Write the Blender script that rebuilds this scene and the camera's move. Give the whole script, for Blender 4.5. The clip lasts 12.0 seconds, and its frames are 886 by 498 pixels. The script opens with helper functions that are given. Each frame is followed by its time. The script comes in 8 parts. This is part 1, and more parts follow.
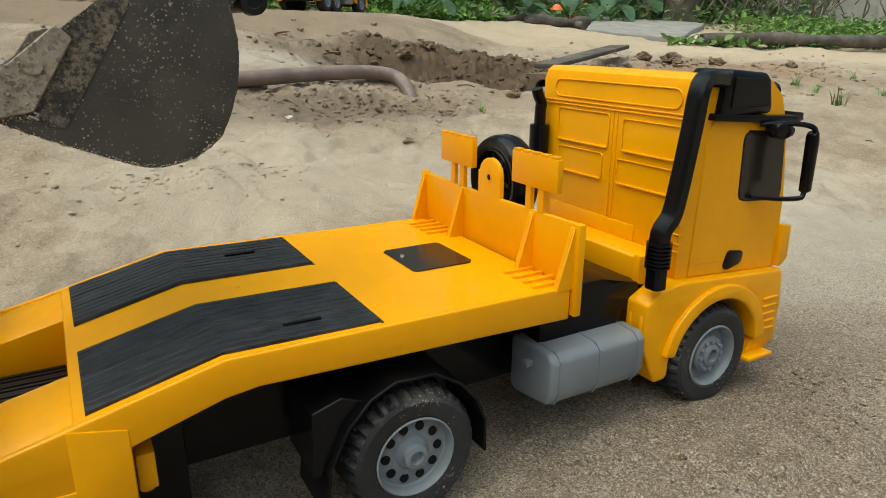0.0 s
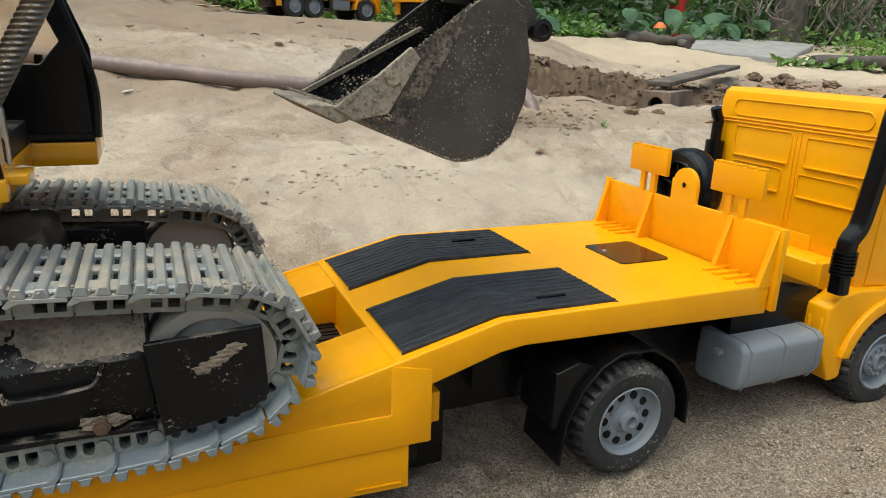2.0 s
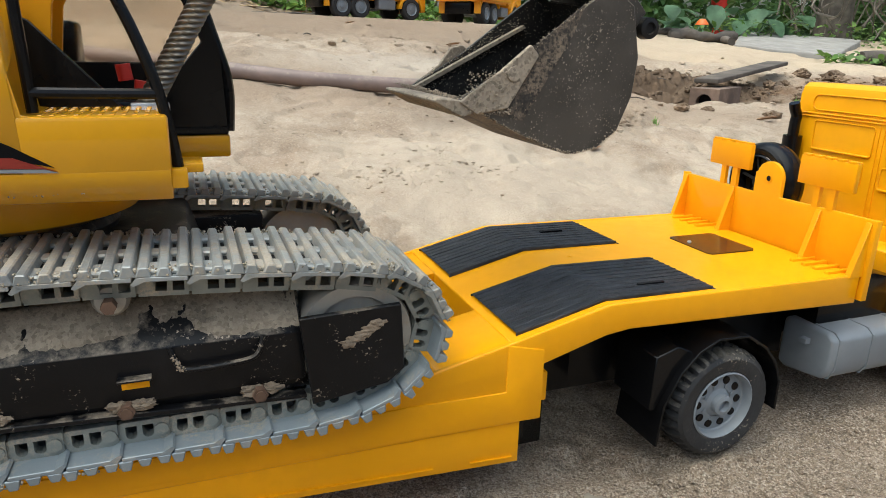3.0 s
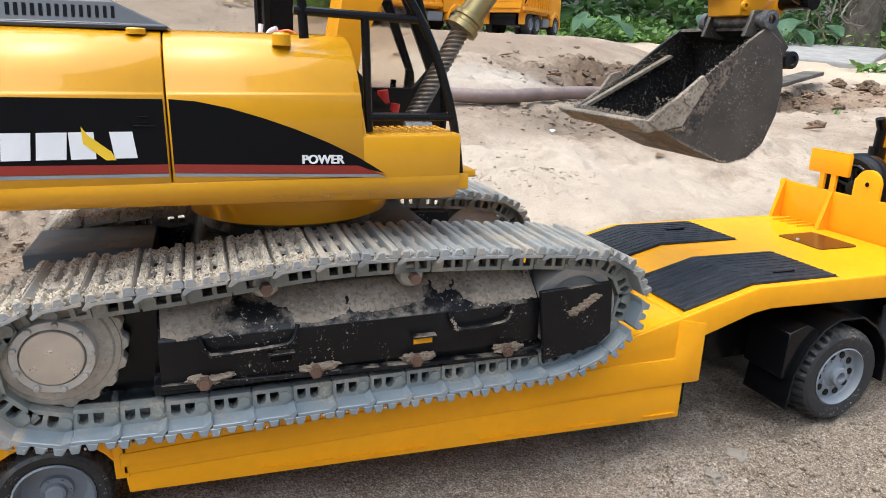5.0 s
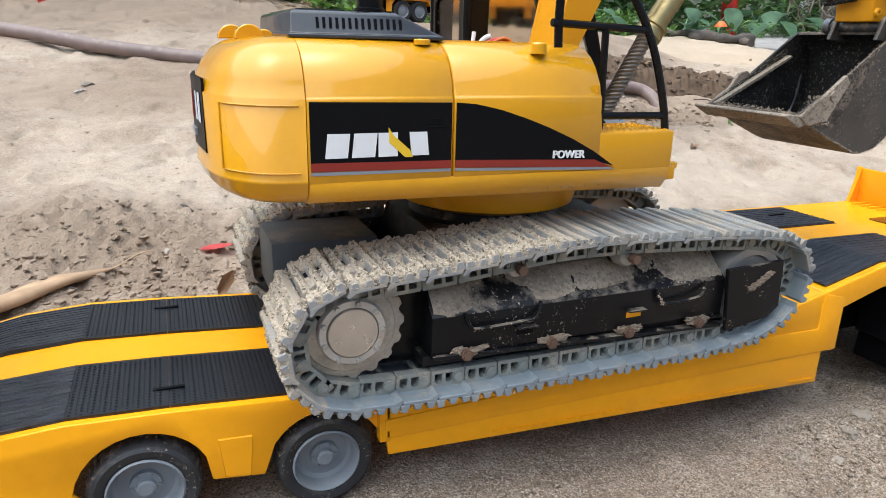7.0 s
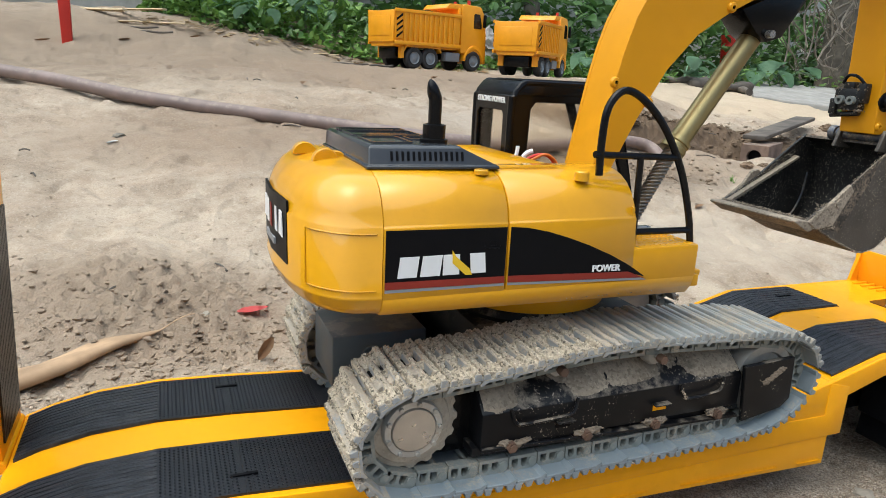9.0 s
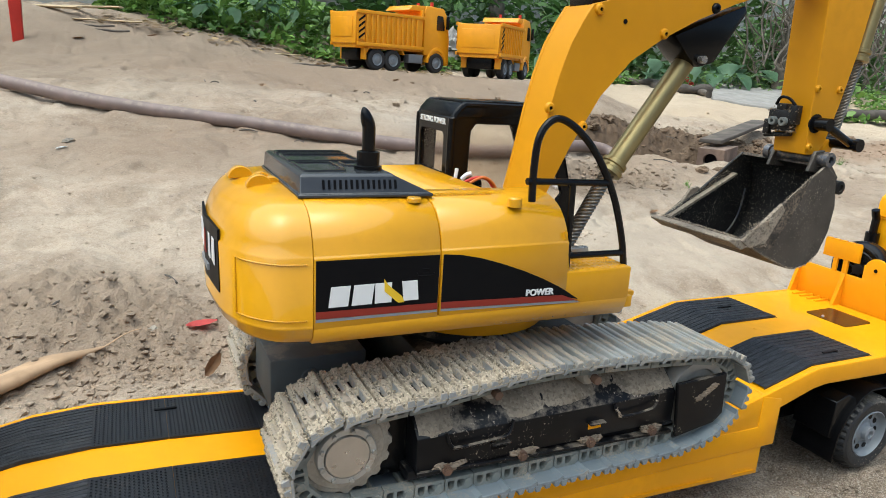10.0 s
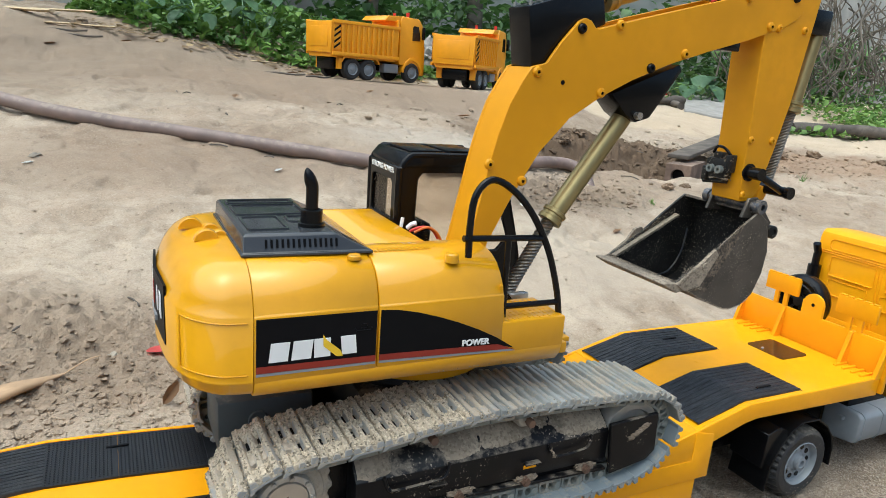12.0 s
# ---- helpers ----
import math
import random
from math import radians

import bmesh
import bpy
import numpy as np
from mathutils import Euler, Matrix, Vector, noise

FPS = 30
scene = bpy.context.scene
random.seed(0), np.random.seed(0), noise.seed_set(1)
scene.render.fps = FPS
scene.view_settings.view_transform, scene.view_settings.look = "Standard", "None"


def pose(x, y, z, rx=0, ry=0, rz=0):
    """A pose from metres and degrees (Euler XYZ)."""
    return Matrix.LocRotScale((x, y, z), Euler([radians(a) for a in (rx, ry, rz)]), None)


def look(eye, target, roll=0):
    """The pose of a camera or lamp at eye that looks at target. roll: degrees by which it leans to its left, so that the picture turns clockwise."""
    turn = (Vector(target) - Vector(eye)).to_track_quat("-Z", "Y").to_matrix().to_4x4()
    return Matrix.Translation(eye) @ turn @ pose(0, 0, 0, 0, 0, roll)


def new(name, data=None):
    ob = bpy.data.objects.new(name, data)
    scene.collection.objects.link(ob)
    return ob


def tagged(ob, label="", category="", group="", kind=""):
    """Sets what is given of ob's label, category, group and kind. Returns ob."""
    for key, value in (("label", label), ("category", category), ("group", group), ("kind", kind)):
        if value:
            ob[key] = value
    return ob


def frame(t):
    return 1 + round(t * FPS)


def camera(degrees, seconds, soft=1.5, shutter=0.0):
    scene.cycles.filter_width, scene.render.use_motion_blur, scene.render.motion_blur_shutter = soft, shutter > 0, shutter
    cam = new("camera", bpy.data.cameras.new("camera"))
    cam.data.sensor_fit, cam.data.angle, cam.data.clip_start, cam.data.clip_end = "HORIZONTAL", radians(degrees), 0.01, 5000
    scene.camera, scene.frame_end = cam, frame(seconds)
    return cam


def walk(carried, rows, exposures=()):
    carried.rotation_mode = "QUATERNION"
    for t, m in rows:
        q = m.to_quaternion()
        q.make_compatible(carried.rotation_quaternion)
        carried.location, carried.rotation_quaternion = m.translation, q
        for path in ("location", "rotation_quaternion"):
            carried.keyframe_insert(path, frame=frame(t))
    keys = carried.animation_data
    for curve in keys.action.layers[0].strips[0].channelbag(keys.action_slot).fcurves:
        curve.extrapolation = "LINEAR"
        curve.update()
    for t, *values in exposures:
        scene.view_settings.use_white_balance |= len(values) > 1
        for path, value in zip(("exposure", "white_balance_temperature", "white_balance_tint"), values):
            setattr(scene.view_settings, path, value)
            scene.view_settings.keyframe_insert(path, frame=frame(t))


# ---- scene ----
cam = camera(66.92, 12.0, 0.9)
# seconds, x, y, z, and the turn in degrees
ROWS = [
    (0.0, -0.1447, -0.3673, 0.2565, 72.33, -0.34, -29.99),
    (0.5, -0.1765, -0.3720, 0.2609, 72.78, -0.74, -28.25),
    (1.0, -0.2118, -0.3737, 0.2621, 72.94, -0.99, -26.54),
    (1.5, -0.2368, -0.3848, 0.2600, 73.33, -1.80, -24.63),
    (2.0, -0.2606, -0.3829, 0.2605, 73.19, -1.69, -23.21),
    (2.5, -0.2857, -0.3831, 0.2603, 73.19, -1.37, -22.13),
    (3.0, -0.3119, -0.3863, 0.2591, 73.01, -1.31, -20.69),
    (3.5, -0.3449, -0.3933, 0.2643, 73.19, -1.57, -19.02),
    (5.5, -0.4844, -0.4288, 0.2720, 73.45, -1.64, -19.87),
    (6.0, -0.5218, -0.4266, 0.2709, 73.48, -2.07, -20.47),
    (6.5, -0.5620, -0.4217, 0.2705, 73.59, -1.72, -21.38),
    (7.0, -0.6008, -0.4133, 0.2768, 72.78, -1.32, -22.14),
    (9.0, -0.6448, -0.4264, 0.3322, 75.17, -2.70, -22.11),
    (9.5, -0.6360, -0.4280, 0.3443, 75.26, -2.48, -23.32),
    (10.0, -0.6256, -0.4333, 0.3513, 75.05, -3.19, -24.70),
    (10.5, -0.6203, -0.4411, 0.3577, 74.57, -3.71, -25.69),
    (11.0, -0.6132, -0.4421, 0.3858, 74.87, -4.16, -26.06),
    (11.5, -0.6060, -0.4452, 0.4065, 75.27, -4.41, -26.29),
    (12.0, -0.6093, -0.4540, 0.3920, 75.14, -4.25, -26.19),
]
walk(cam, [(t, pose(x, y, z, rx, ry, rz)) for t, x, y, z, rx, ry, rz in ROWS], [(0.0, -0.05, 6350, -6), (2.0, 0.20, 6150, -2), (3.5, 0.47, 6000, 2), (5.5, 0.73, 5700, 6), (7.0, 0.56, 5700, 5), (9.0, 0.37, 5850, 1), (12.0, 0.34, 5750, -1)])

# ---- light ----
world = bpy.data.worlds.new("world")
scene.world = world
world.use_nodes = True
wn = world.node_tree.nodes
wl = world.node_tree.links
sky = wn.new("ShaderNodeTexSky")
sky.sky_type = "NISHITA"
sky.sun_disc = False
sky.sun_elevation = radians(70)
sky.sun_rotation = radians(-101)
sky.air_density, sky.dust_density, sky.ozone_density = 1.0, 6.0, 0.6
wn["Background"].inputs["Strength"].default_value = 0.15
wl.new(sky.outputs["Color"], wn["Background"].inputs["Color"])
sun_data = bpy.data.lights.new("sun", "SUN")
sun_data.energy, sun_data.angle, sun_data.color = 2.2, radians(100), (1.0, 0.985, 0.95)
sun = new("sun", sun_data)
sun.matrix_world = look((-2.0, -0.2, 6.0), (0.0, 0.0, 0.0))


# ---- materials ----
def nodes_of(name):
    m = bpy.data.materials.new(name)
    m.use_nodes = True
    n, l = m.node_tree.nodes, m.node_tree.links
    return m, n, l, n["Principled BSDF"]


def noise_node(n, l, co, scale, detail=4.0, rough=0.55):
    t = n.new("ShaderNodeTexNoise")
    t.inputs["Scale"].default_value = scale
    t.inputs["Detail"].default_value = detail
    t.inputs["Roughness"].default_value = rough
    l.new(co, t.inputs["Vector"])
    return t.outputs["Fac"]


def ramp_node(n, l, fac, a, b, ca=(0, 0, 0, 1), cb=(1, 1, 1, 1)):
    r = n.new("ShaderNodeValToRGB")
    r.color_ramp.elements[0].position, r.color_ramp.elements[1].position = a, b
    r.color_ramp.elements[0].color, r.color_ramp.elements[1].color = ca, cb
    l.new(fac, r.inputs["Fac"])
    return r.outputs["Color"]


def mix_node(n, l, fac, a, b, how="MIX"):
    m = n.new("ShaderNodeMix")
    m.data_type = "RGBA"
    m.blend_type = how
    for sock, v in ((m.inputs[0], fac), (m.inputs[6], a), (m.inputs[7], b)):
        if isinstance(v, (int, float)):
            sock.default_value = v
        elif isinstance(v, tuple):
            sock.default_value = (*v[:3], 1)
        else:
            l.new(v, sock)
    return m.outputs[2]


def math_node(n, l, op, a, b=None):
    m = n.new("ShaderNodeMath")
    m.operation = op
    m.use_clamp = True
    for sock, v in zip(m.inputs, (a, b)):
        if v is None:
            continue
        if isinstance(v, (int, float)):
            sock.default_value = v
        else:
            l.new(v, sock)
    return m.outputs[0]


SAND = (0.44, 0.375, 0.285)


def surface(name, color, rough=0.4, metal=0.0, vary=0.12, scale=60.0, bump=0.05, grain=900.0,
            dust=0.0, dust_low=0.5, coat=0.0, coat_rough=0.12, dust_color=SAND, patch=14.0, scratch=0.0, grime=0.0, spec=0.5, speckle=0.0, dots=0.0):
    """A worn, slightly dusty surface: colour varied at two scales, grain in the relief, sand lying on what faces up."""
    m, n, l, b = nodes_of(name)
    co = n.new("ShaderNodeNewGeometry").outputs["Position"]
    big = noise_node(n, l, co, patch, 3)
    small = noise_node(n, l, co, scale, 5)
    lo = tuple(c * (1 - vary) for c in color)
    hi = tuple(min(1, c * (1 + vary)) for c in color)
    col = mix_node(n, l, ramp_node(n, l, big, 0.35, 0.65), lo, hi)
    col = mix_node(n, l, ramp_node(n, l, small, 0.45, 0.75), col, tuple(c * (1 - 0.6 * vary) for c in color))
    rough_out = None
    if speckle:
        vc = n.new("ShaderNodeTexVoronoi")
        vc.inputs["Scale"].default_value = 650
        l.new(co, vc.inputs["Vector"])
        vs = n.new("ShaderNodeSeparateColor")
        l.new(vc.outputs["Color"], vs.inputs[0])
        col = mix_node(n, l, math_node(n, l, "MULTIPLY", ramp_node(n, l, vs.outputs[0], 0.55, 1.0), speckle), col, tuple(c * 0.25 for c in color))
        col = mix_node(n, l, math_node(n, l, "MULTIPLY", ramp_node(n, l, vs.outputs[1], 0.65, 1.0), speckle), col, tuple(min(1, c * 1.35) for c in color))
    if scratch:
        sp = ramp_node(n, l, noise_node(n, l, co, 520, 3, 0.6), 0.60, 0.68)
        keep = ramp_node(n, l, noise_node(n, l, co, 35, 3), 0.55 - scratch * 0.2, 0.62)
        col = mix_node(n, l, math_node(n, l, "MULTIPLY", sp, keep), col, dust_color)
    if dots:
        vd = n.new("ShaderNodeTexVoronoi")
        vd.inputs["Scale"].default_value = 620
        l.new(co, vd.inputs["Vector"])
        dot = ramp_node(n, l, vd.outputs["Distance"], 0.16, 0.30, (1, 1, 1, 1), (0, 0, 0, 1))
        dc = n.new("ShaderNodeSeparateColor")
        l.new(vd.outputs["Color"], dc.inputs[0])
        pick = ramp_node(n, l, dc.outputs[0], 1 - 0.5 * dots, 1.04 - 0.5 * dots)
        where = ramp_node(n, l, noise_node(n, l, co, 30, 3), 0.40, 0.60)
        col = mix_node(n, l, math_node(n, l, "MULTIPLY", math_node(n, l, "MULTIPLY", dot, pick), where), col, dust_color)
    if grime:
        g1 = ramp_node(n, l, noise_node(n, l, co, 55, 6, 0.7), 0.52 - 0.12 * grime, 0.66 - 0.06 * grime)
        g2 = ramp_node(n, l, noise_node(n, l, co, 520, 3, 0.7), 0.38, 0.60)
        col = mix_node(n, l, math_node(n, l, "MULTIPLY", math_node(n, l, "MULTIPLY", g1, g2), 0.85), col, dust_color)
    if dust:
        geo = n.new("ShaderNodeNewGeometry")
        sep = n.new("ShaderNodeSeparateXYZ")
        l.new(geo.outputs["Normal"], sep.inputs[0])
        up = ramp_node(n, l, sep.outputs["Z"], 0.30, 0.55)
        cover = noise_node(n, l, co, 45, 6, 0.65)
        cover = ramp_node(n, l, cover, dust_low, dust_low + 0.1)
        fine = ramp_node(n, l, noise_node(n, l, co, 700, 2), 0.3, 0.6)
        f = math_node(n, l, "MULTIPLY", math_node(n, l, "MULTIPLY", up, cover), dust)
        f2 = math_node(n, l, "MULTIPLY", f, fine)
        f = math_node(n, l, "MAXIMUM", math_node(n, l, "MULTIPLY", f, 0.75), f2)
        sandcol = mix_node(n, l, noise_node(n, l, co, 900, 2), tuple(c * 0.6 for c in dust_color), tuple(min(1, c * 1.25) for c in dust_color))
        col = mix_node(n, l, f, col, sandcol)
        r = n.new("ShaderNodeMapRange")
        r.inputs["To Min"].default_value, r.inputs["To Max"].default_value = rough, 0.95
        l.new(f, r.inputs["Value"])
        rough_out = r.outputs["Result"]
    l.new(col, b.inputs["Base Color"])
    if rough_out is None:
        r = n.new("ShaderNodeMapRange")
        r.inputs["To Min"].default_value, r.inputs["To Max"].default_value = rough * 0.8, min(1, rough * 1.25)
        l.new(small, r.inputs["Value"])
        rough_out = r.outputs["Result"]
    l.new(rough_out, b.inputs["Roughness"])
    b.inputs["Metallic"].default_value = metal
    b.inputs["Specular IOR Level"].default_value = spec
    if coat:
        b.inputs["Coat Weight"].default_value = coat
        b.inputs["Coat Roughness"].default_value = coat_rough
    if bump:
        bp = n.new("ShaderNodeBump")
        bp.inputs["Strength"].default_value = min(1.0, bump)
        bp.inputs["Distance"].default_value = 0.0006
        l.new(noise_node(n, l, co, grain, 3), bp.inputs["Height"])
        l.new(bp.outputs["Normal"], b.inputs["Normal"])
    return m


YELLOW = surface("truck_yellow_plastic", (0.88, 0.382, 0.002), 0.36, vary=0.05, scale=120, bump=0.02, grain=1500, spec=0.08, coat=0.35, coat_rough=0.10)
HOUSE = surface("excavator_yellow_paint", (0.62, 0.300, 0.004), 0.34, vary=0.05, scale=90, bump=0.015, coat=0.9, coat_rough=0.045, spec=0.10)
BOOM = surface("boom_yellow_paint", (0.66, 0.292, 0.004), 0.38, vary=0.08, scale=70, bump=0.04, spec=0.25)
BLACK = surface("black_plastic", (0.005, 0.005, 0.0055), 0.22, vary=0.3, bump=0.05, spec=0.22)
BLACK_DUSTY = surface("dusty_black_plastic", (0.010, 0.010, 0.010), 0.5, vary=0.3, bump=0.12, dust=0.35, dust_low=0.5, spec=0.3)
PADBLACK = surface("black_rubber_mat", (0.011, 0.012, 0.015), 0.36, vary=0.4, bump=0.35, grain=800, dust=0.05, dust_low=0.6, spec=0.4)
def fibrous_rubber():
    m, n, l, b = nodes_of("fibrous_black_rubber")
    co = n.new("ShaderNodeNewGeometry").outputs["Position"]
    st = n.new("ShaderNodeVectorMath")
    st.operation = "MULTIPLY"
    l.new(co, st.inputs[0])
    st.inputs[1].default_value = (0.10, 1.0, 0.10)
    streak = noise_node(n, l, st.outputs[0], 700, 5, 0.7)
    broad = noise_node(n, l, co, 60, 4, 0.6)
    col = mix_node(n, l, ramp_node(n, l, streak, 0.40, 0.66), (0.006, 0.0065, 0.008), (0.040, 0.044, 0.053))
    col = mix_node(n, l, math_node(n, l, "MULTIPLY", ramp_node(n, l, broad, 0.55, 0.75), 0.25), col, (0.085, 0.080, 0.072))
    l.new(col, b.inputs["Base Color"])
    b.inputs["Roughness"].default_value = 0.50
    b.inputs["Specular IOR Level"].default_value = 0.35
    bp = n.new("ShaderNodeBump")
    bp.inputs["Strength"].default_value = 0.9
    bp.inputs["Distance"].default_value = 0.0010
    l.new(streak, bp.inputs["Height"])
    l.new(bp.outputs["Normal"], b.inputs["Normal"])
    return m


MATRUBBER = fibrous_rubber()
TYRE = surface("tyre_rubber", (0.027, 0.028, 0.030), 0.50, vary=0.35, bump=0.45, grain=500, dust=0.25, dust_low=0.46, spec=0.35, scratch=0.22)
GREY = surface("grey_plastic", (0.21, 0.23, 0.25), 0.42, vary=0.10, bump=0.04, dust=0.12, dust_low=0.52, spec=0.4)
SHOE = surface("track_shoe_metal", (0.27, 0.285, 0.28), 0.42, metal=0.25, vary=0.25, bump=0.3, grain=500, dust=0.85, dust_low=0.46, grime=0.45)
SHOE_CLEAN = surface("clean_track_shoe", (0.25, 0.29, 0.315), 0.38, metal=0.3, vary=0.12, bump=0.15, grain=500, dust=0.5, dust_low=0.60, grime=0.12)
SPROCKET = surface("sand_dusted_sprocket", (0.39, 0.34, 0.27), 0.7, metal=0.1, vary=0.3, scale=45, bump=0.7, grain=500, grime=0.5, speckle=0.25, patch=40)
SHOE_SANDY = surface("sand_caked_track_shoe", (0.30, 0.31, 0.31), 0.6, metal=0.2, vary=0.2, bump=0.8, grain=420, dust=1.0, dust_low=0.36, grime=0.9)
FRAMESAND = surface("dusty_frame_sand", (0.31, 0.255, 0.19), 0.97, vary=0.35, scale=260, bump=0.8, grain=900, spec=0.15, patch=30, speckle=0.45)
MUD = surface("crumbly_mud", (0.24, 0.19, 0.138), 0.95, vary=0.3, scale=200, bump=0.8, grain=600, spec=0.15)
CAKE = surface("caked_sand", (0.40, 0.345, 0.262), 0.97, vary=0.22, scale=300, bump=1.0, grain=500, spec=0.15, speckle=0.9)
LINK = surface("track_link_metal", (0.24, 0.255, 0.235), 0.5, metal=0.25, vary=0.2, bump=0.3, grain=500, grime=0.35)
FRAMEBLK = surface("scratched_black_frame", (0.008, 0.008, 0.009), 0.28, vary=0.35, bump=0.15, dust=0.5, dust_low=0.5, scratch=0.12, spec=0.2, dust_color=(0.47, 0.39, 0.295))
STEEL = surface("machined_steel", (0.56, 0.535, 0.50), 0.28, metal=0.9, vary=0.12, bump=0.1, grain=900)
STEEL_DUSTY = surface("dusty_steel", (0.40, 0.38, 0.34), 0.55, metal=0.5, vary=0.25, bump=0.4, grain=500, grime=0.55)
HUBSTEEL = surface("worn_hub_steel", (0.50, 0.48, 0.44), 0.45, metal=0.6, vary=0.18, bump=0.25, grain=700, grime=0.2)
BRASS = surface("brass", (0.33, 0.265, 0.12), 0.42, metal=0.8, vary=0.15, bump=0.05)
PINSTEEL = surface("blue_black_pin_steel", (0.085, 0.095, 0.115), 0.4, metal=0.6, vary=0.3, bump=0.3, grain=500, grime=0.45)
THREAD = surface("threaded_rod_steel", (0.19, 0.17, 0.14), 0.34, metal=0.8, vary=0.2, bump=0.1)
RUST = surface("rusty_bolt", (0.14, 0.08, 0.05), 0.75, vary=0.4, bump=0.5, grain=600)
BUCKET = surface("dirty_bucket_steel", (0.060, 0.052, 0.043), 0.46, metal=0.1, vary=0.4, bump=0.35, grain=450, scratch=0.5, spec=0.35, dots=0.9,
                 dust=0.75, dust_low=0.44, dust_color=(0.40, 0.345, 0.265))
# much darker base colour, for the bucket's inner faces and the clamp block
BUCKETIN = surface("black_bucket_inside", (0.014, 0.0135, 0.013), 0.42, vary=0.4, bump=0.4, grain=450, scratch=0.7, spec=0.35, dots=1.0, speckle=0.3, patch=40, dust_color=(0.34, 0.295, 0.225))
BUCKETMUD = surface("mud_smeared_bucket_steel", (0.030, 0.027, 0.024), 0.6, vary=0.4, bump=0.7, grain=380, grime=1.5, dots=1.0, spec=0.3, dust_color=(0.25, 0.195, 0.14))
BUCKETLIP = surface("muddy_bucket_edge", (0.29, 0.24, 0.18), 0.9, vary=0.4, scale=120, bump=0.9, grain=350, speckle=0.6)
WHITE = surface("white_print", (0.78, 0.78, 0.77), 0.4, vary=0.03, bump=0.0)
RED = surface("red_print", (0.24, 0.020, 0.010), 0.45, vary=0.05, bump=0.0)
REDP = surface("red_plastic", (0.55, 0.03, 0.02), 0.4, vary=0.1, bump=0.02)
SILVERP = surface("silver_print", (0.24, 0.25, 0.26), 0.4, vary=0.05, bump=0.0)
HOODGREY = surface("grey_black_hood_plastic", (0.036, 0.039, 0.044), 0.13, vary=0.15, bump=0.04, grain=1200, dust=0.05, dust_low=0.5)
# black for printed decals, and for shade painted into slots and holes
DECALHOLEBLACK = surface("black_print_and_hole_shade", (0.006, 0.006, 0.007), 0.42, vary=0.1, bump=0.0, spec=0.08)
TAILGREY = surface("grey_motor_housing", (0.075, 0.085, 0.088), 0.5, vary=0.15, bump=0.1, dust=0.3, spec=0.35)


def glass_mat(name, tint, rough=0.08):
    m, n, l, b = nodes_of(name)
    b.inputs["Base Color"].default_value = (*tint, 1)
    b.inputs["Roughness"].default_value = rough
    b.inputs["Transmission Weight"].default_value = 1.0
    b.inputs["IOR"].default_value = 1.15
    return m


GLASS = glass_mat("tinted_plastic_window", (0.91, 0.86, 0.79))
PANE = surface("dark_window_plastic", (0.018, 0.013, 0.010), 0.18, vary=0.1, bump=0.0)


# ---- mesh helpers ----
def shade(me, angle=35):
    me.polygons.foreach_set("use_smooth", [True] * len(me.polygons))
    me.set_sharp_from_angle(angle=radians(angle))


def mesh_of(name, bm, mats, angle=35):
    bmesh.ops.recalc_face_normals(bm, faces=bm.faces)
    me = bpy.data.meshes.new(name)
    bm.to_mesh(me)
    bm.free()
    for m in mats if isinstance(mats, (list, tuple)) else [mats]:
        me.materials.append(m)
    shade(me, angle)
    return me


def thing(name, at, label, category, group="", kind="", turn=0.0):
    ob = new(name)
    ob.matrix_basis = pose(*at, 0, 0, turn)
    ob.empty_display_size = 0.02
    return tagged(ob, label, category, group, kind)


def part(name, bm, mat, parent=None, label="", angle=35, local=False):
    """One mesh part under a thing or a part. Its points are in the place's metres, or with local in its parent's."""
    ob = new(name, mesh_of(name, bm, mat, angle))
    if parent:
        ob.parent = parent
        if not local and parent.parent is None and parent.data is None:
            ob.matrix_parent_inverse = parent.matrix_basis.inverted()
    return tagged(ob, label)


def B():
    return bmesh.new()


def bevel(bm, w, seg=2, angle=30, geom=None):
    es = [e for e in (geom or bm.edges) if len(e.link_faces) == 2 and e.calc_face_angle(0) > radians(angle)]
    if es and w:
        bmesh.ops.bevel(bm, geom=es, offset=w, segments=seg, profile=0.5, affect="EDGES", clamp_overlap=True)
    return bm


def box(bm, x0, x1, y0, y1, z0, z1, w=0.0, seg=2, m=None, mi=0):
    c = B()
    bmesh.ops.create_cube(c, size=1)
    for v in c.verts:
        v.co = Vector(((x0 + x1) / 2 + v.co.x * (x1 - x0), (y0 + y1) / 2 + v.co.y * (y1 - y0), (z0 + z1) / 2 + v.co.z * (z1 - z0)))
    bevel(c, w, seg)
    return merge(bm, c, m, mi)


def merge(bm, c, m=None, mi=0):
    """Adds the mesh c to bm, moved by m."""
    if m is not None:
        c.transform(m)
    idx = {}
    for v in c.verts:
        idx[v] = bm.verts.new(v.co)
    for f in c.faces:
        try:
            nf = bm.faces.new([idx[v] for v in f.verts])
            nf.material_index = mi if mi else f.material_index
        except ValueError:
            pass
    c.free()
    return bm


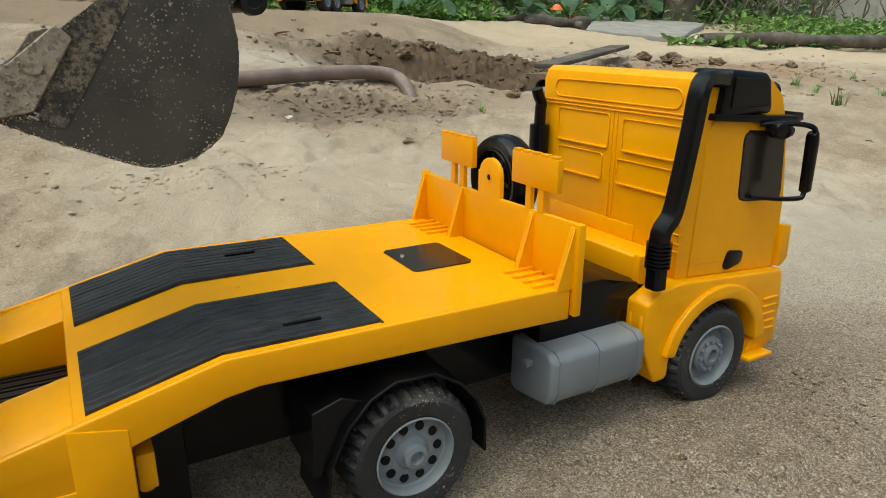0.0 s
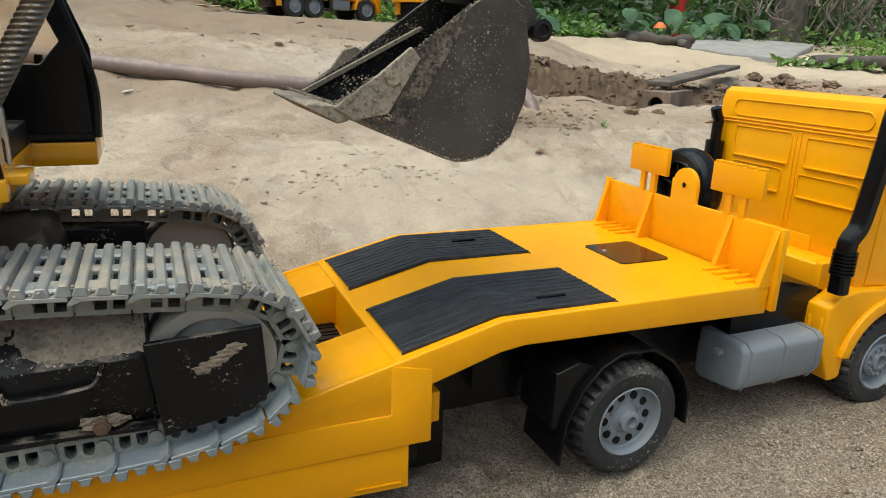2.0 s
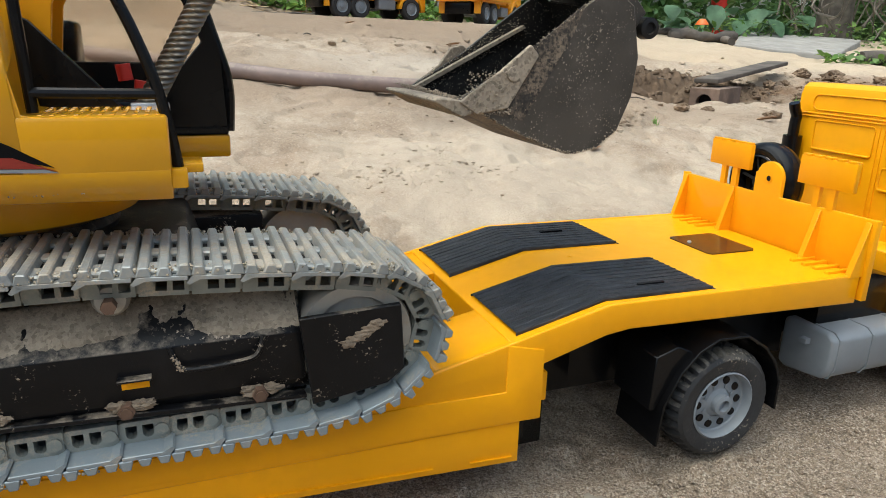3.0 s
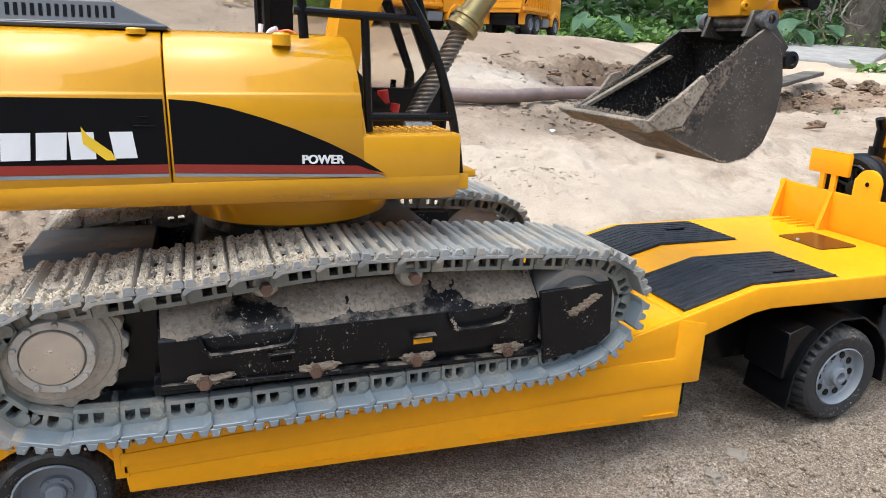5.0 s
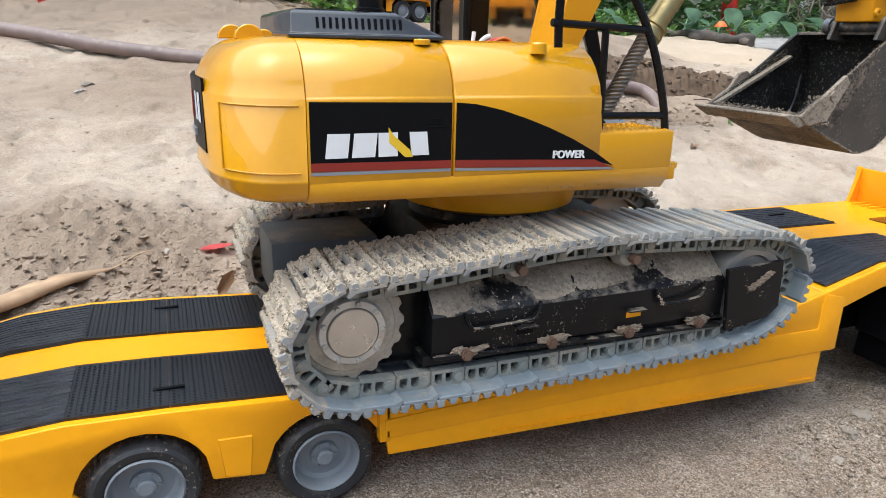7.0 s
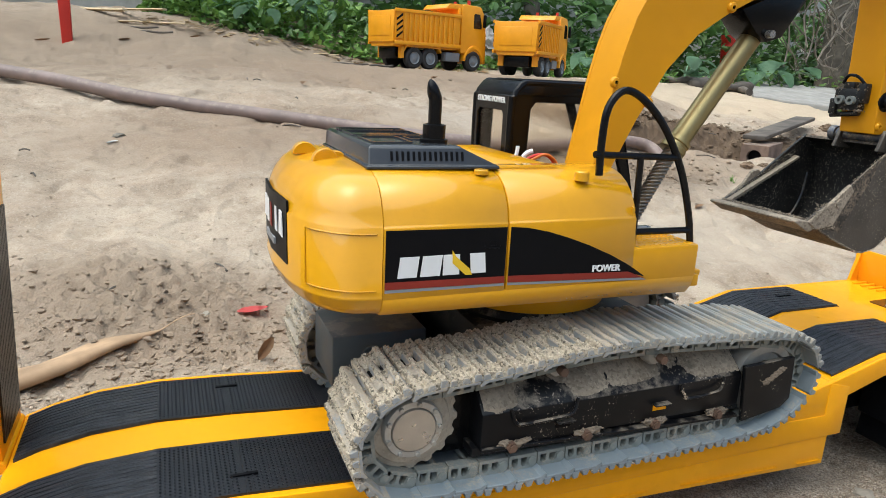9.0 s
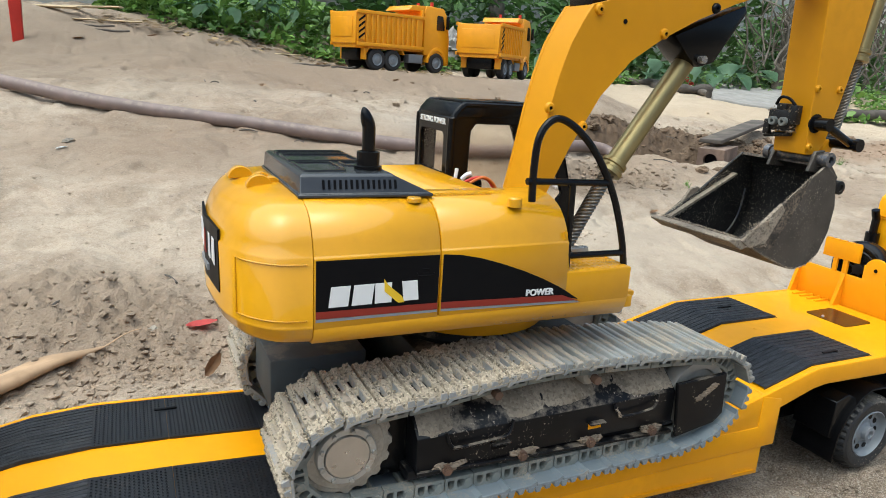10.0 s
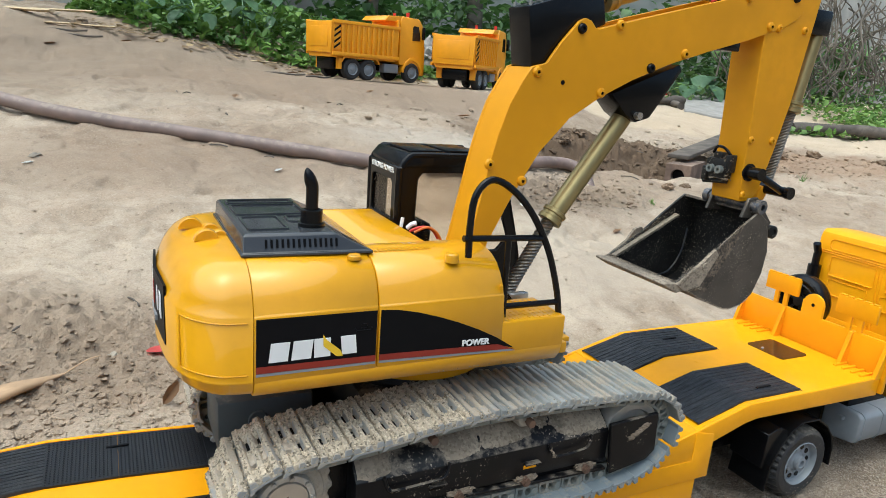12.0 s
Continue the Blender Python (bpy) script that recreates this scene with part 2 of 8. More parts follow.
def prism(bm, pts, axis, a, b, w=0.0, seg=2, m=None, mi=0):
    """A polygon drawn in the plane across axis ('x': y z, 'y': x z, 'z': x y), drawn out from a to b."""
    put = {"x": lambda p, q: (q, p[0], p[1]), "y": lambda p, q: (p[0], q, p[1]), "z": lambda p, q: (p[0], p[1], q)}[axis]
    c = B()
    lo = [c.verts.new(put(p, a)) for p in pts]
    hi = [c.verts.new(put(p, b)) for p in pts]
    c.faces.new(lo)
    c.faces.new(hi)
    for i in range(len(pts)):
        j = (i + 1) % len(pts)
        c.faces.new((lo[i], lo[j], hi[j], hi[i]))
    bmesh.ops.recalc_face_normals(c, faces=c.faces)
    bevel(c, w, seg)
    return merge(bm, c, m, mi)


def along(a, b):
    """The pose that turns z to run from a to b, standing at a."""
    a, b = Vector(a), Vector(b)
    return Matrix.Translation(a) @ (b - a).to_track_quat("Z", "Y").to_matrix().to_4x4()


def lathe(bm, prof, m, seg=24, mi=0):
    """A profile of (radius, height) turned round z, then moved by m. Radius 0 closes an end."""
    c = B()
    rings = []
    for r, h in prof:
        if r < 1e-7:
            rings.append([c.verts.new((0, 0, h))])
        else:
            rings.append([c.verts.new((r * math.cos(2 * math.pi * i / seg), r * math.sin(2 * math.pi * i / seg), h)) for i in range(seg)])
    for a, b in zip(rings, rings[1:]):
        for i in range(seg):
            j = (i + 1) % seg
            if len(a) == 1 and len(b) == 1:
                continue
            if len(a) == 1:
                c.faces.new((a[0], b[i], b[j]))
            elif len(b) == 1:
                c.faces.new((a[i], a[j], b[0]))
            else:
                c.faces.new((a[i], a[j], b[j], b[i]))
    bmesh.ops.recalc_face_normals(c, faces=c.faces)
    return merge(bm, c, m, mi)


def rod(bm, a, b, r, r2=None, seg=16, mi=0):
    h = (Vector(b) - Vector(a)).length
    r2 = r if r2 is None else r2
    return lathe(bm, [(0, 0), (r, 0), (r2, h), (0, h)], along(a, b), seg, mi)


def smooth_path(pts, n=6, closed=False):
    pts = [Vector(p) for p in pts]
    out = []
    k = len(pts)
    for i in range(k if closed else k - 1):
        p0 = pts[(i - 1) % k] if closed or i else pts[0]
        p1, p2 = pts[i], pts[(i + 1) % k]
        p3 = pts[(i + 2) % k] if closed or i + 2 < k else pts[-1]
        for s in range(n):
            t = s / n
            out.append(0.5 * ((2 * p1) + (p2 - p0) * t + (2 * p0 - 5 * p1 + 4 * p2 - p3) * t * t + (3 * p1 - p0 - 3 * p2 + p3) * t ** 3))
    if not closed:
        out.append(pts[-1])
    return out


def tube(bm, pts, r, seg=10, mi=0, radii=None):
    """A round bar along points."""
    pts = [Vector(p) for p in pts]
    c = B()
    rings = []
    up = None
    for i, p in enumerate(pts):
        d = (pts[min(i + 1, len(pts) - 1)] - pts[max(i - 1, 0)]).normalized()
        if up is None:
            up = d.orthogonal().normalized()
        up = (up - d * up.dot(d)).normalized()
        side = d.cross(up)
        rr = radii[i] if radii else r
        rings.append([c.verts.new(p + (up * math.cos(2 * math.pi * k / seg) + side * math.sin(2 * math.pi * k / seg)) * rr) for k in range(seg)])
    for a, b in zip(rings, rings[1:]):
        for k in range(seg):
            c.faces.new((a[k], a[(k + 1) % seg], b[(k + 1) % seg], b[k]))
    c.faces.new(rings[0][::-1])
    c.faces.new(rings[-1])
    return merge(bm, c, None, mi)


def plate(bm, pts, axis, at, t, mi=0):
    return prism(bm, pts, axis, at, at + t, 0, 1, None, mi)


def arc(cx, cz, r, a0, a1, n):
    return [(cx + r * math.cos(radians(a0 + (a1 - a0) * i / n)), cz + r * math.sin(radians(a0 + (a1 - a0) * i / n))) for i in range(n + 1)]


# ---- ground ----
def ease(t):
    t = min(1.0, max(0.0, t))
    return t * t * (3 - 2 * t)


def fall(x, y, cx, cy, rx, ry):
    return math.exp(-((x - cx) / rx) ** 2 - ((y - cy) / ry) ** 2)


def ground_z(x, y, fine=True):
    slope = 0.235 - 0.10 * ease((x + 0.1) / 1.4)
    u = (y - 0.18) / 0.06
    rise = 0.06 * math.log(1 + math.exp(min(u, 40.0))) if u < 40 else y - 0.18
    if y > 2.6:
        rise = 2.42 + (y - 2.6) * 0.25 if y < 8 else 2.42 + 1.35
    # the slope eases off beyond the hose
    far_y = (y - 1.30) / 0.08
    eased = 0.08 * math.log(1 + math.exp(min(far_y, 40.0))) if far_y < 40 else y - 1.30
    rise -= 0.42 * min(eased, 0.68) * (1 - ease((x - 0.25) / 0.5))
    z = slope * rise
    z += 0.018 * ease((-0.25 - x) / 0.3) * (1 - ease((y - 0.2) / 0.5))
    # the trench, the spoil beside it, and the heap beside the bed
    z -= 0.105 * fall(x, y, 0.84, 1.19, 0.34, 0.085) + 0.035 * fall(x, y, 1.35, 1.42, 0.35, 0.09)
    z += 0.050 * fall(x, y, 0.92, 1.39, 0.45, 0.09)
    if fine:
        z += 0.030 * fall(x, y, 0.92, 1.30, 0.45, 0.15) * noise.noise(Vector((x * 16, y * 22, 4.0)))
    z += 0.020 * fall(x, y, -0.70, 0.40, 0.08, 0.07) - 0.012 * fall(x, y, -0.50, 0.5, 0.12, 0.07)
    z -= 0.026 * fall(x, y, 0.33, 0.81, 0.17, 0.075)
    z -= 0.014 * fall(x, y, -0.06, -0.03, 0.05, 0.06)
    if fine:
        far = 1.0 + 0.15 * ease((y - 0.6) / 1.0)
        calm = 1 - 0.8 * fall(x, y, -0.62, 0.33, 0.28, 0.22)
        near_bed = 0.35 + 0.65 * ease((abs(y) - 0.10) / 0.08)
        p = Vector((x, y, 0.0))
        z += 0.016 * far * near_bed * calm * (noise.noise(p * 3.1))
        z += 0.012 * far * near_bed * calm * noise.noise(p * 9.0 + Vector((4, 7, 1)))
        z += (0.0065 - 0.0035 * ease((y - 0.3) / 0.4)) * near_bed * noise.noise(p * 24 + Vector((1, 2, 5)))
        z -= 0.006 * near_bed * max(0.0, 0.22 - abs(noise.noise(p * 6.5 + Vector((8, 1, 3))))) / 0.22 * max(0.0, noise.noise(p * 2.3 + Vector((2, 6, 1))) + 0.3)
        rough = 0.4 + 1.3 * fall(x, y, -0.66, 0.34, 0.20, 0.18) + 2.0 * fall(x, y, -0.70, 0.39, 0.10, 0.09) + 1.6 * fall(x, y, -0.05, -0.02, 0.08, 0.10) + 4.5 * fall(x, y, 0.92, 1.30, 0.5, 0.13) + 2.4 * fall(x, y, 0.40, 0.90, 0.24, 0.14) + 2.0 * fall(x, y, 1.9, 1.2, 0.5, 0.3) + 0.8 * fall(x, y, 0.35, -0.2, 0.3, 0.2)
        z += 0.0055 * rough * abs(noise.noise(p * 42 + Vector((9, 3, 2)))) - 0.0012 * rough
        z += 0.0024 * rough * noise.noise(p * 95)
        # scuffs and shallow dents with crumbled edges
        dent = noise.noise(Vector((x * 7.5, y * 12.0, 3.3)) + 0.35 * noise.noise_vector(p * 21))
        z -= 0.0065 * near_bed * calm * ease((dent - 0.16) / 0.13)
        crust = noise.noise(Vector((x * 19.0, y * 26.0, 8.1)) + 0.4 * noise.noise_vector(p * 50))
        z -= 0.0030 * near_bed * ease((crust - 0.22) / 0.10)
        z += 0.0060 * fall(x, y, -0.66, 0.36, 0.17, 0.12) * ease((noise.noise(p * 70 + Vector((5, 5, 5))) - 0.05) / 0.15)
    # levelled stands under the two dump trucks
    for cx, cy, lev in ((0.31, 2.06, 0.337), (0.78, 2.07, 0.330)):
        w = ease(1.45 - 1.0 * math.hypot((x - cx) / 0.52, (y - cy) / 0.40))
        z += (lev - z) * w
    return z


def axis_steps(lo, hi, dense_lo, dense_hi, step, grow):
    mid = [dense_lo + step * i for i in range(int((dense_hi - dense_lo) / step) + 1)]
    up, s = [], step
    v = mid[-1]
    while v < hi:
        s = min(s * grow, 3.0)
        v += s
        up.append(v)
    down, s = [], step
    v = mid[0]
    while v > lo:
        s = min(s * grow, 3.0)
        v -= s
        down.append(v)
    return down[::-1] + mid + up


def sand_material():
    m, n, l, b = nodes_of("sandy_soil")
    co = n.new("ShaderNodeNewGeometry").outputs["Position"]
    sep0 = n.new("ShaderNodeSeparateXYZ")
    l.new(co, sep0.inputs[0])
    mid = noise_node(n, l, co, 9, 6, 0.65)
    # pale dry crust over browner soil, in soft drifts drawn out across the slope
    drift = n.new("ShaderNodeVectorMath")
    drift.operation = "MULTIPLY"
    l.new(co, drift.inputs[0])
    drift.inputs[1].default_value = (1.0, 2.2, 1.0)
    col = mix_node(n, l, ramp_node(n, l, noise_node(n, l, drift.outputs[0], 2.1, 6, 0.62), 0.40, 0.60), (0.300, 0.225, 0.158), (0.47, 0.385, 0.290))
    col = mix_node(n, l, math_node(n, l, "MULTIPLY", ramp_node(n, l, mid, 0.47, 0.62), 0.62), col, (0.245, 0.180, 0.124))
    warm = noise_node(n, l, drift.outputs[0], 5.3, 5, 0.6)
    col = mix_node(n, l, math_node(n, l, "MULTIPLY", ramp_node(n, l, warm, 0.50, 0.66), 0.50), col, (0.40, 0.305, 0.222))
    pale = noise_node(n, l, co, 27, 5, 0.65)
    col = mix_node(n, l, math_node(n, l, "MULTIPLY", ramp_node(n, l, pale, 0.50, 0.66), 0.35), col, (0.50, 0.42, 0.325))
    hollow = noise_node(n, l, co, 62, 4, 0.6)
    col = mix_node(n, l, math_node(n, l, "MULTIPLY", ramp_node(n, l, hollow, 0.58, 0.70), 0.45), col, (0.20, 0.148, 0.102))
    fine = noise_node(n, l, co, 170, 4, 0.7)
    col = mix_node(n, l, math_node(n, l, "MULTIPLY", ramp_node(n, l, fine, 0.42, 0.66), 0.20), col, (0.50, 0.425, 0.335))
    scrap = noise_node(n, l, co, 88, 3, 0.5)
    col = mix_node(n, l, math_node(n, l, "MULTIPLY", ramp_node(n, l, scrap, 0.69, 0.73), 0.6), col, (0.12, 0.085, 0.055))
    grit = noise_node(n, l, co, 520, 3, 0.8)
    col = mix_node(n, l, math_node(n, l, "MULTIPLY", ramp_node(n, l, grit, 0.50, 0.68), 0.16), col, (0.15, 0.115, 0.08))
    g = n.new("ShaderNodeTexVoronoi")
    g.inputs["Scale"].default_value = 430
    l.new(co, g.inputs["Vector"])
    gs = n.new("ShaderNodeSeparateColor")
    l.new(g.outputs["Color"], gs.inputs[0])
    col = mix_node(n, l, math_node(n, l, "MULTIPLY", ramp_node(n, l, gs.outputs[0], 0.5, 1.0), 0.22), col, (0.13, 0.10, 0.075))
    col = mix_node(n, l, math_node(n, l, "MULTIPLY", ramp_node(n, l, gs.outputs[1], 0.8, 1.0), 0.3), col, (0.56, 0.49, 0.40))
    # coarse loose grit on the trodden side, single grains of brown, grey and near white
    side = n.new("ShaderNodeMapRange")
    side.inputs["From Min"].default_value, side.inputs["From Max"].default_value = 0.22, -0.05
    l.new(sep0.outputs["Y"], side.inputs["Value"])
    col = mix_node(n, l, math_node(n, l, "MULTIPLY", side.outputs[0], 0.45), col, (0.300, 0.232, 0.165))
    clump = ramp_node(n, l, noise_node(n, l, co, 13, 5, 0.65), 0.50, 0.64)
    col = mix_node(n, l, math_node(n, l, "MULTIPLY", math_node(n, l, "MULTIPLY", clump, side.outputs[0]), 0.60), col, (0.165, 0.118, 0.078))
    crust = ramp_node(n, l, noise_node(n, l, co, 21, 4, 0.6), 0.56, 0.68)
    col = mix_node(n, l, math_node(n, l, "MULTIPLY", math_node(n, l, "MULTIPLY", crust, side.outputs[0]), 0.55), col, (0.47, 0.40, 0.315))
    # darker brown along the trench, in the hollow by the hose and in the churned heap; other patches browner and paler
    # the pale patch at (0.70, 0.04) paints sunlit ground into the colour
    for (cx, cy, sx, sy, most, tone) in ((1.02, 1.30, 1.25, 4.0, 0.90, (0.115, 0.076, 0.047)), (0.34, 0.82, 3.0, 6.5, 0.75, (0.17, 0.128, 0.090)), (-0.68, 0.37, 5.0, 6.0, 0.65, (0.245, 0.182, 0.126)), (2.0, 1.25, 1.5, 4.2, 0.55, (0.27, 0.165, 0.095)), (0.2, -0.14, 2.6, 9.0, 0.40, (0.20, 0.155, 0.11)), (-0.75, 2.0, 0.70, 1.3, 0.85, (0.245, 0.188, 0.134)), (0.15, 1.70, 1.1, 2.8, 0.75, (0.262, 0.195, 0.137)), (0.28, 1.10, 2.3, 4.6, 0.55, (0.46, 0.405, 0.335)), (-0.35, 0.98, 1.5, 5.0, 0.60, (0.27, 0.20, 0.14)), (0.62, 0.95, 2.2, 5.0, 0.45, (0.255, 0.185, 0.125)), (0.70, 0.04, 1.9, 2.6, 0.55, (0.52, 0.465, 0.385)), (0.36, -0.06, 5.0, 10.0, 0.6, (0.215, 0.150, 0.098)), (0.16, 0.50, 2.4, 4.2, 0.60, (0.49, 0.415, 0.322))):
        px = n.new("ShaderNodeVectorMath")
        px.operation = "SUBTRACT"
        l.new(co, px.inputs[0])
        px.inputs[1].default_value = (cx, cy, 0.0)
        sc = n.new("ShaderNodeVectorMath")
        sc.operation = "MULTIPLY"
        l.new(px.outputs[0], sc.inputs[0])
        sc.inputs[1].default_value = (sx, sy, 0.0)
        ln = n.new("ShaderNodeVectorMath")
        ln.operation = "LENGTH"
        l.new(sc.outputs[0], ln.inputs[0])
        reach = n.new("ShaderNodeMath")
        reach.operation = "MULTIPLY_ADD"
        l.new(mid, reach.inputs[0])
        reach.inputs[1].default_value = 1.3
        l.new(ln.outputs["Value"], reach.inputs[2])
        col = mix_node(n, l, math_node(n, l, "MULTIPLY", ramp_node(n, l, math_node(n, l, "SUBTRACT", 1.9, reach.outputs[0]), 0.25, 0.75), most), col, tone)
    # a band of pale sawdust-coloured sand by the plants
    sep = n.new("ShaderNodeSeparateXYZ")
    l.new(co, sep.inputs[0])
    line = n.new("ShaderNodeMath")
    line.operation = "MULTIPLY_ADD"
    l.new(sep.outputs["X"], line.inputs[0])
    line.inputs[1].default_value = 0.42
    l.new(sep.outputs["Y"], line.inputs[2])
    wob = n.new("ShaderNodeMath")
    wob.operation = "MULTIPLY_ADD"
    l.new(mid, wob.inputs[0])
    wob.inputs[1].default_value = 0.5
    l.new(line.outputs[0], wob.inputs[2])
    band = n.new("ShaderNodeMapRange")
    band.inputs["From Min"].default_value, band.inputs["From Max"].default_value = 2.62, 2.80
    l.new(wob.outputs[0], band.inputs["Value"])
    east = n.new("ShaderNodeMapRange")
    east.inputs["From Min"].default_value, east.inputs["From Max"].default_value = 0.85, 1.25
    l.new(sep.outputs["X"], east.inputs["Value"])
    col = mix_node(n, l, math_node(n, l, "MULTIPLY", math_node(n, l, "MULTIPLY", band.outputs[0], east.outputs[0]), 0.65), col, (0.58, 0.47, 0.335))
    for scale, channel, lo, amount, tone in ((980, 0, 0.62, 0.60, (0.095, 0.070, 0.050)), (980, 1, 0.74, 0.55, (0.56, 0.48, 0.385)), (620, 0, 0.90, 0.62, (0.10, 0.075, 0.055)), (620, 2, 0.94, 0.60, (0.60, 0.53, 0.44)), (1500, 1, 0.62, 0.45, (0.13, 0.10, 0.072))):
        v = n.new("ShaderNodeTexVoronoi")
        v.inputs["Scale"].default_value = scale
        l.new(co, v.inputs["Vector"])
        vs = n.new("ShaderNodeSeparateColor")
        l.new(v.outputs["Color"], vs.inputs[0])
        grain = math_node(n, l, "MULTIPLY", ramp_node(n, l, vs.outputs[channel], lo, lo + 0.06), side.outputs[0])
        col = mix_node(n, l, math_node(n, l, "MULTIPLY", grain, amount), col, tone)
    l.new(col, b.inputs["Base Color"])
    b.inputs["Roughness"].default_value = 0.95
    b.inputs["Specular IOR Level"].default_value = 0.2
    bp = n.new("ShaderNodeBump")
    bp.inputs["Strength"].default_value = 1.0
    bp.inputs["Distance"].default_value = 0.0055
    h = mix_node(n, l, 0.5, noise_node(n, l, co, 60, 8, 0.7), noise_node(n, l, co, 380, 3, 0.7))
    h = mix_node(n, l, 0.12, h, g.outputs["Distance"])
    l.new(h, bp.inputs["Height"])
    l.new(bp.outputs["Normal"], b.inputs["Normal"])
    return m


SANDMAT = sand_material()


def build_ground():
    xs = axis_steps(-40, 50, -1.0, 1.5, 0.0050, 1.06)
    ys = axis_steps(-30, 60, -0.34, 1.5, 0.0050, 1.05)
    nx = len(xs)
    verts = [(x, y, ground_z(x, y)) for y in ys for x in xs]
    faces = [(j * nx + i, j * nx + i + 1, (j + 1) * nx + i + 1, (j + 1) * nx + i) for j in range(len(ys) - 1) for i in range(nx - 1)]
    me = bpy.data.meshes.new("ground")
    me.from_pydata(verts, [], faces)
    me.materials.append(SANDMAT)
    shade(me, 180)
    tagged(new("ground", me), "pale brown sandy soil with loose clods, rising away from the truck", "ground", "", "structure")


build_ground()


# ---- the low-loader truck ----
DECK = 0.1175
truck = thing("toy_truck", (0, 0, 0), "yellow plastic toy low-loader truck with black ramp mats on sand", "toy truck")


def wheel(name, x, y, z, r, rim_r, width, parent, side=-1, style="truck", rim_mat=None):
    """A tyre with a moulded tread on a grey rim; the outer face looks along -y, or +y with side 1."""
    w = new(name)
    w.empty_display_size = 0.01
    w.parent = parent
    w.matrix_basis = Matrix.Translation((x, y, z)) @ pose(0, 0, 0, 90 if side < 0 else -90, 0, 0)
    bm = B()
    h = width
    seg = 96
    prof = [(rim_r * 0.98, -0.003), (rim_r, 0.0), (rim_r + 0.0015, 0.0010), (r * 0.86, 0.0016), (r * 0.93, 0.0002), (r * 0.965, -0.0020), (r * 0.99, -0.0040), (r, -0.0062),
            (r, -0.0090), (r, -0.0091), (r, -0.0130), (r, -0.0131), (r, -h + 0.0062), (r * 0.985, -h + 0.004), (r * 0.965, -h + 0.002), (r * 0.8, -h), (rim_r, -h), (rim_r * 0.97, -h + 0.002)]
    rings = []
    for k, (pr, ph) in enumerate(prof):
        ring = []
        for i in range(seg):
            a = 2 * math.pi * (i + (0.9 if k in (9, 10) else 0.0)) / seg
            cut = 0.0
            if 4 <= k <= 13 and i % 3 == 0 and rim_mat is None:
                cut = 0.0026 if k > 5 else 0.0018 if k == 5 else 0.0005
            cut *= 0.35 if r < 0.03 else 1.0
            if k in (9, 10) and (i % 3 != 0 or rim_mat):
                cut = 0.0003
            ring.append(bm.verts.new(((pr - cut) * math.cos(a), (pr - cut) * math.sin(a), ph)))
        rings.append(ring)
    for ra, rb in zip(rings, rings[1:]):
        for i in range(seg):
            bm.faces.new((ra[i], ra[(i + 1) % seg], rb[(i + 1) % seg], rb[i]))
    part("tyre", bm, BLACK if rim_mat else TYRE, w, "smooth black plastic tyre" if rim_mat else "worn black rubber tyre with block tread", 30, True)
    bm = B()
    if style == "truck":
        d = 0.0060
        lathe(bm, [(rim_r, 0.0005), (rim_r * 0.96, 0.0012), (rim_r * 0.92, -0.001), (rim_r * 0.90, -d + 0.001), (rim_r * 0.86, -d), (rim_r * 0.42, -d + 0.0015)], Matrix.Identity(4), 40)
        lathe(bm, [(rim_r * 0.43, -d + 0.001), (rim_r * 0.40, -0.0045), (rim_r * 0.30, -0.003), (rim_r * 0.29, 0.001), (rim_r * 0.17, 0.0016), (rim_r * 0.15, -0.002), (0, -0.002)], Matrix.Identity(4), 28)
        for i in range(8):
            a = 2 * math.pi * (i + 0.5) / 8
            q = Vector((math.cos(a), math.sin(a), 0)) * rim_r * 0.50
            rod(bm, q + Vector((0, 0, -d + 0.001)), q + Vector((0, 0, -0.004)), rim_r * 0.055, None, 8)
    elif style == "front":
        lathe(bm, [(rim_r, 0.0005), (rim_r * 0.95, 0.0014), (rim_r * 0.88, -0.0005), (rim_r * 0.82, -0.007), (rim_r * 0.62, -0.0078), (rim_r * 0.58, -0.003), (rim_r * 0.52, -0.0016), (rim_r * 0.36, -0.0016),
                   (rim_r * 0.33, 0.0004), (rim_r * 0.22, 0.001), (rim_r * 0.20, -0.003), (0, -0.003)], Matrix.Identity(4), 40)
        for i in range(12):
            a = 2 * math.pi * i / 12
            q = Vector((math.cos(a), math.sin(a), 0)) * rim_r * 0.46
            rod(bm, q + Vector((0, 0, -0.002)), q + Vector((0, 0, 0.0006)), rim_r * 0.06, None, 8)
    else:
        lathe(bm, [(rim_r, 0.0005), (rim_r * 0.95, 0.0014), (rim_r * 0.90, -0.0005), (rim_r * 0.84, -0.0075), (rim_r * 0.72, -0.009), (rim_r * 0.42, -0.0085), (rim_r * 0.40, -0.006), (rim_r * 0.27, -0.0055),
                   (rim_r * 0.25, -0.003), (rim_r * 0.18, -0.0022), (0, -0.0022)], Matrix.Identity(4), 40)
        for i in range(6):
            a = 2 * math.pi * i / 6
            q = Vector((math.cos(a), math.sin(a), 0)) * rim_r * 0.34
            rod(bm, q + Vector((0, 0, -0.007)), q + Vector((0, 0, -0.0048)), rim_r * 0.035, None, 8)
    rim = part("rim", bm, rim_mat or GREY, w, "black plastic wheel rim" if rim_mat else "grey plastic wheel rim", 30, True)
    if style == "truck":
        # black discs stand in for the shade inside the rim's holes
        bm = B()
        for i in range(10):
            a = 2 * math.pi * i / 10
            q = Vector((math.cos(a), math.sin(a), 0)) * rim_r * 0.665
            lathe(bm, [(0, 0.0002), (rim_r * 0.112, 0.0002), (rim_r * 0.120, -0.001)], Matrix.Translation(q + Vector((0, 0, -d + 0.0012))), 12)
        part("rim_hole", bm, BLACK, w, "", 30, True)
    return w


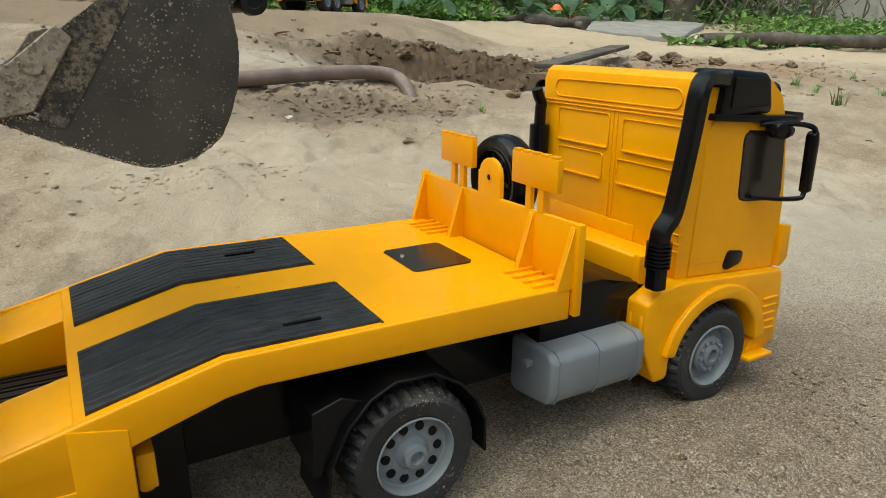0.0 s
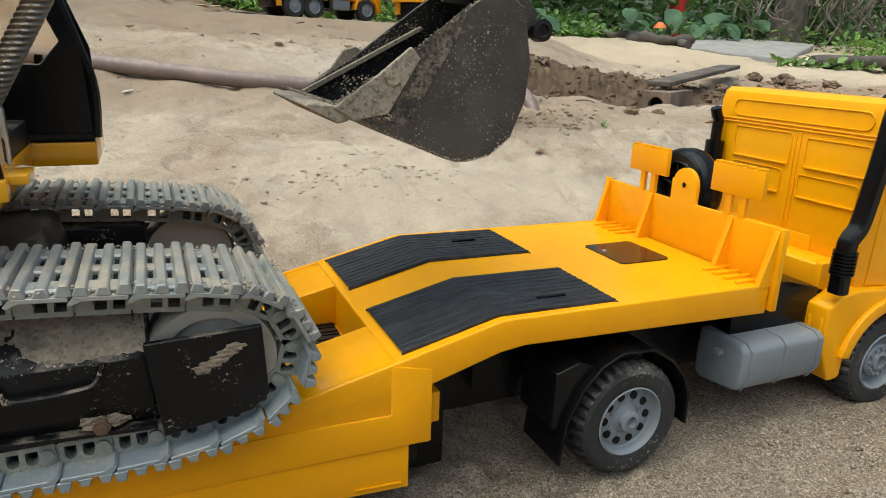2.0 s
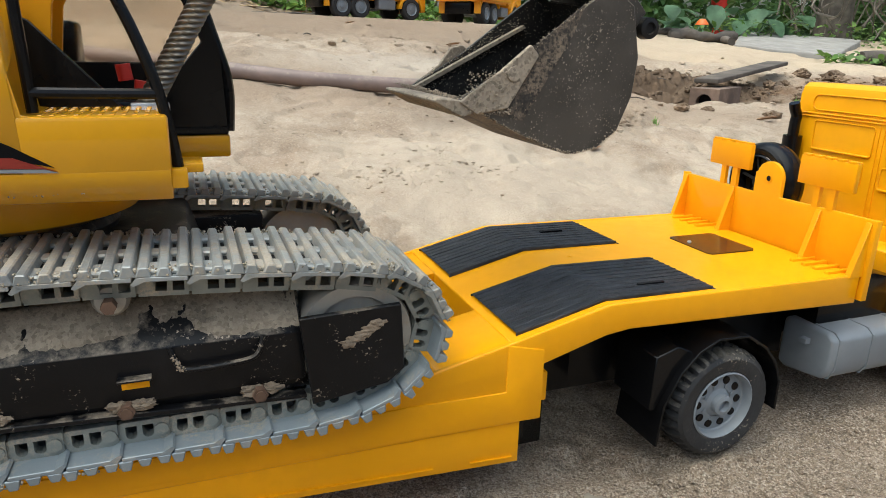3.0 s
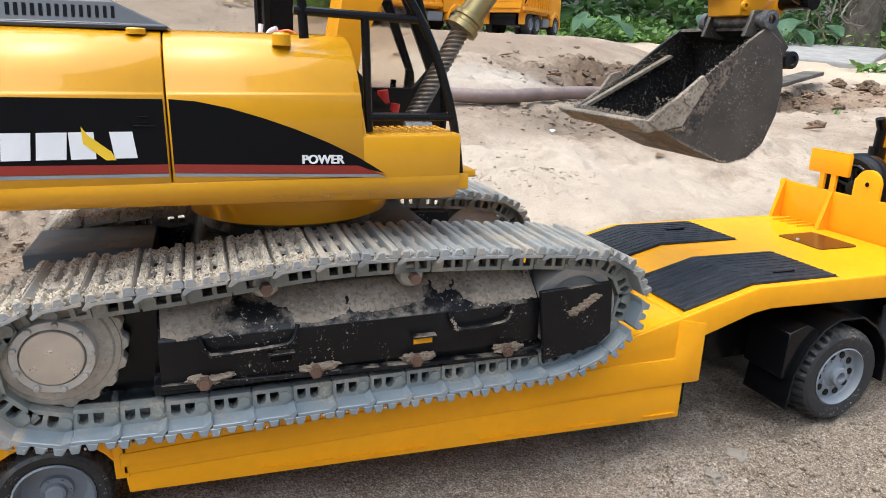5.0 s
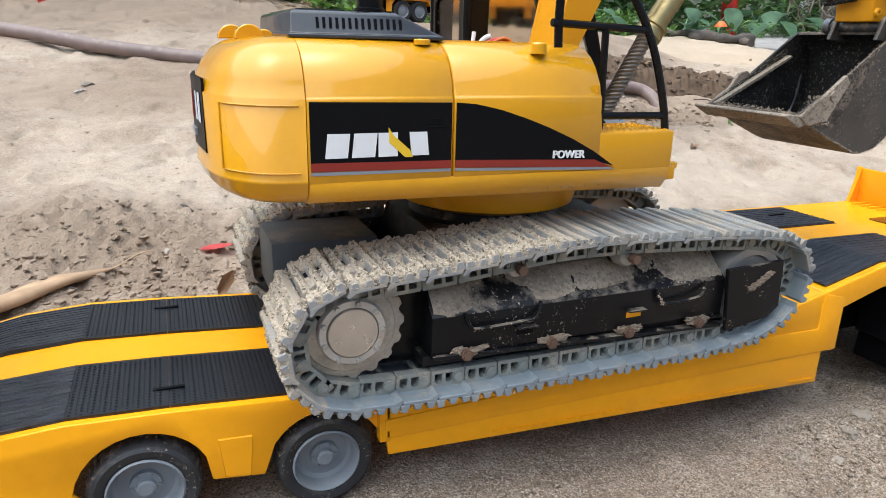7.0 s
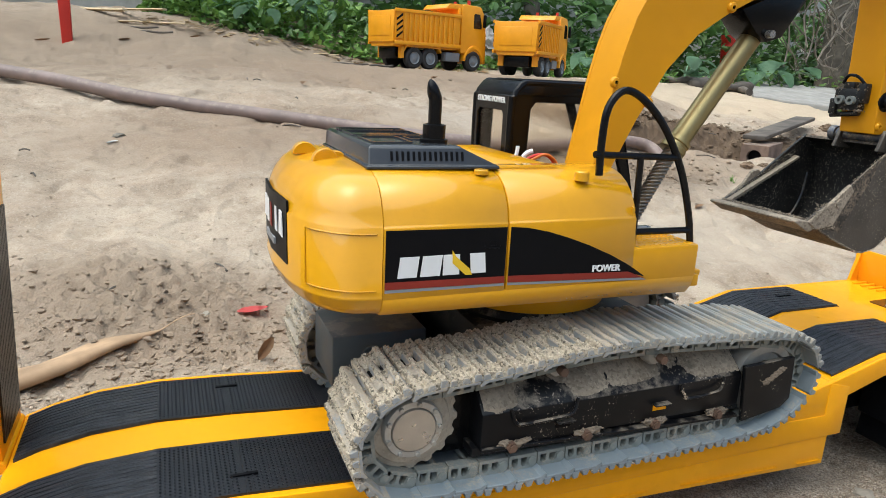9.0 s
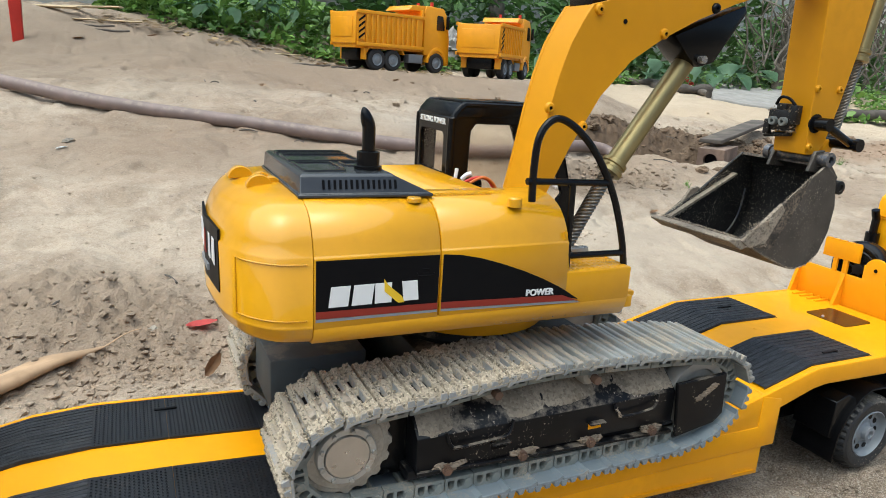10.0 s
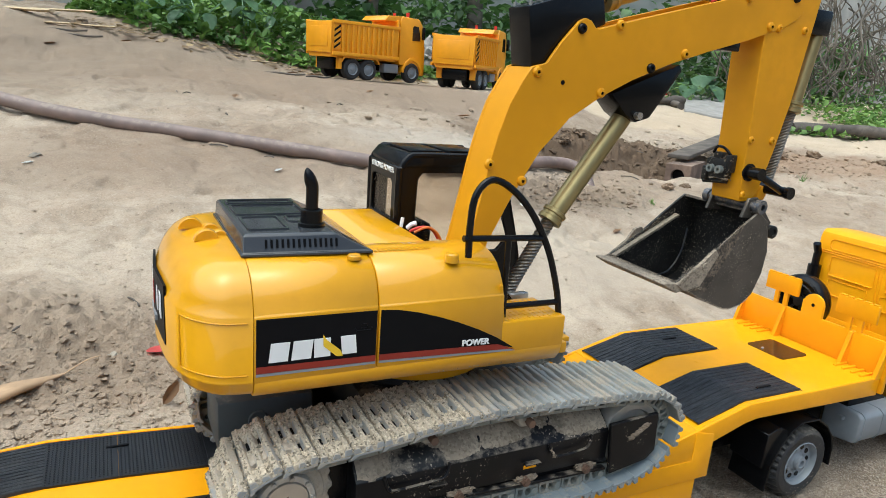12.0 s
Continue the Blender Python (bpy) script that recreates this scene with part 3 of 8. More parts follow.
# platform over the rear axle, bent down at its end
HW = 0.090
neck = [(0.102, DECK), (-0.094, 0.1195), (-0.1555, 0.1042), (-0.1555, 0.0985), (-0.0935, 0.1125), (0.102, 0.1120)]
bm = prism(B(), neck, "y", -HW + 0.001, HW - 0.001, 0.0006, 1)
part("platform", bm, YELLOW, truck, "glossy yellow plastic platform")
HR = 0.0850
TOP = [(-0.4985, 0.0850), (-0.5500, 0.0895), (-0.6120, 0.0938), (-0.6600, 0.0958), (-0.7000, 0.0930), (-0.7290, 0.0868), (-0.7480, 0.0800)]


def bed_top(x):
    """The height of the rear bed's rim at x."""
    for (xa, za), (xb, zb) in zip(TOP, TOP[1:]):
        if xb <= x <= xa:
            return za + (zb - za) * (x - xa) / (xb - xa)
    return TOP[0][1] if x > TOP[0][0] else TOP[-1][1]


side_profile = [(0.102, DECK + 0.0006), (-0.094, 0.1201), (-0.1555, 0.1048), (-0.198, 0.0946), (-0.245, 0.0835), (-0.4995, 0.0850),
                (-0.4995, 0.0560), (-0.1471, 0.0552), (-0.1355, 0.0548), (-0.1355, 0.0892), (-0.0955, 0.1010), (-0.0800, 0.1030), (0.102, 0.0977)]
tail_profile = TOP + [(-0.748, 0.052), (-0.6569, 0.052)] + arc(-0.6275, 0.0505, 0.0335, 170, 24, 12) + [(-0.5945, 0.0495), (-0.5672, 0.0462), (-0.5610, 0.0640)]
tail_profile += arc(-0.533, 0.0455, 0.0335, 146, 30, 12)[1:] + [(-0.4985, 0.0560)]
for s in (-1, 1):
    a, b = (-HW, -HW + 0.0035) if s < 0 else (HW - 0.0035, HW)
    part("side_rail", prism(B(), side_profile, "y", a, b, 0.0012, 3), YELLOW, truck, "long yellow plastic side rail")
    t0, t1 = (-HR, -HR + 0.0035) if s < 0 else (HR - 0.0035, HR)
    part("tail_rail", prism(B(), tail_profile, "y", t0, t1, 0.0007, 2), YELLOW, truck, "yellow plastic side rail over the bed wheels")
    part("rail_step", box(B(), -0.5030, -0.4965, *((-HW, -HR + 0.002) if s < 0 else (HR - 0.002, HW)), 0.0545, 0.0852, 0.0006), YELLOW, truck)
    low = [(-0.1478, 0.0556), (-0.1478, 0.0287), (-0.4975, 0.0447), (-0.4985, 0.0560)]
    y0, y1 = (-HW + 0.0012, -HW + 0.004) if s < 0 else (HW - 0.004, HW - 0.0012)
    part("lower_skirt", prism(B(), low, "y", y0, y1, 0.0006, 2), YELLOW, truck)
    # raised borders on the skirt
    o0, o1 = (-HW - 0.0009, -HW + 0.001) if s < 0 else (HW - 0.001, HW + 0.0009)
    bm = prism(B(), [(-0.1585, 0.1040), (-0.1358, 0.0985), (-0.1358, 0.056), (-0.1475, 0.056), (-0.50, 0.0615), (-0.50, 0.0690), (-0.215, 0.0770), (-0.1585, 0.0758)], "y", o0, o1, 0.0007, 2)
    part("skirt_border", bm, YELLOW, truck)
    l0, l1 = (-HW + 0.0002, -HW + 0.002) if s < 0 else (HW - 0.002, HW - 0.0002)
    bm = B()
    for xa, xb in ((-0.178, -0.152), (-0.30, -0.20), (-0.43, -0.33)):
        za = 0.0325 - (xa + 0.1478) * 0.0457
        zb = 0.0325 - (xb + 0.1478) * 0.0457
        prism(bm, [(xa, za), (xb, zb), (xb, zb + 0.0006), (xa, za + 0.0006)], "y", l0, l1)
    part("skirt_line", bm, YELLOW, truck)
    # upright flap between the wheels
    f0, f1 = (-HR - 0.0008, -HR + 0.002) if s < 0 else (HR - 0.002, HR + 0.0008)
    bm = prism(B(), [(-0.5905, 0.0735), (-0.5880, 0.0500), (-0.5745, 0.0482), (-0.5725, 0.0725)], "y", f0, f1, 0.0005, 1)
    part("flap_panel", bm, YELLOW, truck)

# ramps from the platform down to the low bed, a pocket between them, and the bed itself
for s in (-1, 1):
    y0, y1 = (-HW + 0.0032, -0.036) if s < 0 else (0.036, HW - 0.0032)
    bm = prism(B(), [(-0.1553, 0.1038), (-0.198, 0.0938), (-0.245, 0.0827), (-0.498, 0.0840), (-0.498, 0.0780), (-0.245, 0.0760), (-0.1553, 0.0760)], "y", y0, y1, 0.0008, 2)
    part("bed_lane", bm, YELLOW, truck, "yellow plastic bed lane with a short ramp")
bm = box(B(), -0.500, -0.1553, -0.036, 0.036, 0.056, 0.0752)
box(bm, -0.500, -0.262, -0.036, 0.036, 0.0752, 0.0832)
part("bed_floor", bm, YELLOW, truck)
bm = prism(B(), [(-0.1556, 0.1037), (-0.1490, 0.1037), (-0.1490, 0.060), (-0.1556, 0.060)], "y", -HW + 0.003, HW - 0.003, 0.0004, 1)
part("bed_end_wall", bm, YELLOW, truck)
bm = box(B(), -0.261, -0.1575, -0.0355, 0.0355, 0.0750, 0.0768)
bed_mat = part("bed_mat", bm, PADBLACK, truck, "black ribbed rubber mat")
for i in range(18):
    y = -0.0330 + i * 0.00388
    part("mat_rib", box(B(), -0.2605, -0.158, y - 0.0012, y + 0.0012, 0.0766, 0.0776 + 0.0003 * (i % 3)), PADBLACK, bed_mat)
rear = [(x, z - 0.0007) for x, z in TOP] + [(x, z - 0.0068) for x, z in TOP[::-1]]
part("rear_platform", prism(B(), rear, "y", -HR + 0.0033, HR - 0.0033, 0.0004, 1), YELLOW, truck)
part("tail_beam", box(B(), -0.7495, -0.744, -HR + 0.002, HR - 0.002, 0.050, 0.0785, 0.001), YELLOW, truck)


def mat_strip(prof, y0, y1, ribs, parent):
    """A ribbed black mat laid on a bent profile of (x, z), one skin with uneven lengthwise ribs."""
    bm = B()
    rng = random.Random(int(abs(y0) * 1e4) + int(abs(prof[0][0]) * 100))
    pts = []
    for (xa, za), (xb, zb) in zip(prof, prof[1:]):
        n = max(2, int(abs(xb - xa) / 0.006))
        for k in range(n):
            t = k / n
            pts.append((xa + (xb - xa) * t, za + (zb - za) * t))
    pts.append(prof[-1])
    step = (y1 - y0) / ribs
    cols = [(y0, -0.0012), (y0, 0.0008)]
    for i in range(ribs):
        c = y0 + step * i
        wv = rng.uniform(0.46, 0.56)
        hh = rng.uniform(0.0003, 0.0006)
        cols += [(c + step * 0.05, 0.0012), (c + step * 0.10, 0.0012 + hh), (c + step * 0.17, 0.0012 + hh), (c + step * 0.22, 0.0012), (c + step * 0.60, 0.0010 + wv * 0.0004), (c + step * 0.80, 0.0012)]
    cols += [(y1, 0.0008), (y1, -0.0012)]
    rows = []
    for k, (x, z) in enumerate(pts):
        rows.append([bm.verts.new((x, y + (0.05 * step * noise.noise(Vector((x * 14, (q // 6) * 3.7, y0 * 90))) if 1 < q < len(cols) - 2 else 0), z + hh + (0.00010 * noise.noise(Vector((x * 60, q * 2.3, 0))) if hh > 0.0008 else 0))) for q, (y, hh) in enumerate(cols)])
    for ra, rb in zip(rows, rows[1:]):
        for k in range(len(cols) - 1):
            bm.faces.new((ra[k], ra[k + 1], rb[k + 1], rb[k]))
    return part("ramp_mat", bm, MATRUBBER, parent, "black rubber mat with lengthwise ribs", 40)


def slot(x, y, z, length, parent):
    # solid black bar standing in for the shade inside a slot
    bm = box(B(), x - length / 2, x + length / 2, y - 0.0011, y + 0.0011, z - 0.002, z + 0.0008)
    return part("slot", bm, DECALHOLEBLACK, parent)


MATFRONT = [(-0.0160, 0.1190), (-0.0932, 0.1202), (-0.1505, 0.1063)]
for y0, y1 in ((-0.0832, -0.019), (0.019, 0.0832)):
    mat_strip(MATFRONT, y0, y1, 11, truck)
    slot(-0.0520, -0.0690 if y0 < 0 else 0.0550, 0.1212, 0.019, truck)
    # border of the mat
    bm = box(B(), -0.0160, -0.0145, y0 - 0.001, y1 + 0.001, 0.1165, 0.1190)
    part("mat_border", bm, PADBLACK, truck)


def checker_mat(x0, x1, z0, z1, y0, y1, parent):
    """A flat black mat covered with small raised studs in offset rows."""
    bm = B()
    zz = lambda x: z0 + (z1 - z0) * (x - x0) / (x1 - x0)
    prism(bm, [(x0, z0 + 0.0012), (x1, z1 + 0.0012), (x1, z1 - 0.001), (x0, z0 - 0.001)], "y", y0, y1)
    i = 0
    x = x0 + 0.002
    verts, faces = [], []
    while x < x1 - 0.002:
        y = y0 + 0.002 + (0.0016 if i % 2 else 0)
        while y < y1 - 0.002:
            z = zz(x) + 0.0012
            a = 0.0008
            b = 0.0005
            q = (a, b) if (i + int(y * 1e4)) % 2 else (b, a)
            base = [bm.verts.new((x + sx * q[0], y + sy * q[1], z)) for sx, sy in ((-1, -1), (1, -1), (1, 1), (-1, 1))]
            tip = [bm.verts.new((x + sx * q[0] * 0.5, y + sy * q[1] * 0.5, z + 0.0007)) for sx, sy in ((-1, -1), (1, -1), (1, 1), (-1, 1))]
            bm.faces.new(tip)
            for k in range(4):
                bm.faces.new((base[k], base[(k + 1) % 4], tip[(k + 1) % 4], tip[k]))
            y += 0.0032
        x += 0.0026
        i += 1
    return part("deck_mat", bm, PADBLACK, parent, "black rubber mat with raised chequer studs", 30)


for y0, y1 in ((-0.0785, -0.0185), (0.0185, 0.0785)):
    checker_mat(-0.6600, -0.6120, bed_top(-0.6600) - 0.0003, bed_top(-0.6120) - 0.0003, y0, y1, truck)
    checker_mat(-0.6118, -0.5500, bed_top(-0.6118) - 0.0003, bed_top(-0.5500) - 0.0003, y0, y1, truck)
    mat_strip([(-0.6598, bed_top(-0.6598) + 0.0001), (-0.7000, 0.0932), (-0.7290, 0.0870), (-0.7445, 0.0815)], y0, y1, 14, truck)
    slot(-0.6120, -0.0605 if y0 < 0 else 0.0600, bed_top(-0.6120) + 0.0012, 0.016, truck)
    part("deck_mat", prism(B(), [(-0.5498, bed_top(-0.55) + 0.0008), (-0.500, 0.0856), (-0.500, 0.0838), (-0.5498, bed_top(-0.55) - 0.0015)], "y", y0, y1), PADBLACK, truck)
    part("deck_mat", prism(B(), [(-0.500, 0.0852), (-0.262, 0.0838), (-0.262, 0.0825), (-0.500, 0.0835)], "y", y0, y1), PADBLACK, truck)

# loading ramps folded upright at the tail
for y0, y1 in ((-0.0815, -0.018), (0.018, 0.0815)):
    lean = prism(B(), [(-0.7500, 0.0810), (-0.7440, 0.2690), (-0.7560, 0.2720), (-0.7640, 0.0810)], "y", y0, y1, 0.0015, 2)
    r_ob = part("loading_ramp", lean, YELLOW, truck, "yellow loading ramp folded upright with a black ribbed strip")
    bm = B()
    n = 12
    for i in range(n):
        y = y0 + 0.006 + (y1 - y0 - 0.012) * (i + 0.5) / n
        prism(bm, [(-0.7500, 0.092), (-0.7450, 0.236), (-0.7434, 0.236), (-0.7484, 0.092)], "y", y - 0.0017, y + 0.0017)
    part("ramp_strip", bm, PADBLACK, r_ob)
    part("ramp_hinge", rod(B(), (-0.752, y0 - 0.002, 0.079), (-0.752, y1 + 0.002, 0.079), 0.004), YELLOW, truck)

# inspection plate let into the platform
bm = prism(B(), [(0.0365, 0.0225), (0.074, 0.0225), (0.0765, 0.020), (0.0765, -0.022), (0.074, -0.0245), (0.0365, -0.0245), (0.034, -0.022), (0.034, 0.020)], "z", DECK - 0.002, DECK + 0.0014)
hatch = part("inspection_hatch", bm, PANE, truck, "dark brown plastic hatch with a screw")
part("screw", lathe(B(), [(0, 0.0012), (0.0013, 0.001), (0.0017, 0)], Matrix.Translation((0.041, 0.006, DECK + 0.0014)), 12), STEEL, hatch)
part("deck_nub", lathe(B(), [(0, 0.0012), (0.0016, 0.0008), (0.0022, 0)], Matrix.Translation((-0.068, 0.0, 0.1188)), 12), YELLOW, truck)

# headboard with ribs, two sign plates and a lifting ear
HX = 0.1045
hb = [(-0.091, DECK - 0.001), (0.091, DECK - 0.001), (0.091, 0.1545), (0.0125, 0.1535), (0.0125, 0.1700)] + \
     [(-0.001 + 0.0125 * math.cos(radians(a)), 0.167 + 0.0125 * math.sin(radians(a))) for a in range(10, 180, 20)] + [(-0.0135, 0.167), (-0.0135, 0.1540), (-0.091, 0.1555)]
headboard = part("headboard", prism(B(), hb, "x", HX - 0.0015, HX + 0.0020, 0.0005, 2), YELLOW, truck, "upright yellow headboard")
bm = lathe(B(), [(0.0031, 0), (0.0031, 0.0045), (0.0021, 0.0045), (0.0021, 0.0)], Matrix.Translation((HX + 0.0025, -0.001, 0.1665)) @ pose(0, 0, 0, 0, -90, 0), 18)
part("ear_ring", bm, YELLOW, headboard)
# flat black disc paints the shade of the ear's hole
bm = lathe(B(), [(0, 0), (0.0021, 0)], Matrix.Translation((HX - 0.0017, -0.001, 0.1665)) @ pose(0, 0, 0, 0, -90, 0), 16)
part("ear_hole", bm, BLACK, headboard)
for y in (0.0885, 0.0330, -0.0495, -0.0885):
    bm = prism(B(), [(HX - 0.001, DECK - 0.001), (HX - 0.0135, DECK - 0.001), (HX - 0.0030, 0.1535), (HX - 0.001, 0.1535)], "y", y - 0.0021, y + 0.0021, 0.0003, 1)
    part("headboard_rib", bm, YELLOW, headboard)
for y0, y1 in ((0.0195, 0.0625), (-0.0720, -0.0270)):
    yc = (y0 + y1) / 2
    bm = box(B(), HX - 0.0022, HX + 0.0018, y0, y1, 0.1690, 0.1890, 0.0005)
    for k in range(5):
        y = y0 + (y1 - y0) * (k + 0.5) / 5
        box(bm, HX - 0.0022, HX + 0.0018, y - 0.0032, y + 0.0032, 0.1889, 0.1905, 0.0003)
    box(bm, HX - 0.0015, HX + 0.0015, yc - 0.0095, yc - 0.0040, 0.1540, 0.1692)
    box(bm, HX - 0.0015, HX + 0.0015, yc + 0.0030, yc + 0.0080, 0.1540, 0.1692)
    part("sign_plate", bm, YELLOW, headboard, "yellow crenellated sign plate on two stalks")
for y0 in (0.043, -0.084):
    for k in range(4):
        y = y0 + 0.0035 + k * 0.0095
        bm = box(B(), 0.0815, HX - 0.001, y - 0.0016, y + 0.0016, DECK - 0.0005, DECK + 0.0020, 0.0004)
        part("stop_rib", bm, YELLOW, truck)
part("side_post", box(B(), HX - 0.002, HX + 0.003, -0.0935, -0.0885, 0.1000, 0.1555, 0.0006), YELLOW, headboard)
part("side_post", box(B(), HX - 0.002, HX + 0.003, 0.0885, 0.0935, 0.1000, 0.1555, 0.0006), YELLOW, headboard)

# spare wheel lying upright behind the headboard
sp = wheel("spare_wheel", 0.142, 0.0250, 0.1560, 0.0330, 0.023, 0.020, truck, 1, "trailer", BLACK)
sp.matrix_basis = Matrix.Translation((0.134, 0.040, 0.1540)) @ pose(0, 0, 0, 0, -90, 0)

bm = B()
for k in range(6):
    a = math.pi * k / 3 + 0.3
    c = box(B(), 0.006, 0.0215, -0.0009, 0.0009, -0.0060, -0.0030, 0.0003, 1)
    merge(bm, c, pose(0, 0, 0, 0, 0, math.degrees(a)))
lathe(bm, [(0.0068, -0.005), (0.0064, -0.0018), (0.0045, -0.0012), (0, -0.0012)], Matrix.Identity(4), 20)
part("spoke", bm, BLACK_DUSTY, sp, "dusty black wheel spokes", 30, True)

# chassis
bm = box(B(), -0.125, 0.300, -0.030, -0.018, 0.050, 0.088, 0.001)
box(bm, -0.125, 0.300, 0.018, 0.030, 0.050, 0.088, 0.001)
for x in (-0.11, -0.04, 0.04, 0.12, 0.20):
    box(bm, x - 0.006, x + 0.006, -0.020, 0.020, 0.055, 0.084, 0.001)
# solid black boxes fill the open underside, standing in for its shade
box(bm, -0.100, 0.098, -0.050, 0.050, 0.086, 0.1115, 0.001)
box(bm, -0.088, 0.100, -0.040, 0.040, 0.040, 0.1115, 0.001)
box(bm, -0.134, -0.086, -0.040, 0.040, 0.040, 0.098, 0.001)
part("chassis", bm, BLACK, truck, "black plastic chassis frame with black boxes filling its shaded underside")
bm = prism(B(), [(0.100, 0.1075), (0.150, 0.1065), (0.196, 0.0950), (0.196, 0.070), (0.100, 0.060)], "y", -0.066, 0.066, 0.001)
part("chassis_cover", bm, BLACK, truck)
part("front_axle", rod(B(), (0.2465, -0.074, 0.0355), (0.2465, 0.074, 0.0355), 0.005), BLACK, truck)
part("rear_axle", rod(B(), (0, -0.080, 0.038), (0, 0.080, 0.038), 0.006), BLACK, truck)
bm = lathe(B(), [(0, -0.017), (0.013, -0.012), (0.018, 0), (0.013, 0.012), (0, 0.017)], Matrix.Translation((0, 0, 0.040)) @ pose(0, 0, 0, 0, 90, 0), 20)
part("differential", bm, BLACK, truck)
# kingpin block, drawn down in black to stand in for shade under the neck
bm = box(B(), -0.165, -0.110, -0.050, 0.050, 0.010, 0.075, 0.002)
part("kingpin_block", bm, BLACK, truck)
bm = box(B(), -0.1545, -0.137, -0.0745, -0.062, 0.0330, 0.052, 0.0008)
part("support_leg", bm, BLACK, truck)
bm = rod(B(), (-0.131, -0.072, 0.056), (-0.131, -0.072, 0.078), 0.0035)
box(bm, -0.1345, -0.1265, -0.080, -0.060, 0.060, 0.0785, 0.0008)
part("neck_bracket", bm, YELLOW, truck)

RW = 0.0385
for s in (-1, 1):
    wheel("rear_wheel", 0, s * 0.0900, RW, RW, 0.0238, 0.022, truck, s, "truck")
    wheel("rear_wheel", 0, s * 0.0655, RW, RW, 0.0238, 0.022, truck, s, "trailer")
    wheel("front_wheel", 0.2465, s * 0.0832, 0.0355, RW, 0.0238, 0.022, truck, s, "front")
    for x, z in ((-0.533, 0.0463), (-0.6275, 0.0500)):
        wheel("bed_wheel", x, s * 0.0845, z, 0.0285, 0.0195, 0.022, truck, s, "trailer")
    # mudguard over the rear wheel
    y0, y1 = (-0.0925, -0.050) if s < 0 else (0.050, 0.0925)
    out = [(0.0445, 0.0290), (0.0440, 0.0500), (0.0385, 0.0640), (0.0275, 0.0770), (0.0110, 0.0875), (-0.0130, 0.0885), (-0.0270, 0.0820), (-0.0400, 0.0685), (-0.0500, 0.0480), (-0.0530, 0.0200)]
    inn = [(-0.0513, 0.0200), (-0.0483, 0.0475), (-0.0386, 0.0672), (-0.0260, 0.0804), (-0.0126, 0.0868), (0.0106, 0.0858), (0.0264, 0.0757), (0.0370, 0.0632), (0.0423, 0.0496), (0.0428, 0.0290)]
    part("mudguard", prism(B(), out + inn, "y", y0, y1, 0.0004, 1), BLACK, truck, "black plastic mudguard")
    yb = (-0.0925, -0.0890) if s < 0 else (0.0890, 0.0925)
    bm = prism(B(), [(-0.0270, 0.0790), (-0.0400, 0.0850), (-0.0560, 0.0800), (-0.0570, 0.0440), (-0.0530, 0.0430), (-0.0400, 0.0660)], "y", *((-0.088, -0.050) if s < 0 else (0.050, 0.088)), 0.0006, 1)
    part("guard_bracket", bm, BLACK, truck)

# fuel tank, with straps
for s in (-1, 1):
    prof = [(-0.0865, 0.0460), (-0.0820, 0.0375), (-0.050, 0.0330), (-0.044, 0.036), (-0.044, 0.0700), (-0.048, 0.0730), (-0.0815, 0.0722), (-0.0865, 0.0680)]
    prof = [(y * -s, z) for y, z in prof]
    tank = part("fuel_tank", prism(B(), prof, "x", 0.0945, 0.1730, 0.0024, 3), GREY, truck, "grey plastic fuel tank")
    for x in (0.1010, 0.1330, 0.1660):
        grow_prof = [(y * 1.0 + (-0.0006 if y < -0.06 else 0.0006), z + (0.0006 if z > 0.055 else -0.0006)) for y, z in prof]
        part("tank_strap", prism(B(), grow_prof, "x", x - 0.0007, x + 0.0007), GREY, tank)
    bm = box(B(), 0.0885, 0.0935, *((-0.070, -0.064) if s < 0 else (0.064, 0.070)), 0.060, 0.064, 0.0005)
    part("tank_bracket", bm, GREY, tank)

# the cab
CW = 0.0745
cab_outline = [(0.2075, 0.0960), (0.2062, 0.2240), (0.2085, 0.2310), (0.2140, 0.2345), (0.2480, 0.2335), (0.2820, 0.2290), (0.2960, 0.2180), (0.3060, 0.1960), (0.3150, 0.1440), (0.3165, 0.0960), (0.3140, 0.0800), (0.2120, 0.0800)]
bm = prism(B(), cab_outline, "y", -CW, CW)
crown_edges = [e for e in bm.edges if abs(e.verts[0].co.y - e.verts[1].co.y) < 1e-5 and min(v.co.z for v in e.verts) > 0.215]
bevel(bm, 0.0090, 5, 10, crown_edges)
bevel(bm, 0.0022, 3, 32)
cab = part("cab", bm, YELLOW, truck, "yellow plastic lorry cab")
# back wall: moulded beads round shallow fields
CX = 0.2070


def bead(name, y0, y1, z0, z1, r, w, parent):
    """A thin moulded bead round a field with rounded corners on the back wall."""
    pts = []
    for cy, cz, a in ((y1 - r, z1 - r, 0), (y0 + r, z1 - r, 90), (y0 + r, z0 + r, 180), (y1 - r, z0 + r, 270)):
        pts += arc(cy, cz, r, a, a + 90, 4)
    pts.append(pts[0])
    return part(name, tube(B(), [(CX - 0.0004 - (z - 0.12) * 0.0085, y, z) for y, z in pts], w, 6), YELLOW, parent)


def wall_panel(y0, y1, z0, z1):
    pan = bead("back_panel", y0, y1, z0, z1, 0.0022, 0.00055, cab)
    bm = box(B(), CX - 0.0019 - (z0 - 0.12) * 0.0085, CX, y0 + 0.001, y1 - 0.001, z0 - 0.0006, z0 + 0.0009, 0.0005, 2)
    part("panel_ledge", bm, YELLOW, pan)
    return pan


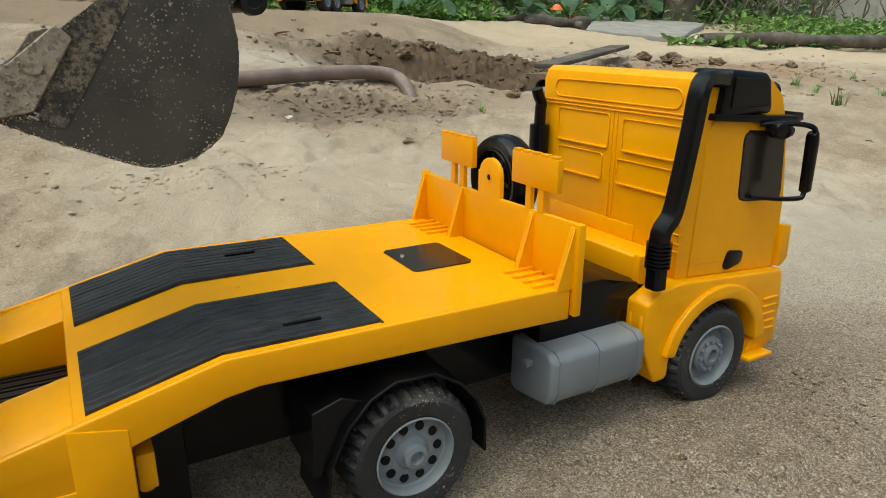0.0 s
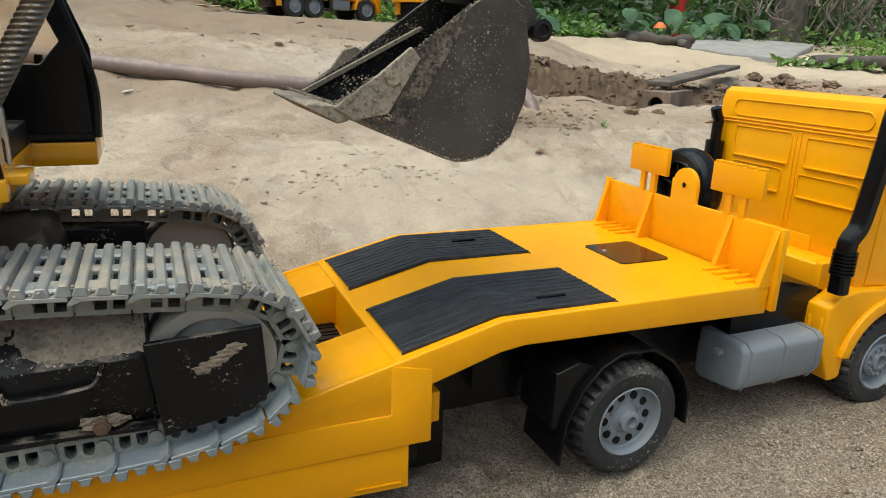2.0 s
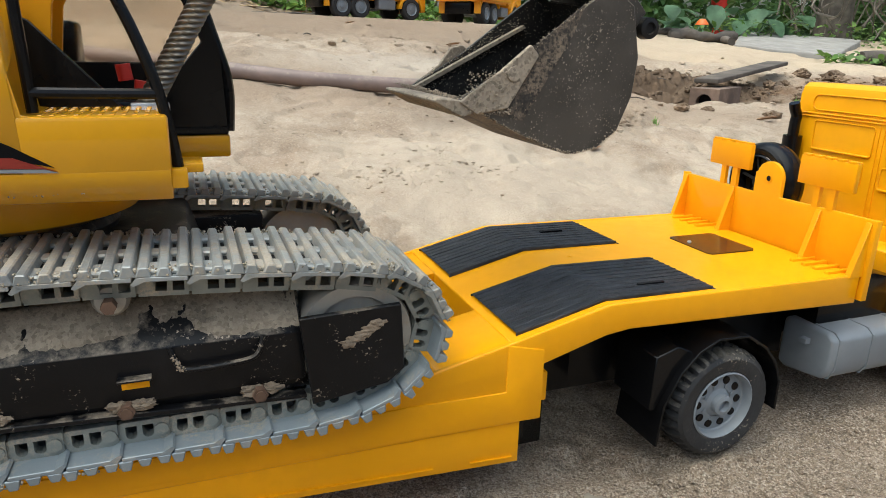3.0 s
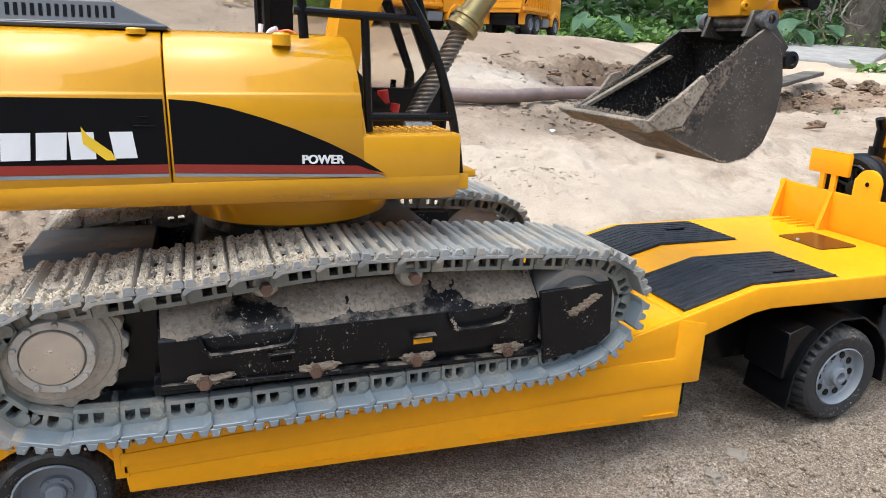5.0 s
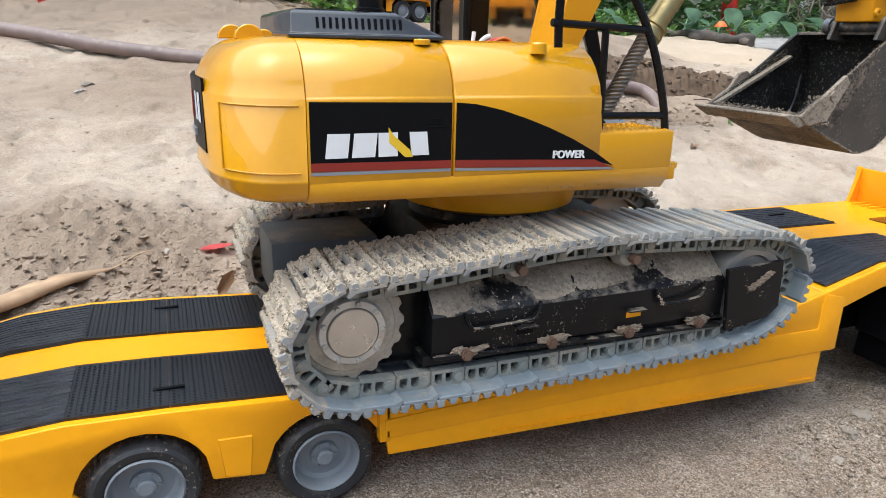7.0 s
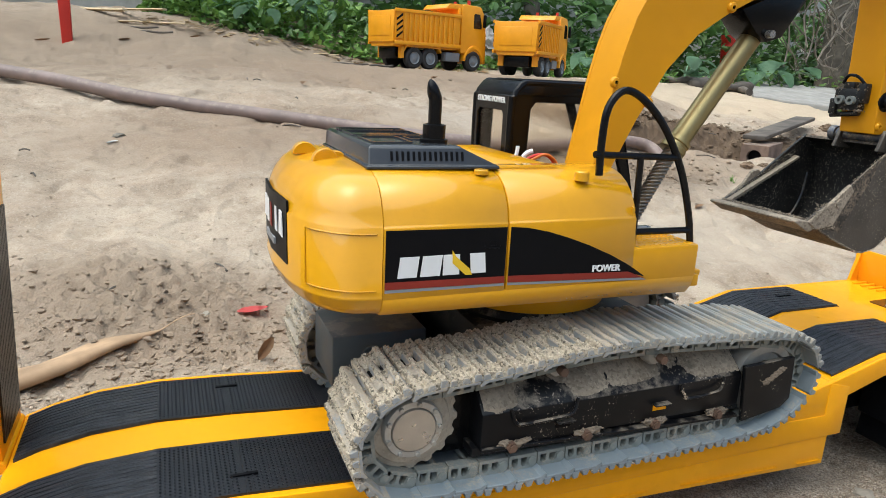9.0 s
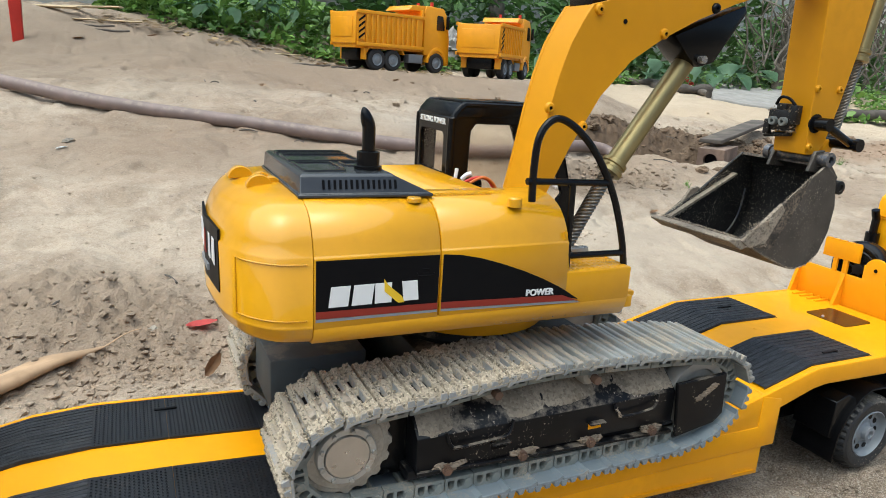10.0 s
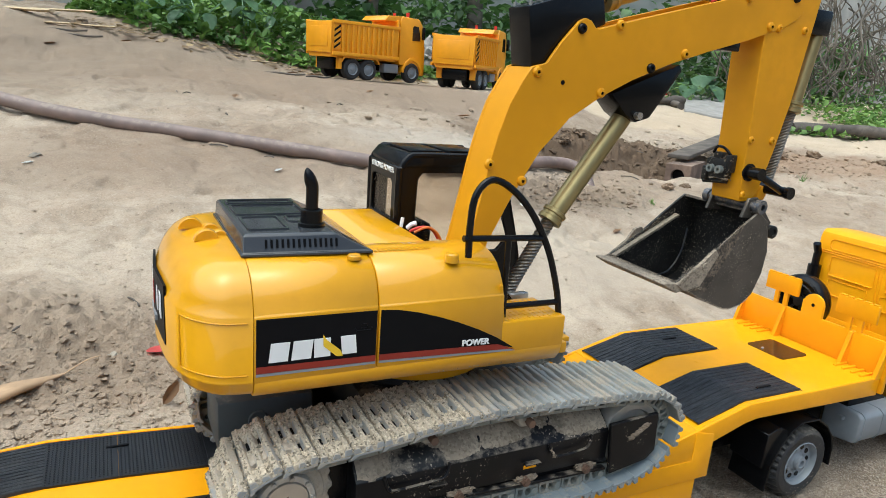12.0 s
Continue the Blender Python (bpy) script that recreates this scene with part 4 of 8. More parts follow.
for y0, y1, z0, z1 in ((-0.0020, 0.0550, 0.1785, 0.2030), (-0.0680, -0.0160, 0.1785, 0.2010), (0.0030, 0.0530, 0.1545, 0.1735), (-0.0640, -0.0130, 0.1545, 0.1720)):
    wall_panel(y0, y1, z0, z1)
bead("upper_bead", -0.0660, 0.0600, 0.2120, 0.2250, 0.0060, 0.0006, cab)
part("lower_field", box(B(), CX - 0.0007, CX + 0.001, -0.0340, 0.0600, 0.1110, 0.1270, 0.0006, 2), YELLOW, cab)
bm = B()
for z in (0.2062, 0.2088):
    box(bm, CX - 0.0018, CX + 0.003, -0.0725, 0.0725, z - 0.0006, z + 0.0006, 0.0003, 1)
part("back_moulding", bm, YELLOW, cab)
bm = B()
for y, lean in ((-0.0100, 0.0), (-0.0058, 0.0)):
    box(bm, CX - 0.0012, CX + 0.001, y - 0.0005, y + 0.0005, 0.1280, 0.2050)
part("centre_moulding", bm, YELLOW, cab)
bm = B()
for z in (0.1180, 0.1235, 0.1300, 0.1370, 0.1465):
    box(bm, CX - 0.0010, CX + 0.004, -0.0748, -0.0690, z - 0.0006, z + 0.0006, 0.0003, 1)
part("corner_louvre", bm, YELLOW, cab)
# ledge behind the cab
bm = prism(B(), [(0.1860, 0.0900), (0.1860, 0.1130), (0.1905, 0.1150), (0.2080, 0.1150), (0.2080, 0.0900)], "y", -0.060, 0.060, 0.0008)
box(bm, 0.1820, 0.208, -0.0660, -0.0600, 0.093, 0.1165, 0.0006)
box(bm, 0.1740, 0.200, -0.065, 0.065, 0.0860, 0.0910, 0.002)
part("rear_ledge", bm, YELLOW, cab)
for s in (-1, 1):
    side = lambda a, b: (a * -s, b * -s) if s < 0 else (-b * -s, -a * -s)
    def yr(a, b):
        return (-b, -a) if s < 0 else (a, b)
    # door with window, handle, and the wheel arch below
    door = part("cab_door", prism(B(), [(0.2190, 0.0985), (0.2230, 0.1950), (0.2270, 0.2050), (0.2990, 0.2000), (0.3060, 0.1880), (0.3125, 0.1400), (0.3130, 0.0905)], "y", *yr(CW - 0.001, CW + 0.0010), 0.0006, 1), YELLOW, cab, "yellow cab door with a dark window")
    win = [(0.2622, 0.1535), (0.2602, 0.1890), (0.2615, 0.1930), (0.2655, 0.1955), (0.2985, 0.1928), (0.3018, 0.1908), (0.3032, 0.1870), (0.3080, 0.1520), (0.3078, 0.1475), (0.3045, 0.1445), (0.2690, 0.1478), (0.2638, 0.1498)]
    rim = [(x + (0.0011 if x > 0.284 else -0.0011), z + (0.0011 if z > 0.17 else -0.0011)) for x, z in win]
    part("window_seal", prism(B(), rim, "y", *yr(CW + 0.0002, CW + 0.0013), 0.0003, 1), BLACK, door, "thin black window seal")
    part("window_pane", prism(B(), win, "y", *yr(CW + 0.0002, CW + 0.0016), 0.0002, 1), PANE, door, "dark brown window pane")
    part("door_handle", prism(B(), [(0.2548, 0.1015), (0.2580, 0.1105), (0.2605, 0.1118), (0.2728, 0.1100), (0.2745, 0.1082), (0.2735, 0.1020), (0.2705, 0.1000), (0.2590, 0.0975), (0.2560, 0.0985)], "y", *yr(CW, CW + 0.0028), 0.0009, 2), BLACK, door, "black recessed door handle")
    part("door_crease", prism(B(), [(0.2195, 0.1078), (0.2540, 0.1058), (0.2540, 0.1050), (0.2195, 0.1070)], "y", *yr(CW, CW + 0.0015)), YELLOW, door)
    part("door_strip", prism(B(), [(0.2130, 0.0968), (0.3150, 0.0885), (0.3150, 0.0860), (0.2130, 0.0940)], "y", *yr(CW - 0.001, CW + 0.0018), 0.0005), YELLOW, cab)
    fender = [(0.1985, 0.0290), (0.1885, 0.0285), (0.1745, 0.0570), (0.1745, 0.0885), (0.1900, 0.0965), (0.2040, 0.0990), (0.3155, 0.0905), (0.3200, 0.0600), (0.3150, 0.0450), (0.2960, 0.0450)]
    part("fender", prism(B(), fender + arc(0.2460, 0.0365, 0.0450, 12, 186, 28), "y", *yr(0.0480, 0.0835), 0.0022, 3), YELLOW, cab, "rounded yellow front fender")
    part("arch_lip", prism(B(), arc(0.2460, 0.0365, 0.0545, 4, 168, 28) + arc(0.2460, 0.0365, 0.0438, 168, 4, 28), "y", *yr(0.060, 0.0872), 0.0018, 3), YELLOW, cab)
    bm = B()
    for k in range(3):
        y = 0.058 + k * 0.0100
        box(bm, 0.1735, 0.1775, *yr(y, y + 0.0026), 0.062 - 0.003 * k, 0.0800, 0.0008)
    part("wing_rib", bm, YELLOW, cab)
    # step unit and bumper ahead of the wheel
    bm = prism(B(), [(0.2860, 0.0900), (0.3160, 0.0900), (0.3200, 0.0600), (0.3140, 0.0260), (0.2870, 0.0240), (0.2880, 0.0300), (0.2990, 0.0420), (0.3010, 0.0560)], "y", *yr(0.056, 0.0820), 0.0014, 2)
    part("step_unit", bm, YELLOW, cab)
    bm = B()
    for k in range(5):
        z = 0.0440 + k * 0.0062
        box(bm, 0.2970, 0.3130, *yr(0.066, 0.0850), z, z + 0.0020, 0.0006, 1)
    part("step", bm, YELLOW, cab)
    part("step_plate", box(B(), 0.2800, 0.3080, *yr(0.062, 0.0910), 0.0245, 0.0275, 0.001), YELLOW, cab)
    # mirror on its arm
    arm = smooth_path([(0.272, 0, 0.2005), (0.290, 0, 0.2010), (0.3030, 0, 0.1980), (0.3060, 0, 0.1880), (0.3040, 0, 0.1560), (0.2980, 0, 0.1490), (0.2720, 0, 0.1500)], 5)
    bm = tube(B(), [(p.x, s * (CW + 0.003 + 0.019 * min(1, max(0, (p.x - 0.272) / 0.03))), p.z) for p in arm], 0.0018, 8)
    mir = part("wing_mirror", bm, BLACK, cab, "black mirror on a looped arm")
    part("mirror_shell", prism(B(), [(0.3030, 0.1530), (0.3012, 0.1940), (0.3060, 0.1965), (0.3082, 0.1890), (0.3085, 0.1540)], "y", *yr(CW + 0.0175, CW + 0.0248), 0.0014, 2), BLACK, mir)
    part("mirror_shell", prism(B(), [(0.2750, 0.1935), (0.2760, 0.2005), (0.2840, 0.2030), (0.2960, 0.1975), (0.2950, 0.1925), (0.2850, 0.1900)], "y", *yr(CW + 0.004, CW + 0.0140), 0.0016, 2), BLACK, mir)
    part("corner_vane", prism(B(), [(0.3150, 0.1240), (0.3260, 0.1220), (0.3265, 0.0960), (0.3190, 0.0905), (0.3140, 0.0920)], "y", *yr(CW - 0.004, CW + 0.004), 0.001), YELLOW, cab)
# front
bm = box(B(), 0.3100, 0.3260, -0.0800, 0.0800, 0.0260, 0.0640, 0.004, 3)
part("bumper", bm, YELLOW, cab)
bm = B()
for k in range(5):
    box(bm, 0.3115, 0.3160, -0.055, 0.055, 0.070 + k * 0.011, 0.077 + k * 0.011, 0.001)
part("grille", bm, BLACK, cab)
part("windscreen", prism(B(), [(0.3140, 0.1440), (0.3055, 0.1920), (0.3040, 0.1920), (0.3120, 0.1440)], "y", -0.066, 0.066), PANE, cab)
bm = prism(B(), [(0.2980, 0.2080), (0.3280, 0.2050), (0.3290, 0.1990), (0.3000, 0.1990)], "y", -0.072, 0.072, 0.001)
part("sun_visor", bm, BLACK, cab, "black sun visor")
# roof gear: air box over the door, long snorkel pipe down the back corner
part("air_box", prism(B(), [(0.2270, 0.2075), (0.2300, 0.2320), (0.2345, 0.2372), (0.2690, 0.2345), (0.2745, 0.2300), (0.2790, 0.2120), (0.2780, 0.2075)], "y", -0.0800, -0.0480, 0.0026, 3), BLACK, cab, "black roof air box")
part("air_box_lid", prism(B(), [(0.2350, 0.2130), (0.2360, 0.2325), (0.2690, 0.2300), (0.2745, 0.2130)], "y", -0.0812, -0.0800, 0.0004, 1), BLACK, cab)
part("roof_rail", prism(B(), [(0.2215, 0.2055), (0.2225, 0.2100), (0.2800, 0.2062), (0.3060, 0.2050), (0.3140, 0.2020), (0.3120, 0.1975), (0.3000, 0.1975), (0.2900, 0.2000)], "y", -0.0800, -0.0700, 0.0010), BLACK, cab)
part("horn", lathe(B(), [(0, 0), (0.003, 0), (0.003, 0.012), (0.0065, 0.020), (0, 0.019)], Matrix.Translation((0.288, -0.058, 0.2200)) @ pose(0, 0, 0, 0, 90, 0), 16), BLACK, cab)
sn = smooth_path([(0.2400, -0.0725, 0.2285), (0.2230, -0.0760, 0.2315), (0.2080, -0.0795, 0.2310), (0.2010, -0.0820, 0.2230), (0.1988, -0.0820, 0.2050), (0.1935, -0.0820, 0.1700), (0.1890, -0.0820, 0.1485), (0.1825, -0.0820, 0.1400), (0.1805, -0.0820, 0.1320), (0.1810, -0.0820, 0.1000)], 6)
bm = B()
rows = []
for i, p in enumerate(sn):
    d = (sn[min(i + 1, len(sn) - 1)] - sn[max(i - 1, 0)]).normalized()
    side = Vector((0, 1, 0))
    side = (side - d * side.dot(d)).normalized()
    nn = d.cross(side)
    a, b = 0.0060, 0.0052
    rows.append([bm.verts.new(p + side * a * u + nn * b * w) for u, w in ((1, 0.6), (0.65, 1), (-0.65, 1), (-1, 0.6), (-1, -0.6), (-0.65, -1), (0.65, -1), (1, -0.6))])
for ra, rb in zip(rows, rows[1:]):
    for k in range(8):
        bm.faces.new((ra[k], ra[(k + 1) % 8], rb[(k + 1) % 8], rb[k]))
bm.faces.new(rows[0][::-1])
bm.faces.new(rows[-1])
snork = part("snorkel", bm, BLACK, cab, "thick black intake pipe")
for k in range(7):
    bm = lathe(B(), [(0.005, 0), (0.0082, 0.0004), (0.0082, 0.0016), (0.005, 0.002)], Matrix.Translation((0.1808, -0.082, 0.1140 + k * 0.0026)), 18)
    part("bellows", bm, BLACK, snork)
ex = smooth_path([(0.1990, 0.0700, 0.1500), (0.1990, 0.0700, 0.1950), (0.1995, 0.0700, 0.2050), (0.1965, 0.0700, 0.2110), (0.1945, 0.0700, 0.2165)], 5)
bm = tube(B(), ex, 0.0046, 12)
rod(bm, (0.1990, 0.0700, 0.140), (0.1990, 0.0700, 0.1880), 0.0080, None, 16)
part("exhaust_pipe", bm, BLACK, cab, "black exhaust stack")


# ---- the excavator on the low bed ----
exc = thing("toy_excavator", (-0.385, 0.0, 0.085), "yellow toy excavator with sandy metal tracks standing on the low-loader bed", "toy excavator")

TRACK = [(-0.5280, 0.0915), (-0.4700, 0.0880), (-0.3900, 0.0870), (-0.3200, 0.0868), (-0.2650, 0.0875), (-0.2340, 0.0930), (-0.2135, 0.1060), (-0.2045, 0.1230), (-0.2080, 0.1420), (-0.2220, 0.1545),
         (-0.2500, 0.1605), (-0.3050, 0.1650), (-0.3600, 0.1675), (-0.4050, 0.1668), (-0.4700, 0.1605), (-0.5200, 0.1568), (-0.5410, 0.1500), (-0.5525, 0.1355), (-0.5535, 0.1170), (-0.5450, 0.1005)]
SHOES = 37
loop = [Vector((p.x, 0, p.y)) for p in smooth_path([Vector((x, z)) .to_3d() for x, z in TRACK], 12, True)]


def along_loop(pts, count):
    """Points at even steps along a closed line, with its direction."""
    n = len(pts)
    seg = [(pts[(i + 1) % n] - pts[i]).length for i in range(n)]
    total = sum(seg)
    out = []
    i, acc = 0, 0.0
    for k in range(count):
        want = total * k / count
        while acc + seg[i] < want:
            acc += seg[i]
            i += 1
        t = (want - acc) / seg[i]
        out.append(pts[i].lerp(pts[(i + 1) % n], t))
    return out, total / count


shoe_at, PITCH = along_loop(loop, SHOES)
SW = 0.031


def shoe_mesh(name, mat, seed, cake=False):
    """One shoe, drawn flat: x along the chain, z outwards; three ribs across with toothed ends, slots between them, and the two links below with their pins."""
    rng = random.Random(seed)
    bm = B()
    hp = PITCH * 0.472
    box(bm, -hp * 0.955, hp * 0.955, -SW, SW, -0.0010, 0.0010, 0.0003, 1)
    ribs = ((-hp * 0.80, 0.0058), (-0.0004, 0.0048), (hp * 0.74, 0.0050))
    for cx, h in ribs:
        prism(bm, [(cx - 0.0032, 0.0008), (cx - 0.0018, h), (cx + 0.0016, h), (cx + 0.0030, 0.0008)], "y", -SW, SW, 0.0005, 1)
    for a, b in zip(ribs, ribs[1:]):
        cx = (a[0] + b[0]) / 2
        for y0, y1 in ((-SW + 0.003, -0.0165), (0.0165, SW - 0.003), (-0.004, 0.004)):
            box(bm, cx - 0.0036, cx + 0.0036, y0, y1, 0.0008, 0.0032, 0.0008, 1)
    # pairs of black ovals beside the link bolts, painting the shade of holes through the plate
    for a, b in zip(ribs, ribs[1:]):
        cx = (a[0] + b[0]) / 2
        for cy in (-0.0103, 0.0103):
            hole = [(cx + 0.0030 * math.cos(q), cy + 0.0052 * math.sin(q)) for q in [2 * math.pi * k / 12 for k in range(12)]]
            prism(bm, hole, "z", 0.0004, 0.0013, 0, 1, None, 3)
    # inner face turned down along the trailing edge
    prism(bm, [(hp - 0.003, -0.0008), (hp + 0.0010, -0.0028), (hp + 0.0020, -0.0020), (hp - 0.0004, 0.0012)], "y", -SW, SW)
    if cake:
        nx, ny = 40, 88
        grid = []
        for i in range(nx):
            row = []
            for j in range(ny):
                x = -hp + 2 * hp * i / (nx - 1)
                y = -SW + 2 * SW * j / (ny - 1)
                q = Vector((x * 240, y * 240, seed * 7.0))
                ridge = max(h * min(1.0, max(0.0, (0.0034 - abs(x - cx)) / 0.0016)) for cx, h in ribs)
                z = max(0.0040 + 0.0018 * noise.noise(q * 0.30), ridge + 0.0004) + 0.0007 * noise.noise(q) + 0.0006 * noise.noise(q * 3.1) + rng.uniform(-0.0005, 0.0006)
                for a, b in zip(ribs, ribs[1:]):
                    cx = (a[0] + b[0]) / 2
                    for cy in (-0.010, 0.010):
                        z -= 0.0046 * math.exp(-((x - cx) / 0.0024) ** 4 - ((y - cy) / 0.0062) ** 4) * (1.0 if seed % 2 else 0.7)
                edge = min(i, nx - 1 - i, j, ny - 1 - j)
                if edge == 0:
                    z = 0.0005
                row.append(bm.verts.new((x, y, z)))
            grid.append(row)
        for i in range(nx - 1):
            for j in range(ny - 1):
                f = bm.faces.new((grid[i][j], grid[i + 1][j], grid[i + 1][j + 1], grid[i][j + 1]))
                f.material_index = 2
    for cy in (-0.0165, 0.0165):
        y0, y1 = cy - 0.0030, cy + 0.0030
        z0, z1 = -0.0112, -0.0008
        # the link: two arched windows side by side, then a solid cheek for the pin
        for xa, xb, wa, wb in ((-hp, -0.0023, -0.0080, -0.0034), (-0.0023, 0.0050, -0.0012, 0.0034)):
            arch = [(wa, z0 + 0.0022), (wb, z0 + 0.0022)] + arc((wa + wb) / 2, z1 - 0.0042, (wb - wa) / 2, 0, 180, 6)
            rim = []
            for k, (px, pz) in enumerate(arch):
                f = (px - wa) / (wb - wa)
                rim.append((xa + (xb - xa) * f, z0 if k < 2 else z1) if 0 < k - 1 < 8 or k < 2 else (xa, z1))
            c = B()
            rings = [[c.verts.new((px, yy, pz)) for px, pz in line] for line, yy in ((rim, y0), (rim, y1), (arch, y1), (arch, y0))]
            for k in range(4):
                ra, rb = rings[k], rings[(k + 1) % 4]
                for i in range(len(arch)):
                    c.faces.new((ra[i], ra[(i + 1) % len(arch)], rb[(i + 1) % len(arch)], rb[i]))
            merge(bm, c, None, 1)
        box(bm, 0.0049, hp, y0, y1, z0, z1, 0, 1, None, 1)
        rod(bm, (hp * 0.66, y0 - 0.0012, -0.0062), (hp * 0.66, y1 + 0.0012, -0.0062), 0.0030, None, 10, 1)
        box(bm, hp - 0.001, hp + 0.002, y0 + 0.001, y1 - 0.001, z0 + 0.001, z1 - 0.001, 0, 1, None, 1)
    rod(bm, (hp * 0.66, -0.012, -0.0062), (hp * 0.66, 0.012, -0.0062), 0.0016, None, 8, 1)
    me = bpy.data.meshes.new(name)
    bm.normal_update()
    bmesh.ops.recalc_face_normals(bm, faces=[f for f in bm.faces if f.material_index != 2])
    bm.to_mesh(me)
    bm.free()
    for m in (mat, LINK, CAKE, DECALHOLEBLACK):
        me.materials.append(m)
    shade(me, 30)
    return me


def shoe_pose(i, yc):
    p = shoe_at[i]
    d = (shoe_at[(i + 1) % SHOES] - shoe_at[i - 1]).normalized()
    out = Vector((d.z, 0, -d.x))
    m = Matrix((d, (0, 1, 0), out)).transposed()
    if m.determinant() < 0:
        m = Matrix((d, (0, -1, 0), out)).transposed()
    return Matrix.Translation((p.x, yc, p.z)) @ m.to_4x4()


def mud_patch(seed, blobs):
    """Uneven dabs of mud, each at (x, y, z) with three half-sizes, joined."""
    bm = B()
    off = Vector((seed * 3.1, seed * 1.7, 0))
    for x, y, z, a, b, c in blobs:
        m = B()
        bmesh.ops.create_icosphere(m, subdivisions=3, radius=1)
        for v in m.verts:
            d = v.co.normalized()
            k = 1 + 0.7 * noise.noise(d * 1.9 + off + Vector((x, y, z)) * 200) + 0.35 * noise.noise(d * 5 + off)
            v.co = Vector((d.x * a * k, d.y * b * k, d.z * c * k))
        merge(bm, m, Matrix.Translation((x, y, z)))
    return bm


def crumbs(seed, count, pick, rmin, rmax):
    """Small uneven lumps of sand, joined."""
    r = random.Random(seed)
    bm = B()
    for _ in range(count):
        c = B()
        bmesh.ops.create_icosphere(c, subdivisions=1, radius=rmin * (rmax / rmin) ** (r.random() ** 1.6))
        for v in c.verts:
            v.co *= r.uniform(0.7, 1.3)
        merge(bm, c, Matrix.Translation(pick(r)))
    return bm


clean_shoe = shoe_mesh("track_shoe", SHOE, 1)
lower_shoe = shoe_mesh("track_shoe", SHOE_CLEAN, 1)
sandy_shoe = [shoe_mesh("track_shoe", SHOE_SANDY, k, k > 2) for k in (2, 3, 4, 5)]

for s in (-1, 1):
    yc = s * 0.0785
    yo = lambda a, b: (yc + min(s * a, s * b), yc + max(s * a, s * b))
    # the black side frame, its top sloped and heaped with sand
    bm = prism(B(), [(yc + s * 0.0215, 0.1080), (yc + s * 0.0215, 0.1320), (yc + s * 0.0030, 0.1490), (yc - s * 0.0200, 0.1490), (yc - s * 0.0200, 0.1080)], "x", -0.4760, -0.2690, 0.0008, 2)
    under = part("track_frame", bm, FRAMEBLK, exc, "scratched black track frame, its top covered with sand")
    bm = box(B(), -0.480, -0.2640, *yo(-0.014, 0.0180), 0.1020, 0.1085, 0.0008)
    part("frame_beam", bm, FRAMEBLK, under)
    bm = prism(B(), [(-0.4760, 0.1075), (-0.2690, 0.0985), (-0.2690, 0.1008), (-0.4760, 0.1102)], "y", *yo(0.0180, 0.0235), 0.0004, 1)
    part("frame_lip", bm, FRAMEBLK, under)
    bm = prism(B(), [(-0.2715, 0.1395), (-0.2235, 0.1415), (-0.2215, 0.1080), (-0.2300, 0.1010), (-0.2665, 0.0955)], "y", *yo(0.0225, 0.0258), 0.0005, 1)
    part("guard_plate", bm, FRAMEBLK, under, "scratched black guard plate")
    part("mud_smear", mud_patch(7, [(-0.2490 + 0.0035 * k, yc + s * 0.0256, 0.1243 + 0.0022 * k, 0.0040, 0.0009, 0.0020) for k in range(5)]), MUD, under)
    for x0, x1, z in ((-0.4570, -0.4090, 0.1290), (-0.3260, -0.2870, 0.1270)):
        pts = smooth_path([(x0, yc + s * 0.0225, z + 0.005), (x0 + 0.003, yc + s * 0.0243, z - 0.0035), (x0 + 0.010, yc + s * 0.0248, z - 0.0052), (x1 - 0.010, yc + s * 0.0248, z - 0.0042), (x1 - 0.003, yc + s * 0.0243, z - 0.0018), (x1, yc + s * 0.0225, z + 0.006)], 5)
        gh = part("grab_handle", tube(B(), pts, 0.0012, 8), FRAMEBLK, under)
        part("mud_lump", crumbs(int(-x0 * 1e4), 34 if x0 < -0.4 else 60, lambda r: (lambda q: (q.x + r.uniform(-0.001, 0.001), q.y + s * r.uniform(0, 0.0012), q.z + r.uniform(-0.001, 0.001)))(pts[r.choice([2, 3, 4, 5, 6, 7] if x0 > -0.4 else range(4, len(pts) - 3))]), 0.0003, 0.0007 if x0 < -0.4 else 0.0011), MUD, gh)
    # slots are solid boxes: black for shade inside, yellow for the bed showing through
    for x in (-0.4180, -0.3410):
        bm = box(B(), x - 0.0055, x + 0.0055, *yo(0.0205, 0.0219), 0.1150, 0.1205)
        part("frame_slot", bm, YELLOW if x > -0.36 else DECALHOLEBLACK, under)
        # lip added only to hide the slot from above
        part("slot_lip", box(B(), x - 0.0068, x + 0.0068, *yo(0.0205, 0.0262), 0.1198, 0.1210, 0.0003, 1), FRAMEBLK, under)
    for x, z in ((-0.4240, 0.1560), (-0.3470, 0.1545)):
        bm = lathe(B(), [(0, 0), (0.0020, 0), (0.0022, 0.0035), (0.0060, 0.0036), (0.0075, 0.006), (0.0075, 0.012), (0.0060, 0.0128), (0.0060, 0.030), (0, 0.030)], Matrix.Translation((x, yc + s * 0.022, z)) @ pose(0, 0, 0, -90 * -s, 0, 0), 20)
        ro = part("carrier_roller", bm, STEEL_DUSTY, under, "dusty carrier roller")
        part("roller_bolt", rod(B(), (x, yc + s * 0.0215, z), (x, yc + s * 0.0270, z), 0.0031, None, 6), RUST, ro)
        part("roller_post", box(B(), x - 0.005, x + 0.005, *yo(-0.004, 0.006), 0.1450, z), FRAMEBLK, ro)
    for k in range(4):
        x = -0.4560 + k * 0.0553
        z = 0.1090 - k * 0.0014
        bm = rod(B(), (x, yc + s * 0.0165, z), (x, yc + s * 0.0262, z), 0.0036, None, 6)
